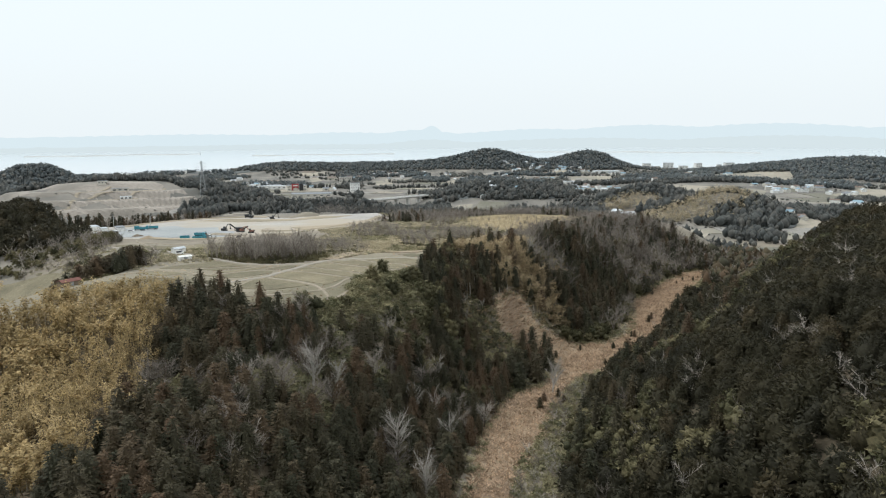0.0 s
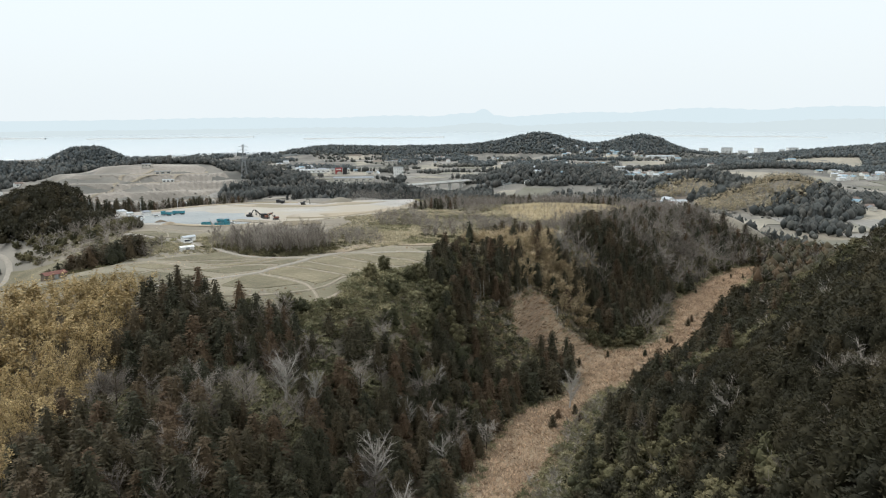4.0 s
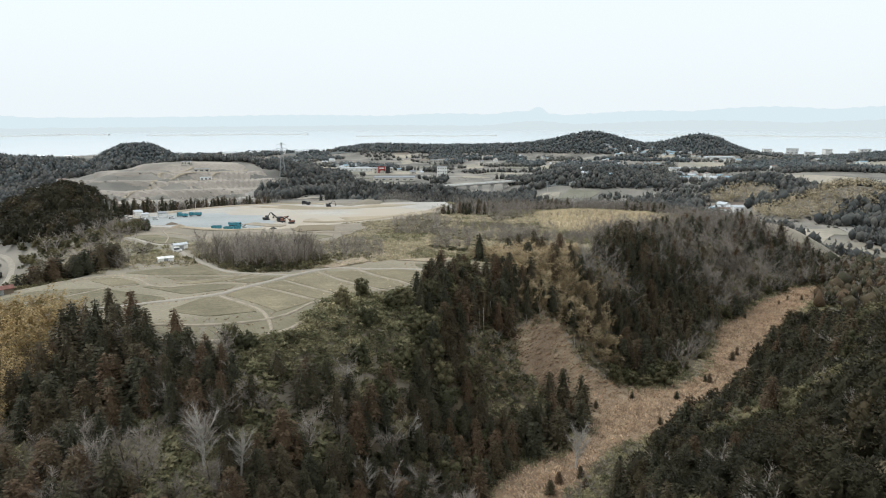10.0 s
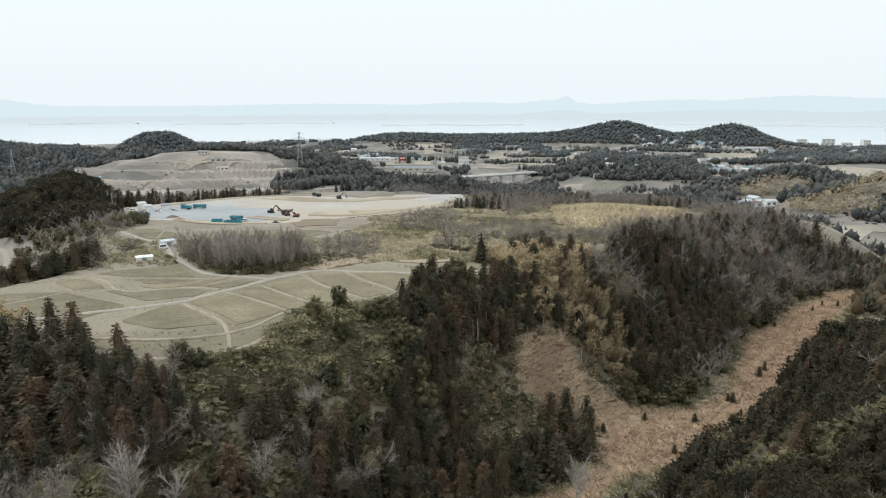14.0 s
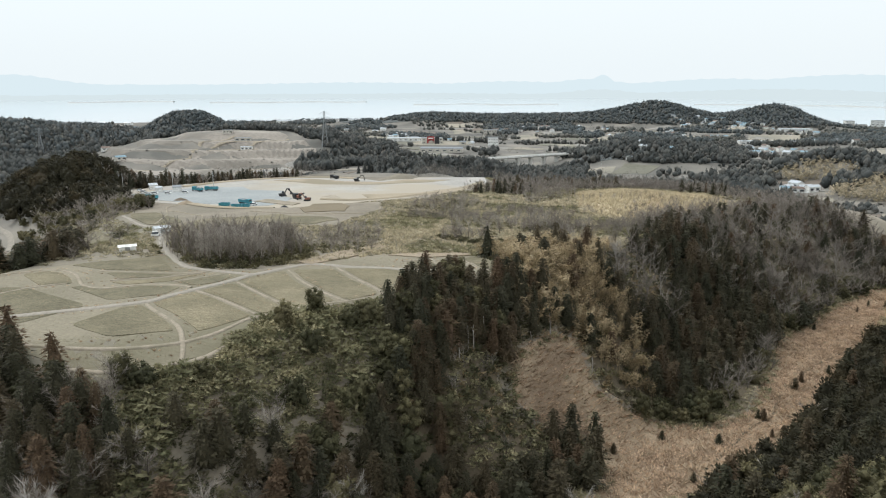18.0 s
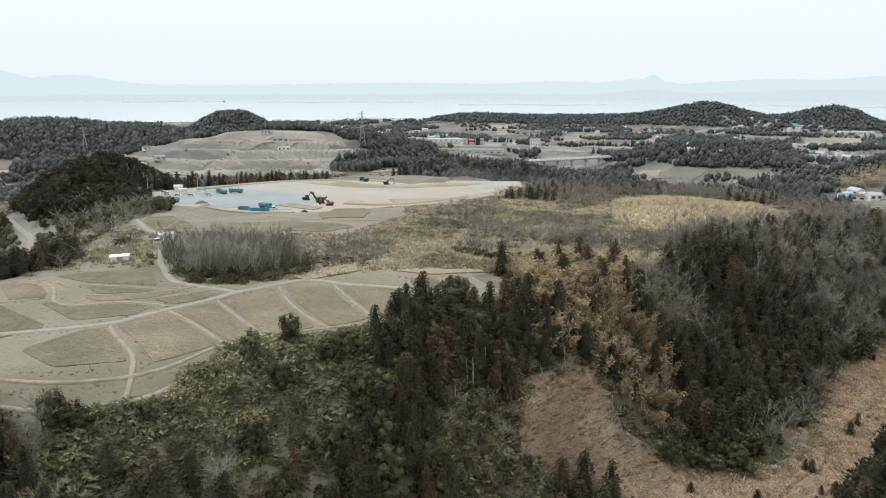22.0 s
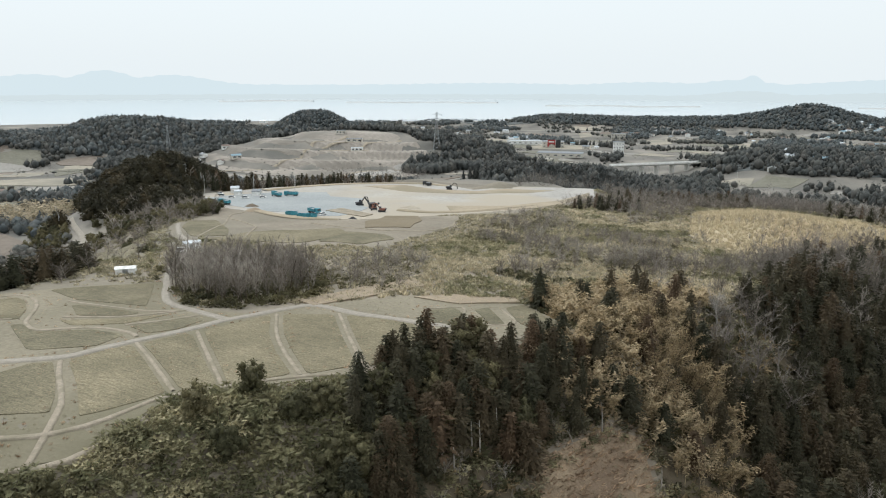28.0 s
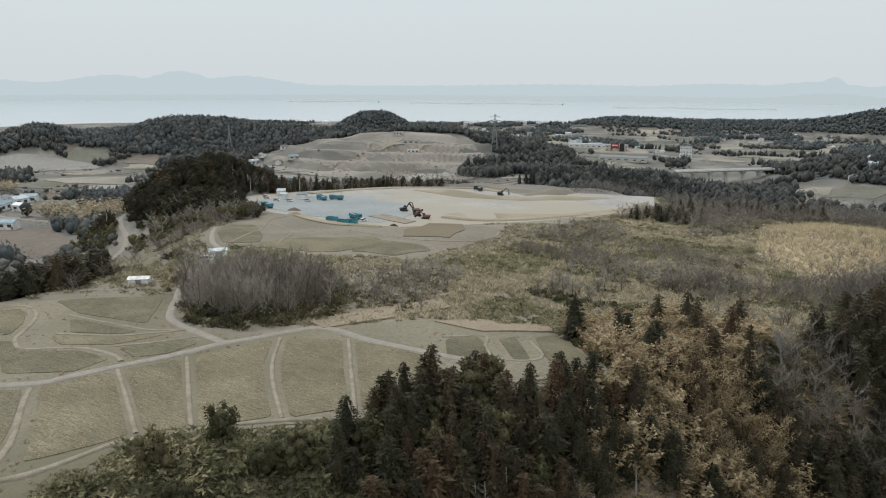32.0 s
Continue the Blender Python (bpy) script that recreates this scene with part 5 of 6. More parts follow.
heap(-122, 482, 7, 4, 1.5, 4, GRAVEL, "pale heap of crushed stone")
heap(-124, 612, 18, 12, 5, 5, GROUND, "grassy spoil mound beside the yard")
for x, y in ((-256, 470), (-262, 474), (-232, 486), (-212, 500), (-268, 468), (-350, 440), (-300, 405), (-236, 330), (8, 880), (24, 905)):
    pole(x, y)
pylon(-322, 934, 46, 30)
pylon(-663, 834, 36, 30)
# the viaduct
bridge = stand("viaduct", -59, 998, 43.0, "pale concrete road viaduct on tall piers", "bridge", z=0)
part("deck", box(-70, 70, -5, 5, 16.3, 16.9), CONCRETE, bridge)
part("girder", box(-70, 70, -3, 3, 15.1, 16.3, taper=-0.6), CONCRETE, bridge)
for s in (-4.9, 4.7):
    part("parapet", box(-70, 70, s, s + 0.2, 17.0, 18.0), WHITE, bridge)
for px in (-50, -30, -10, 11, 32, 52):
    pier = part("pier", box(px - 1.6, px + 1.6, -2.8, 2.8, -4, 13.9, taper=0.12), CONCRETE, bridge)
    part("pier_cap", box(px - 2.0, px + 2.0, -4.2, 4.2, 13.8, 15.1, taper=-0.15), CONCRETE, pier)
ribbon("highway", [(-269, 843), (-199, 885), (-148, 918), (-114, 947)], 9, 1.0, LANE, "grey highway leading to the viaduct", "road", 8)
# roadside stores beyond the woods
store = house("roadside_store", -258, 1225, 20, 34, 20, 9, ROOF_GREY, "large roadside store with a red sign wall", CREAM, True, "", 5, 0, "store")
part("sign_wall", box(-9, 3, -10.5, -10.1, 1, 12), RED, store, "red sign wall")
part("sign_bar", box(-7, 1, -10.7, -10.52, 8, 10), WHITE, store, "white bar of lettering")
part("dark_block", box(4, 11, -11, -10.2, 0, 12), DARK, store, "dark glass block")
house("warehouse", -310, 1262, 15, 70, 14, 6, ROOF_PALE, "long low white warehouse", WHITE, True, "warehouses", 8, 0, "warehouse")
house("warehouse", -200, 1060, 10, 60, 26, 5, ROOF_GREY, "broad low grey warehouse roof", CREAM, True, "warehouses", 6, 0, "warehouse")
house("warehouse", 275, 1320, 5, 90, 18, 6, ROOF_PALE, "long white greenhouse hall on the plain", WHITE, True, "warehouses", 8, 0, "warehouse")
house("warehouse", 385, 1640, 5, 60, 20, 7, ROOF_PALE, "long white hall on the plain", WHITE, True, "warehouses", 6, 0, "warehouse")
house("apartment_block", -152, 1205, 12, 16, 12, 15, ROOF_GREY, "pale multi-storey block beside the road", WHITE, True, "apartment blocks", 4, 0, "building")
house("apartment_block", -206, 1480, 10, 26, 12, 11, ROOF_GREY, "pale long building below the wooded ridge", CREAM, True, "apartment blocks", 5, 0, "building")
house("works_hut", -397, 870, 25, 14, 6, 4, ROOF_PALE, "small white hut on the terraced hill", WHITE, True, "works huts", 3, 0, "hut")
house("works_hut", -414, 892, 25, 20, 8, 4, ROOF_GREY, "grey hut on the terraced hill", CREAM, True, "works huts", 3, 0, "hut")
house("works_hut", -442, 905, 25, 12, 8, 4, ROOF_GREY, "dark hut near the hilltop", CREAM, True, "works huts", 3, 0, "hut")
house("works_hut", -264, 520, -40, 9, 6, 4, ROOF_PALE, "white hut beside the bare soil field", WHITE, True, "works huts", 3, 0, "hut")
for j in range(7):
    x, y = -452 + 9 * (j % 4) + 3 * j, 676 + 10 * (j % 3)
    heap(x, y, 5, 3, 2.5, 30 + j, DARK if j % 2 else STEEL, "low heap of dark scrap on the hillside")
r7 = random.Random(4)
ROOFS = ((ROOF_GREY, "grey tiled roof"), (ROOF_BLUE, "blue-grey roof"), (ROOF_BROWN, "brown roof"), (ROOF_PALE, "pale sheet roof"))
PLACES = [(-525, 469), (-508, 462), (-502, 476), (-482, 448), (-470, 438), (-455, 444), (-492, 462), (-390, 400), (-536, 522), (194, 798), (203, 792), (210, 800), (206, 815), (197, 808), (214, 790)]
for cx, cy, n, spread in ((245, 1190, 12, 45), (560, 1110, 22, 65), (460, 1330, 8, 40), (300, 1715, 12, 60), (544, 915, 5, 22), (376, 742, 4, 14), (-370, 1355, 10, 50), (-180, 1560, 10, 60), (650, 1200, 12, 80), (-900, 1500, 16, 120), (-640, 1500, 14, 90), (560, 1440, 8, 60), (100, 1500, 14, 120), (-480, 1480, 8, 60)):
    PLACES += [(cx + r7.gauss(0, spread * 0.6), cy + r7.gauss(0, spread * 0.6)) for _ in range(n)]
for cx, cy in ((181, 1744), (253, 1759), (329, 1655), (373, 1592), (209, 1160), (258, 1159), (366, 1348), (430, 1291), (538, 1422), (181, 1486), (-1020, 1503), (-561, 817), (-231, 1230), (-204, 1560), (-109, 1659), (17, 1677), (169, 1750), (-1365, 1140), (-308, 1269), (83, 969)):
    PLACES += [(cx + r7.gauss(0, 26), cy + r7.gauss(0, 16)) for _ in range(5)]
for x, y in PLACES:
    roof, told = r7.choice(ROOFS)
    house("house", x, y, r7.uniform(0, 180), r7.uniform(9, 14), r7.uniform(6.5, 9), r7.uniform(3, 5.6), roof, "two-storey rural house with a " + told, r7.choice((WHITE, CREAM, WHITE)), False, "houses on the low land", 2 if y < 900 else 1 if x * 7 % 2 < 1 else 0)
# the town along the shore
for j in range(16):
    a = radians(14 + 1.05 * j + r7.uniform(-0.3, 0.3))
    d = 2010 + r7.uniform(-60, 40)
    x, y = d * math.sin(a), d * math.cos(a)
    w, h = r7.uniform(12, 28), r7.uniform(8, 19)
    house("apartment_block", x, y, r7.uniform(-20, 20), w, 14, h, ROOF_GREY, "pale distant apartment block by the shore", r7.choice((WHITE, CREAM)), True, "shore town", 3, 0, "building")
for j in range(26):
    a = radians(-24 + 1.0 * j * 0.9 - 14 * (j % 2))
    d = 1990 + r7.uniform(-50, 40)
    house("shore_house", d * math.sin(a), d * math.cos(a), r7.uniform(0, 180), r7.uniform(14, 30), 10, r7.uniform(5, 9), ROOF_PALE, "small pale building along the shore", WHITE, False, "shore town", 1)

# pale leafless trees that stand out
PALE = surface("pale_bark", (0.30, 0.28, 0.25), (0.46, 0.435, 0.395), 0.8, 6, 0.9, 0.02)
for j, (x, y, high, turn) in enumerate(((-33, 168, 13, 10), (-28, 172, 10, 80), (-12, 160, 14, 60), (-4, 150, 13, 200), (119, 300, 9, 30), (3, 176, 11, 130), (-2, 206, 10, 15), (36, 219, 12, 300), (-8, 188, 9, 250), (42.0, 322.0, 9, 40))):
    crown, trunk = bare(200 + 7 * j, 13, 60, 1.7)
    ob = stand("bare_tree", x, y, turn, "pale grey leafless tree with long forked limbs", "tree", "pale bare trees", -0.2)
    ob.matrix_basis = ob.matrix_basis @ Matrix.Diagonal((high * 1.0, high * 1.0, high, 1))
    new("trunk", mesh("trunk", trunk[0] * (1.0, 1.0, 1.0), trunk[1], PALE)).parent = ob
    new("crown", mesh("crown", *crown, PALE)).parent = ob


def bare_trunk(x, y, high, lean, turn):
    """A slender dead trunk with stubs of broken limbs, upright or leaning."""
    ob = stand("dead_trunk", x, y, turn, "pale slender dead trunk at the edge of the clearing", "tree", "dead trunks", -0.3)
    tip = (lean * high, 0.04 * high, high)
    new("trunk", mesh("trunk", *stick([(0, 0, 0), (0.45 * tip[0], 0.01 * high, 0.5 * high), tip], (0.17, 0.13, 0.06), 6), PALE)).parent = ob
    for k in (0.55, 0.72, 0.86):
        base = np.array((tip[0] * k * 0.95, 0.04 * high * k * k, high * k))
        end = base + (0.7 * math.cos(9 * k), 0.7 * math.sin(9 * k), 0.5)
        new("limb", mesh("limb", *stick([base, end], (0.05, 0.02), 4), PALE)).parent = ob


for (x, y), high, lean in zip(((12.0, 255.0), (9.0, 251.0), (10.0, 252.0), (8.0, 246.0), (26.0, 273.0), (37.0, 275.0), (16.0, 259.0), (22.0, 267.0)), (8, 6, 6.5, 5, 6, 5, 5, 4.5), (0.02, 0.0, -0.03, 0.05, 0.12, 0.03, 0.75, -0.9)):
    bare_trunk(x, y, high, lean, 20 * high)

# ---- woods and scrub ----
REEDS = [(18, 524), (38, 562), (64, 556), (98, 516), (108, 474), (94, 446), (66, 428), (46, 421), (32, 424), (23, 452), (19, 490)]
YARD_EDGE = [(-150, 345), (-98, 356), (-70, 362), (-72, 420), (-86, 470), (-140, 434), (-190, 400)]
GROVE = [(-84, 277), (-103, 294), (-100, 309), (-78, 322), (-58, 308), (-51, 290), (-58, 272), (-70, 271)]


def oval(x, y, cx, cy, rx, ry):
    return ((x - cx) / rx) ** 2 + ((y - cy) / ry) ** 2 < 1 + 0.25 * waves(x, y, 7, cx)


def off_lanes(x, y, margin=2.6):
    ok = np.ones(np.shape(x), bool)
    for line in LANES + TRACKS:
        ok &= np.abs(along(x, y, line)) > margin
    return ok


def open_ground(x, y):
    ok = (outside(x, y, FIELD) > 0.5) & (outside(x, y, QUARRY) > 2) & (outside(x, y, CLEARING) > 0.5) & ~inside(x, y, REEDS)
    for ring in PLOTS[-4:] + [YARD_EDGE]:
        ok &= ~inside(x, y, ring)
    return ok


def near_first(x, y, *spots):
    d = np.min([np.hypot(x - cx, y - cy) for cx, cy in spots], axis=0)
    k = np.argsort(d)
    return x[k], y[k]


def grow(name, kind, box, gap, seed, mask, low, high, singles=0, spots=((0, 0),), **more):
    x, y, r = scatter(*box, gap, seed)
    ok = mask(x, y)
    x, y = near_first(x[ok], y[ok], *spots)
    wood(name, kind, x, y, low + (high - low) * r.random(len(x)), seed + 100, singles, **more)


V = lambda x, y: along(x, y, VALLEY)
# the hill east of the valley
hill = lambda x, y: (V(x, y) > 11 + 8 * step(250, 190, y)) & open_ground(x, y) & (x < 25 + 0.72 * y) & (x > 0.05 * y) & (y > 60)
grow("pines on the hill", "pine", (10, 235, 30, 350), 4.7, 1, lambda x, y: hill(x, y) & (waves(x, y, 16, 2) > -0.42), 6.5, 9.5, 150, ((60, 190), (80, 140)), wide=1.15)
grow("broadleaf trees on the hill", "broadleaf", (10, 235, 30, 350), 5.0, 21, lambda x, y: hill(x, y) & (waves(x, y, 16, 2) < -0.25), 5.5, 9, 60, ((70, 200),), wide=1.25)
grow("cedars on the hill", "cedar", (20, 150, 130, 320), 9, 22, lambda x, y: hill(x, y) & (V(x, y) < 42), 9, 14, 15, ((60, 200),), wide=1.1)
grow("bare trees on the hill", "bare", (20, 200, 60, 330), 17, 23, hill, 7, 10, 20, ((90, 180),), wide=1.3)
# the slope between the valley and the plateau
slope = lambda x, y: (V(x, y) < -7) & open_ground(x, y) & (y < 300)
margin = lambda x, y: oval(x, y, 18, 243, 11, 13)
cane = lambda x, y: (y > 106) & (x < -70 + 5 * waves(x, y, 21, 1) - 6 * step(165, 195, y)) & (y < 207)
green_belt = lambda x, y: (y > 193 + 0.85 * (x + 34) + 4 * waves(x, y, 9, 3)) & (y > 190) & (y < 246) & (x < -6 + 0.12 * (y - 200)) & (x > -50)
thicket = lambda x, y: (y > 148) & (y < 212) & (x < -10 - 0.1 * (y - 170)) & (x > -92) & (waves(x, y, 11, 4) < -0.12)
grow("bamboo by the meadow", "bamboo", (-150, -40, 70, 214), 3.9, 5, lambda x, y: slope(x, y) & cane(x, y) & (x > -140), 8, 11.5, 60, ((-70, 170), (-75, 140)), wide=1.25)
grow("cedars on the slope", "cedar", (-95, 45, 60, 262), 4.0, 3, lambda x, y: slope(x, y) & ~cane(x, y) & ~green_belt(x, y) & ~thicket(x, y) & ~margin(x, y), 7, 11, 125, ((5, 225), (0, 190), (-20, 160)), wide=1.4)
grow("undergrowth on the slope", "weed", (-95, 30, 100, 262), 3.0, 127, lambda x, y: slope(x, y) & ~cane(x, y) & ~green_belt(x, y), 1.0, 2.2, 0, wide=1.7, leaf="broadleaf", tones=(0.0, 0.35))
grow("bare trees on the slope", "bare", (-95, 20, 90, 250), 5.5, 31, lambda x, y: slope(x, y) & ~cane(x, y) & (thicket(x, y) | (waves(x, y, 13, 6) > 0.42)), 6, 10.5, 60, ((-33, 168), (-12, 160)), wide=1.2, tones=(0.0, 0.45))
grow("shrubs under the meadow", "shrub", (-95, 30, 100, 262), 1.9, 32, lambda x, y: slope(x, y) & ~cane(x, y) & (green_belt(x, y) | thicket(x, y)), 1.5, 3.4, 120, ((-25, 215),), wide=1.7, tones=(0.0, 0.6))
grow("sedge under the meadow", "weed", (-95, 10, 150, 250), 1.7, 35, lambda x, y: slope(x, y) & ~cane(x, y) & (green_belt(x, y) | thicket(x, y)), 0.9, 1.8, 0, wide=1.7, leaf="sasa", tones=(0.0, 0.7))
grow("low green trees under the meadow", "broadleaf", (-56, 5, 150, 248), 8.5, 33, lambda x, y: slope(x, y) & ~cane(x, y) & (green_belt(x, y) | thicket(x, y)) & (waves(x, y, 9, 2) > -0.1), 4, 7, 50, ((-25, 215),), wide=1.2)
grow("tall cedars by the meadow", "cedar", (-58, -22, 165, 200), 3.6, 34, lambda x, y: slope(x, y) & oval(x, y, -41, 183, 12, 9), 8, 12, 25, ((-40, 180),), wide=1.2)
# round the head of the clearing
grow("bushes at the head of the clearing", "shrub", (0, 34, 226, 262), 2.2, 132, lambda x, y: margin(x, y) & open_ground(x, y), 1.2, 2.8, 0, wide=1.4)
grow("grey bushes at the head of the clearing", "bare", (0, 34, 226, 262), 4, 133, lambda x, y: margin(x, y) & open_ground(x, y), 2.5, 5, 0, wide=1.3)
grow("tall cedars at the rim", "cedar", (-16, 30, 228, 284), 3.5, 41, lambda x, y: slope(x, y) & ~margin(x, y) & (oval(x, y, 5, 253, 16, 20) | oval(x, y, 16, 270, 9, 11)), 6.5, 10.5, 70, ((0, 250),), wide=1.35)
dark_side = lambda x, y: (x > 28 + 0.62 * (330 - y) + 3 * waves(x, y, 7, 2)) & (y > 278) & (y < 376 - 0.2 * (x - 60)) & (V(x, y) < -13) & (V(x, y) > -54) & open_ground(x, y)
rim = lambda x, y: (oval(x, y, 33, 304, 31, 28) | oval(x, y, 22, 286, 16, 14)) & open_ground(x, y) & (V(x, y) < -10) & ~dark_side(x, y)
under = lambda x, y: (oval(x, y, 33, 296, 30, 34) | oval(x, y, 12, 262, 18, 26) | dark_side(x, y)) & open_ground(x, y) & (V(x, y) < -4)
grow("brush under the rim trees", "shrub", (-12, 110, 232, 376), 2.6, 125, under, 1.2, 2.6, 0, wide=1.5, leaf="broadleaf")
grow("dry brush under the rim trees", "weed", (-12, 110, 232, 376), 3.4, 126, under, 1.0, 2.2, 0, wide=1.6, leaf="cane", tones=(0.0, 0.5))
grow("bamboo at the rim", "bamboo", (0, 80, 262, 345), 3.3, 42, rim, 5, 8, 30, ((36, 300),), wide=1.6, leaf="cane")
grow("golden bamboo at the rim", "bamboo", (0, 80, 262, 345), 4.2, 97, lambda x, y: rim(x, y) & (waves(x, y, 12, 3) > -0.25), 5, 8.5, 20, ((36, 300),), wide=1.6, leaf="cane", tones=(0.3, 1.0))
grow("cedars in the bamboo", "cedar", (0, 80, 262, 345), 9, 43, rim, 8, 11, 18, ((36, 300),), wide=1.5)
east_wood = lambda x, y: (V(x, y) < -6) & (V(x, y) > -52 - 30 * step(350, 400, y)) & (y > 280) & (y < 480) & open_ground(x, y)
grow("cedars in the east wood", "cedar", (30, 190, 280, 470), 4.1, 44, lambda x, y: dark_side(x, y) & (waves(x, y, 13, 8) < 0.45), 8, 12.5, 40, ((55, 300), (70, 330)), wide=1.35, tones=(0.15, 0.85))
grow("bare trees in the east wood", "bare", (30, 200, 290, 480), 4.6, 45, lambda x, y: east_wood(x, y) & (~dark_side(x, y) | (waves(x, y, 13, 8) > 0.25)) & ~rim(x, y), 7, 11, 50, ((90, 380), (120, 410)), wide=1.2, tones=(0.0, 0.75))
grow("cedars among the bare trees", "cedar", (30, 200, 290, 480), 8.5, 128, lambda x, y: east_wood(x, y) & ~dark_side(x, y) & ~rim(x, y) & (waves(x, y, 17, 4) > -0.15), 7, 11, 0, wide=1.5)
grow("undergrowth in the east wood", "shrub", (30, 200, 330, 480), 4.2, 129, lambda x, y: east_wood(x, y) & ~rim(x, y), 1.5, 3.2, 0, wide=1.6, leaf="broadleaf", tones=(0.3, 1.0))
spur = lambda x, y: oval(x, y, 172, 448, 36, 17) & (outside(x, y, CLEARING) > 2)
grow("bare trees at the valley end", "bare", (125, 215, 425, 475), 4.2, 48, spur, 6, 10, 0, wide=1.4)
grow("cedars at the valley end", "cedar", (125, 215, 425, 475), 6, 49, spur, 7, 12, 0, wide=1.4)
grow("broadleaf trees by the clearing", "broadleaf", (30, 170, 262, 420), 5.5, 46, lambda x, y: (V(x, y) < -5) & (V(x, y) > -20) & (y > 262) & open_ground(x, y), 4, 7, 60, ((60, 290),), wide=1.15)
grow("low shrubs by the clearing", "shrub", (10, 160, 150, 420), 3.2, 47, lambda x, y: (np.abs(V(x, y)) > 5) & (np.abs(V(x, y)) < 22) & open_ground(x, y), 1.4, 3, 60, ((60, 280), (30, 210)), wide=1.4)
# scrub over the plateau
scrub = lambda x, y: open_ground(x, y) & off_lanes(x, y) & (V(x, y) < -40) & (y > 270) & (y < 640) & (x > -135) & (x < 130) & (y - 70 * (x < -60) + 0.9 * np.maximum(0, x - 60) < 640) & ~rim(x, y) & ~inside(x, y, GROVE) 
belt = lambda x, y: waves(x, y, 17, 6) + 0.4 * waves(x, y, 6, 3)
grow("dry scrub", "weed", (-135, 110, 270, 470), 3.3, 51, lambda x, y: scrub(x, y) & (np.abs(belt(x, y)) < 0.45), 0.6, 1.5, 150, ((0, 330), (-20, 310)), wide=1.9)
grow("green scrub", "shrub", (-60, 110, 285, 640), 2.7, 52, lambda x, y: scrub(x, y) & (belt(x, y) < -0.22), 1.0, 2.4, 60, ((10, 330),), wide=1.6)
grow("dry scrub beyond", "weed", (-60, 110, 470, 640), 5, 53, scrub, 1.0, 2.4, 0, wide=2.2)
grow("bare thickets", "bare", (-60, 110, 300, 640), 4.0, 54, lambda x, y: scrub(x, y) & (belt(x, y) > 0.2), 2.8, 6.8, 60, ((0, 345), (40, 360)), wide=1.15, tones=(0.15, 1.0))
copse = lambda x, y: (oval(x, y, 22, 374, 17, 13) | oval(x, y, 42, 378, 20, 12) | oval(x, y, -32, 398, 22, 10) | oval(x, y, 62, 398, 22, 14) | oval(x, y, 4, 418, 20, 9)) & scrub(x, y)
grow("grey thickets on the plateau", "bare", (-60, 95, 355, 430), 3.0, 134, copse, 3, 6.5, 0, wide=1.15, tones=(0.0, 0.7))
grow("dark brush in the grey thickets", "shrub", (-60, 95, 355, 430), 3.6, 135, copse, 1.0, 2.2, 0, wide=1.5, leaf="broadleaf", tones=(0.4, 1.0))
grow("brush in the thickets", "weed", (-60, 110, 300, 560), 2.8, 113, lambda x, y: scrub(x, y) & (belt(x, y) > 0.3), 0.8, 1.8, 0, wide=1.7, leaf="broadleaf", tones=(0.5, 1.0))
grow("straw grass on the plateau", "reed", (-60, 110, 285, 520), 2.0, 114, lambda x, y: scrub(x, y) & (np.abs(belt(x, y)) < 0.2), 0.8, 1.5, wide=1.8, label="pale straw-coloured tall grass", sink=0.0, leaf="pale_reed")
grow("bare grove", "bare", (-108, -46, 268, 326), 3.2, 55, lambda x, y: inside(x, y, GROVE), 6.5, 12.5, 90, ((-70, 285),), wide=0.75)
grow("brush under the grove", "weed", (-110, -44, 266, 328), 2.6, 56, lambda x, y: (outside(x, y, GROVE) < 3) & off_lanes(x, y), 1.4, 3.0, 50, ((-66, 276),), wide=1.5, leaf="broadleaf", tones=(0.4, 1.0))
grow("reeds on the hill", "reed", (15, 110, 415, 570), 2.0, 57, lambda x, y: inside(x, y, REEDS), 1.2, 2.2, wide=1.1, label="pale dry reeds covering a low hill", sink=0.0, leaf="pale_reed")
grow("reeds in the clearing", "flat_reed", (-5, 175, 115, 430), 0.95, 58, lambda x, y: outside(x, y, CLEARING) < 1, 0.6, 1.5, wide=1.5, label="flattened orange-brown reeds on the valley floor", sink=0.0)
edge = lambda x, y: (np.abs(outside(x, y, CLEARING) - 1.5) < 3) & (y > 150)
grow("brush along the clearing", "weed", (-5, 180, 150, 435), 2.0, 70, edge, 0.7, 1.6, 0, wide=1.6)
grow("bushes along the clearing", "shrub", (-5, 180, 150, 435), 3.6, 71, edge, 1.0, 2.4, 0, wide=1.4)
grow("grey bushes on the valley floor", "bare", (10, 60, 130, 240), 3.6, 72, lambda x, y: (V(x, y) > 5) & (V(x, y) < 20 - 4 * step(180, 230, y)) & (outside(x, y, CLEARING) > -1) & (y < 232), 2.5, 4.5, 0, wide=1.7)
grow("undergrowth on the valley floor", "shrub", (10, 60, 120, 240), 2.6, 73, lambda x, y: (V(x, y) > 5) & (V(x, y) < 20 - 4 * step(180, 230, y)) & (outside(x, y, CLEARING) > -1) & (y < 232), 1.2, 2.8, 0, wide=1.4)
grow("saplings in the clearing", "cedar", (10, 160, 190, 420), 17, 59, lambda x, y: (outside(x, y, CLEARING) < -2.5) & (y > 200) & (x > 40), 2.5, 4, 10, ((80, 290),), wide=1.6)
spots = np.array([(32.0, 211.0), (37.0, 214.0), (38.0, 209.0), (30.0, 206.0), (42.0, 198.0), (47.0, 223.0), (79.0, 268.0), (84.0, 275.0), (81.0, 284.0), (93.0, 305.0), (96.0, 311.0), (79.0, 256.0)])
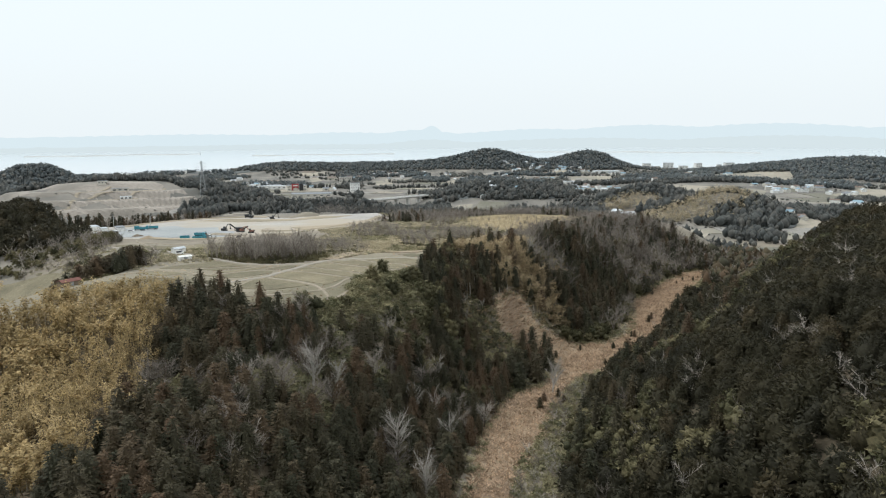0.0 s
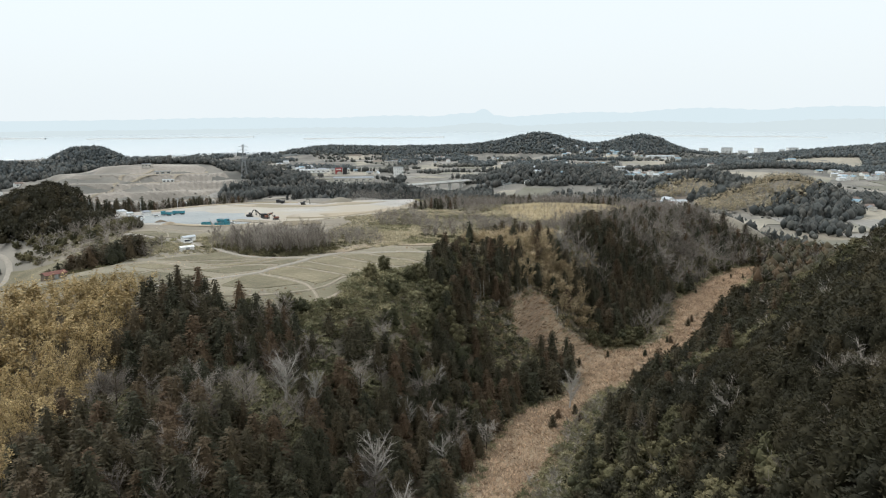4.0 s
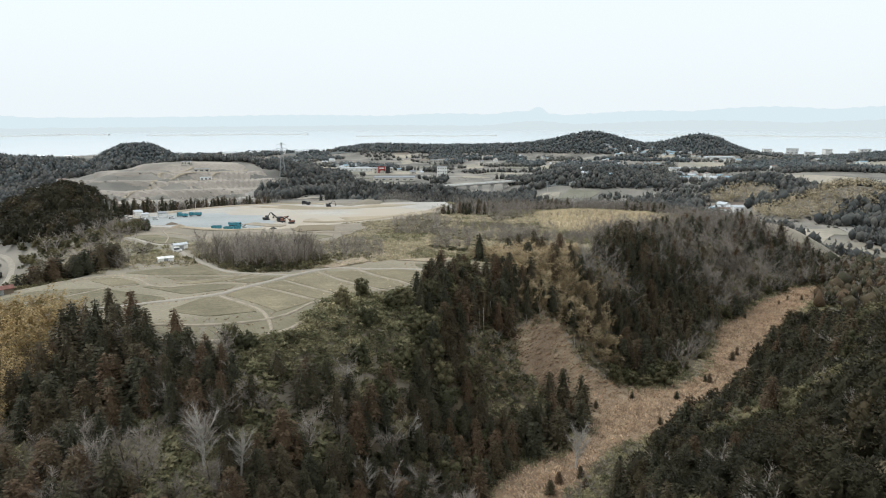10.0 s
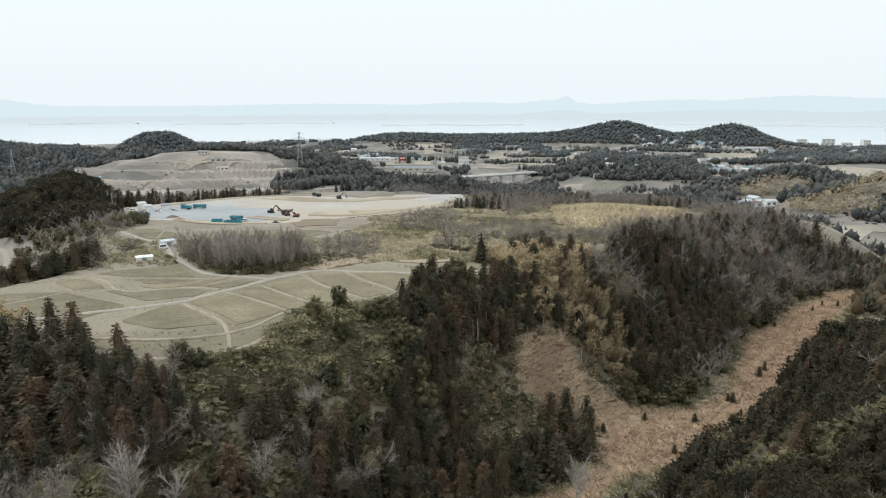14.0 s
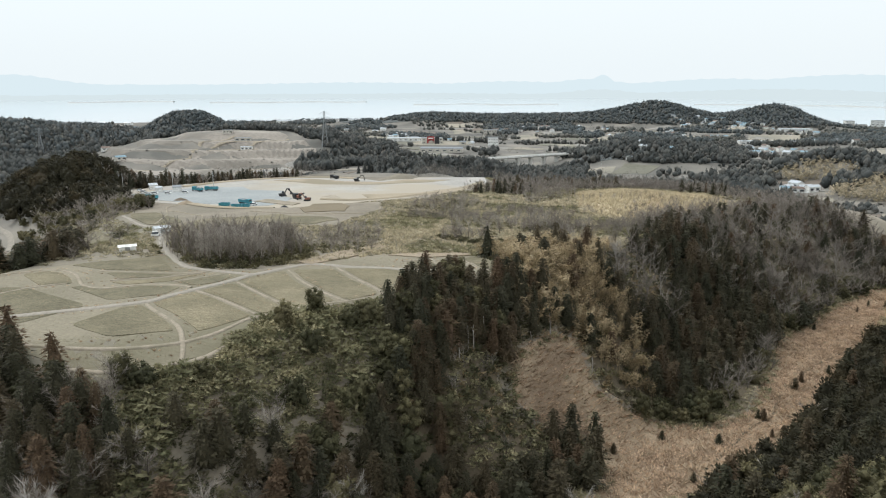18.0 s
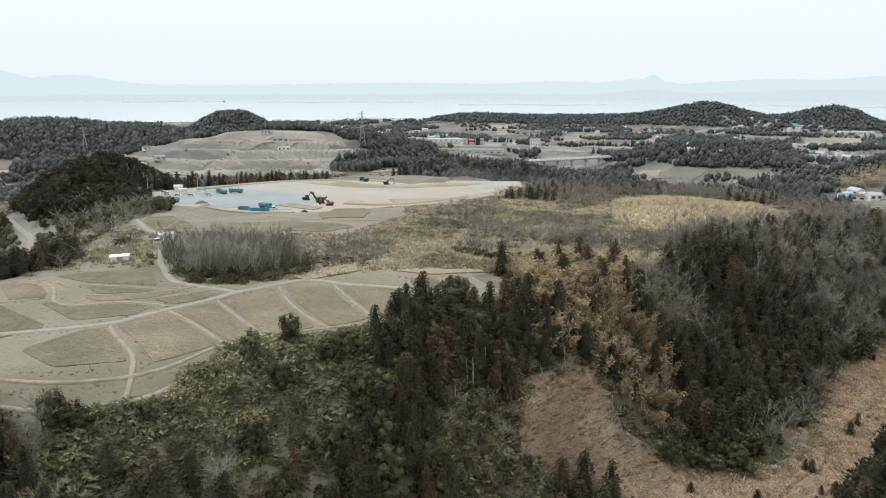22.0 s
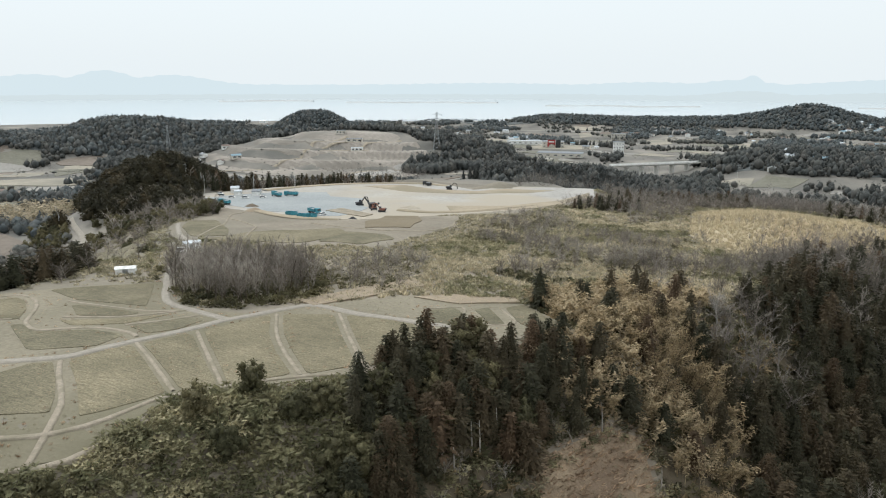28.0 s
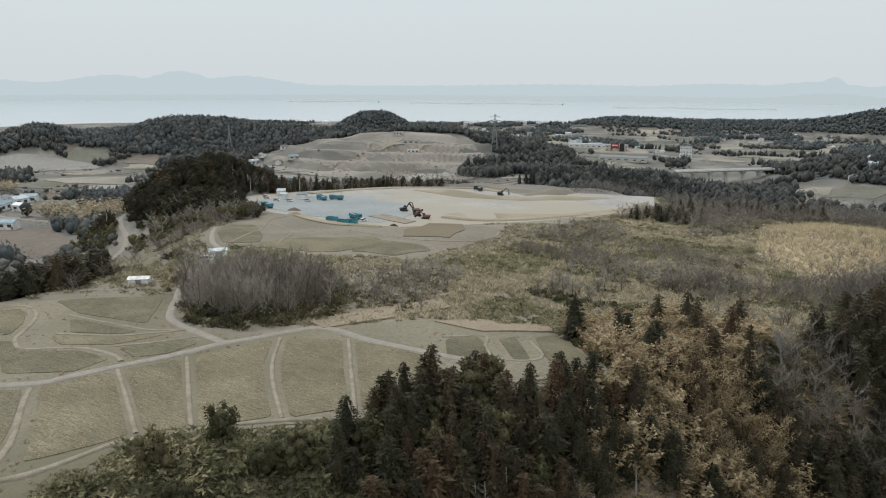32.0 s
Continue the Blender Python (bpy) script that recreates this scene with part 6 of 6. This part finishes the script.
wood("dark saplings on the valley floor", "cedar", spots[:, 0], spots[:, 1], 2.6 + 1.6 * np.abs(np.sin(spots[:, 0])), 131, 12, wide=1.7)
banks = lambda x, y: inside(x, y, [(-26, 298), (-20, 306), (-6, 314), (-2, 308), (-14, 298)]) | (inside(x, y, [(-50, 284), (-44, 300), (-36, 318), (-30, 312), (-38, 292), (-44, 282)]) & (waves(x, y, 5, 2) > 0))
grow("straw on the bare banks", "reed", (-52, 0, 282, 320), 1.2, 136, banks, 0.4, 0.9, wide=1.6, label="pale straw grass on the bare banks", sink=0.0, leaf="pale_reed")
grow("dry grass on the plateau", "reed", (-130, 70, 280, 470), 2.2, 60, lambda x, y: scrub(x, y), 0.7, 1.4, wide=1.9, label="tufts of dry yellow grass", sink=0.0, leaf="weed")
grow("stubble on the plots", "reed", (-125, 18, 196, 312), 1.15, 137, lambda x, y: (outside(x, y, FIELD) < -0.5) & off_lanes(x, y, 1.2) & (waves(x, y, 4, 3) > -0.5), 0.10, 0.26, wide=2.4, label="short mown stubble over the farm plots", sink=0.0, leaf="weed", tones=(0.0, 0.55))
grow("grass along the tracks", "reed", (-120, 20, 196, 312), 1.6, 61, lambda x, y: (outside(x, y, FIELD) < 2) & ~off_lanes(x, y, 3.0) & off_lanes(x, y, 1.5), 0.25, 0.55, wide=1.6, label="dry grass along the field tracks", sink=0.0)
# west side
grow("trees at the west edge", "cedar", (-170, -112, 236, 306), 3.6, 62, lambda x, y: oval(x, y, -138, 270, 17, 23) & (outside(x, y, FIELD) > 2), 7, 11, 6, ((-130, 268),), wide=1.8)
grow("bushes by the sheds", "shrub", (-150, -90, 284, 345), 5, 63, lambda x, y: off_lanes(x, y, 3) & open_ground(x, y) & (np.hypot(x + 108, y - 284) > 6) & (np.hypot(x + 127, y - 327) > 7) & (np.hypot(x + 122, y - 318) > 5), 1.2, 2.6, 25, ((-110, 290),), wide=1.5)
dark_hill = lambda x, y: (oval(x, y, -290, 446, 36, 42) | oval(x, y, -330, 500, 40, 48)) & (outside(x, y, QUARRY) > 1) & off_lanes(x, y, 5)
foot = lambda x, y: (oval(x, y, -262, 428, 44, 30) | oval(x, y, -290, 420, 26, 18)) & (outside(x, y, QUARRY) > 3) & off_lanes(x, y, 5) & ~dark_hill(x, y)
flank = lambda x, y: (-along(x, y, WEST_EDGE) > -8) & (-along(x, y, WEST_EDGE) < 60) & (y > 190) & (y < 430) & off_lanes(x, y, 3.5) & open_ground(x, y) & (outside(x, y, FIELD) > 4)
grow("brush on the western flank", "weed", (-260, -110, 190, 430), 3.6, 121, lambda x, y: flank(x, y) & (waves(x, y, 17, 3) > -0.2), 0.8, 1.9, 0, wide=1.8, tones=(0.0, 0.6))
grow("bushes on the western flank", "shrub", (-260, -110, 190, 430), 5, 122, lambda x, y: flank(x, y) & (waves(x, y, 14, 5) > 0.15), 1.5, 3.5, 0, wide=1.5, leaf="broadleaf")
grow("bare trees on the western flank", "bare", (-260, -110, 190, 430), 6.5, 123, lambda x, y: flank(x, y) & (waves(x, y, 19, 7) > 0.2), 4, 8, 0, wide=1.4)
grow("dark wooded hill", "pine", (-380, -200, 385, 560), 5.4, 64, dark_hill, 8, 12.5, 0, ((-250, 420),), wide=1.25)
grow("dark trees at the foot of the hill", "broadleaf", (-320, -200, 385, 480), 4.6, 115, foot, 7, 11, 0, wide=1.1, leaf="pine")
grow("bare trees at the foot of the hill", "bare", (-300, -195, 380, 470), 6, 116, lambda x, y: oval(x, y, -226, 412, 34, 24) & (outside(x, y, QUARRY) > 3) & off_lanes(x, y, 5) & open_ground(x, y), 6, 10, 0, wide=1.3)
grow("trees at the foot of the hill", "broadleaf", (-330, -165, 380, 470), 6, 65, lambda x, y: (outside(x, y, QUARRY) > 3) & (oval(x, y, -235, 405, 42, 30) | oval(x, y, -284, 440, 50, 58)) & ~dark_hill(x, y) & ~foot(x, y) & off_lanes(x, y, 5) & open_ground(x, y), 4, 8, 30, ((-210, 405),), wide=1.2, sink=0.6)
band = [(-264, 478), (-254, 492), (-250, 522), (-232, 560), (-206, 594)]
grow("tree belt behind the yard", "cedar", (-285, -190, 470, 610), 5, 66, lambda x, y: (np.abs(along(x, y, band) + 8) < 8), 9, 14, 0, ((-250, 510),), wide=1.15)
grow("bare trees behind the yard", "bare", (-285, -190, 470, 610), 6, 67, lambda x, y: (np.abs(along(x, y, band) + 9) < 10), 8, 11, 0, ((-250, 510),), wide=1.3)
behind = lambda x, y: (outside(x, y, QUARRY) > 6) & (y > 715) & (y < 930) & (x > 48 - 0.4 * (y - 154)) & (x < 10)
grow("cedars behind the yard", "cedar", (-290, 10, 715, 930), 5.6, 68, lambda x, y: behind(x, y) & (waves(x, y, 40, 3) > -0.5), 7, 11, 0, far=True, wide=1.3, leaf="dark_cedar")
grow("cedar belt behind the yard", "cedar", (-230, -20, 730, 850), 5.5, 117, lambda x, y: oval(x, y, -130, 772, 84, 24), 8, 13, 0, wide=1.4, leaf="dark_cedar")
grow("bare wood behind the yard", "bare", (-120, 110, 480, 830), 6, 69, lambda x, y: (outside(x, y, QUARRY) > 8) & ~inside(x, y, REEDS) & (y + 0.3 * x > 575) & (y + 0.9 * np.maximum(0, x - 60) < 780) & (waves(x, y, 33, 8) > -0.55) & (np.hypot(x - 10, y - 900) > 60), 8, 12, 0, far=True, wide=1.5)
# the far land
bare_ovals = ((-440, 850, 165, 125), (-265, 1235, 100, 60), (-205, 1050, 60, 50), (10, 925, 45, 28), (205, 800, 30, 30), (520, 1100, 120, 110), (-480, 452, 60, 40), (440, 1130, 120, 90), (290, 1180, 60, 40), (-70, 985, 80, 26), (-99, 938, 60, 40), (-59, 984, 80, 20), (-770, 640, 75, 48), (-690, 748, 55, 30), (-570, 590, 90, 42), (-620, 690, 60, 24), (-1150, 1100, 150, 60), (-150, 1180, 130, 70), (-60, 1330, 90, 60), (120, 1210, 90, 60), (-330, 1480, 110, 70), (160, 1560, 140, 60), (420, 930, 60, 40), (-560, 1150, 120, 60))


def far_land(x, y):
    r = np.hypot(x, y)
    ok = (r < 2060) & (y > 420) & (x < 0.68 * y + 40) & (x > 40 - 1.95 * (y - 173)) & (r > 560)
    ok &= (np.sin(x * 91.7 + y * 57.3) * 0.5 + 0.5 < np.clip(1500 / r, 0.65, 1)) & (outside(x, y, QUARRY) > 60) & ~oval(x, y, -130, 780, 110, 70)
    ok &= (x < -300) | (y > 700) | (x > 110 + 0.0 * y)
    for cx, cy, rx, ry in bare_ovals:
        ok &= ((x - cx) / rx) ** 2 + ((y - cy) / ry) ** 2 > 1
    for ring in FAR_FIELDS + MOSAIC:
        ok &= ~inside(x, y, ring)
    return ok & (off_lanes(x, y, 7))


def high_land(x, y):
    return height(x, y) - (11 - 0.004 * (np.hypot(x, y) - 600)) > 9


canes_far = lambda x, y: oval(x, y, 285, 770, 62, 45) | oval(x, y, 236, 870, 34, 26) | oval(x, y, -392, 450, 40, 32) | oval(x, y, -620, 500, 40, 22)
near_far = lambda x, y: np.hypot(x, y) < 1330
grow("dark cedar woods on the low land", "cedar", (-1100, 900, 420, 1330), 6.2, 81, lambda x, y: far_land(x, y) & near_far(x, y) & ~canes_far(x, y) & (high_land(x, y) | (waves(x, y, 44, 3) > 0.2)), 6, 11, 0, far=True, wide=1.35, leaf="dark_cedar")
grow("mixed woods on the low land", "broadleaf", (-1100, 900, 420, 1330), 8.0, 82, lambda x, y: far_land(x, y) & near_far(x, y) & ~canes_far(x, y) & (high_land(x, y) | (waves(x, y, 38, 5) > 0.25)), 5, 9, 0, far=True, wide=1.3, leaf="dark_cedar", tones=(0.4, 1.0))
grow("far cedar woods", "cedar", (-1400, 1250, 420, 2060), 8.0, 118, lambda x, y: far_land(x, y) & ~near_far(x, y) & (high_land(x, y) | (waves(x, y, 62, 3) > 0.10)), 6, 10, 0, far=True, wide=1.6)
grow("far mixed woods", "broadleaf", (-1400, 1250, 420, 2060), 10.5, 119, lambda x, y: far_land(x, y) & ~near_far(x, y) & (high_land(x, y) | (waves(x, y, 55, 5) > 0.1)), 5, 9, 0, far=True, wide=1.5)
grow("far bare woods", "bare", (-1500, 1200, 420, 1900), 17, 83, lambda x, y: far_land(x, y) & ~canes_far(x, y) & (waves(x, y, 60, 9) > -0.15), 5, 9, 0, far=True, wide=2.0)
def west_ridges(x, y):
    ok = np.zeros(np.shape(x), bool)
    for cx, cy, rx, ry, turn in ((-735, 875, 215, 52, 51), (-905, 672, 190, 60, 60), (-757, 852, 110, 95, 50), (-680, 985, 100, 85, 40)):
        c, s = math.cos(radians(turn)), math.sin(radians(turn))
        ok |= (((x - cx) * c + (y - cy) * s) / rx) ** 2 + (((y - cy) * c - (x - cx) * s) / ry) ** 2 < 1
    return ok


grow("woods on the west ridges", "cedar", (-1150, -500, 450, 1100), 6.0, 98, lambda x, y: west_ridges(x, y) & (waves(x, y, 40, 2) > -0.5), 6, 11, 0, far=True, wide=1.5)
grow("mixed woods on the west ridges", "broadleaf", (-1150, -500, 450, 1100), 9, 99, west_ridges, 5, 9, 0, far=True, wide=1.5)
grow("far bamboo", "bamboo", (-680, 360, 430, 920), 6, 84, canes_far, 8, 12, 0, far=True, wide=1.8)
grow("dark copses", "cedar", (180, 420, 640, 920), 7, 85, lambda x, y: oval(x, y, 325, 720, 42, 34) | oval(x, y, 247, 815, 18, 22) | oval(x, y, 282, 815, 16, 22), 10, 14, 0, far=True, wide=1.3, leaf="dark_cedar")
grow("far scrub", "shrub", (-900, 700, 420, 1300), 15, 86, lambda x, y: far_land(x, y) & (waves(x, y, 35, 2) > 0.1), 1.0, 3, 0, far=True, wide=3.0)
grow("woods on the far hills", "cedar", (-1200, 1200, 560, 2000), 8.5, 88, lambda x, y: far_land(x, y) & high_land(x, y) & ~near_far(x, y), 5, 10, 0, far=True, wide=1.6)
grow("scrub on the terraced hill", "shrub", (-620, -260, 700, 900), 12, 89, lambda x, y: oval(x, y, -430, 800, 140, 60) & (off_lanes(x, y, 6)) & (waves(x, y, 30, 4) > -0.3), 0.8, 2.0, 0, far=True, wide=3.0)
grow("trees on the terraced hill", "bare", (-460, -250, 690, 900), 9, 87, lambda x, y: oval(x, y, -350, 790, 40, 16) | oval(x, y, -300, 800, 36, 30), 8, 12, 0, far=True, wide=1.5)
grow("wood on the second hill", "cedar", (-636, -496, 633, 753), 5, 91, lambda x, y: oval(x, y, -566, 693, 46, 30), 8, 12, 0, far=True, wide=1.3, tones=(0.0, 0.4), leaf="dark_cedar")
grow("copse below the terraced hill", "cedar", (-360, -250, 800, 930), 5.5, 120, lambda x, y: oval(x, y, -300, 865, 28, 30) | oval(x, y, -270, 900, 40, 14), 9, 13, 0, far=True, wide=1.3, leaf="dark_cedar")
north_slope = lambda x, y: (outside(x, y, QUARRY) > 10) & (outside(x, y, REEDS) > 4) & (y > 505 - 0.35 * x) & (y < 640) & (x > -55) & (x < 150)
grow("dark bare wood above the reed hill", "bare", (-55, 150, 440, 640), 4.6, 92, lambda x, y: north_slope(x, y), 6, 10, 0, far=True, leaf="bare", wide=1.6, tones=(0.0, 0.45))
grow("cedars above the reed hill", "cedar", (-55, 150, 440, 640), 7, 93, lambda x, y: north_slope(x, y) & (waves(x, y, 20, 3) > 0.1), 6, 10, 0, wide=1.3)
grow("low shrubs above the reed hill", "shrub", (-55, 150, 440, 640), 6, 94, lambda x, y: north_slope(x, y), 1.5, 3, 0, wide=1.8)
grow("saplings on the reed hill", "bare", (15, 110, 415, 560), 5.5, 95, lambda x, y: inside(x, y, REEDS) & (y < 500) & (waves(x, y, 14, 2) > -0.2), 2.5, 5, 30, ((50, 430),), wide=0.9)
grow("dark trees among the rim cedars", "broadleaf", (-16, 30, 200, 284), 6.5, 96, lambda x, y: slope(x, y) & ~margin(x, y) & (oval(x, y, 5, 250, 17, 22) | oval(x, y, 0, 222, 14, 22)), 5, 8.5, 20, ((0, 250),), wide=1.2)
grow("dry bushes in the clearing", "weed", (-5, 175, 115, 430), 3.6, 101, lambda x, y: (outside(x, y, CLEARING) < 0) & (waves(x, y, 8, 4) > -0.1), 0.4, 1.0, 0, wide=1.6)
grow("green grass in the clearing", "shrub", (18, 60, 225, 285), 2.2, 102, lambda x, y: (outside(x, y, CLEARING) < 0) & oval(x, y, 44, 262, 9, 8), 0.4, 0.9, 0, wide=1.5)
# woods that go on under and beside the flight line
around = lambda x, y: (np.abs(V(x, y)) > 9) & ((y < 62) | (x > 22 + 0.72 * y)) & (y < 355) & (x > -150) & (x < 330)
grow("woods round the hill", "broadleaf", (-150, 330, -80, 355), 5.5, 103, around, 6, 9, 0, far=True, leaf="pine", wide=1.7)
grow("cedars round the hill", "cedar", (-150, 330, -80, 355), 9, 104, around, 7, 11, 0, far=True, leaf="cedar", wide=1.6)
end_wood = lambda x, y: (oval(x, y, 173, 409, 34, 30) | oval(x, y, 215, 455, 40, 30)) & (outside(x, y, CLEARING) > 3)
grow("bare trees beyond the valley end", "bare", (113, 270, 349, 510), 5, 105, end_wood, 5, 9, 0, far=True, leaf="bare", wide=1.6)
grow("cedars beyond the valley end", "cedar", (113, 270, 349, 510), 6.5, 106, end_wood, 6, 10, 0, far=True, leaf="cedar", wide=1.6)
grow("shrubs beyond the valley end", "shrub", (113, 270, 349, 510), 4, 107, end_wood, 1.5, 3, 0, wide=1.8)
hedge = [(-19, 339), (-2, 338), (13, 340)]
grow("dark bramble hedge", "shrub", (-33, 37, 322, 356), 2.2, 108, lambda x, y: (np.abs(along(x, y, hedge)) < 3.0 + 1.5 * waves(x, y, 6, 2)) & open_ground(x, y), 1.4, 2.8, 30, ((-2, 338),), wide=1.3, leaf="broadleaf")
grow("green tussocks on the plateau", "shrub", (-45, 60, 300, 470), 2.6, 109, lambda x, y: scrub(x, y) & (waves(x, y, 26, 7) > 0.38), 0.8, 1.8, 0, wide=1.9)
west_low = lambda x, y: (x < -205 - 0.3 * (y - 400)) & (outside(x, y, QUARRY) > 25) & off_lanes(x, y, 6) & ~dark_hill(x, y) & np.all([~inside(x, y, ring) for ring in FAR_FIELDS], axis=0) & np.all([np.hypot(x - hx, y - hy) > 11 for hx, hy in PLACES[:9]], axis=0)
grow("trees on the western low land", "broadleaf", (-560, -170, 330, 640), 7.5, 110, lambda x, y: west_low(x, y) & (waves(x, y, 24, 3) > 0.12), 3, 7, 0, far=True, wide=1.6)
grow("bare trees on the western low land", "bare", (-560, -170, 330, 640), 7, 111, lambda x, y: west_low(x, y) & (waves(x, y, 30, 6) > 0.05), 4, 8, 0, far=True, wide=1.6)
grow("cedars on the western low land", "cedar", (-560, -170, 330, 640), 8, 112, lambda x, y: west_low(x, y) & (waves(x, y, 38, 8) > 0.3), 6, 10, 0, far=True, wide=1.5)
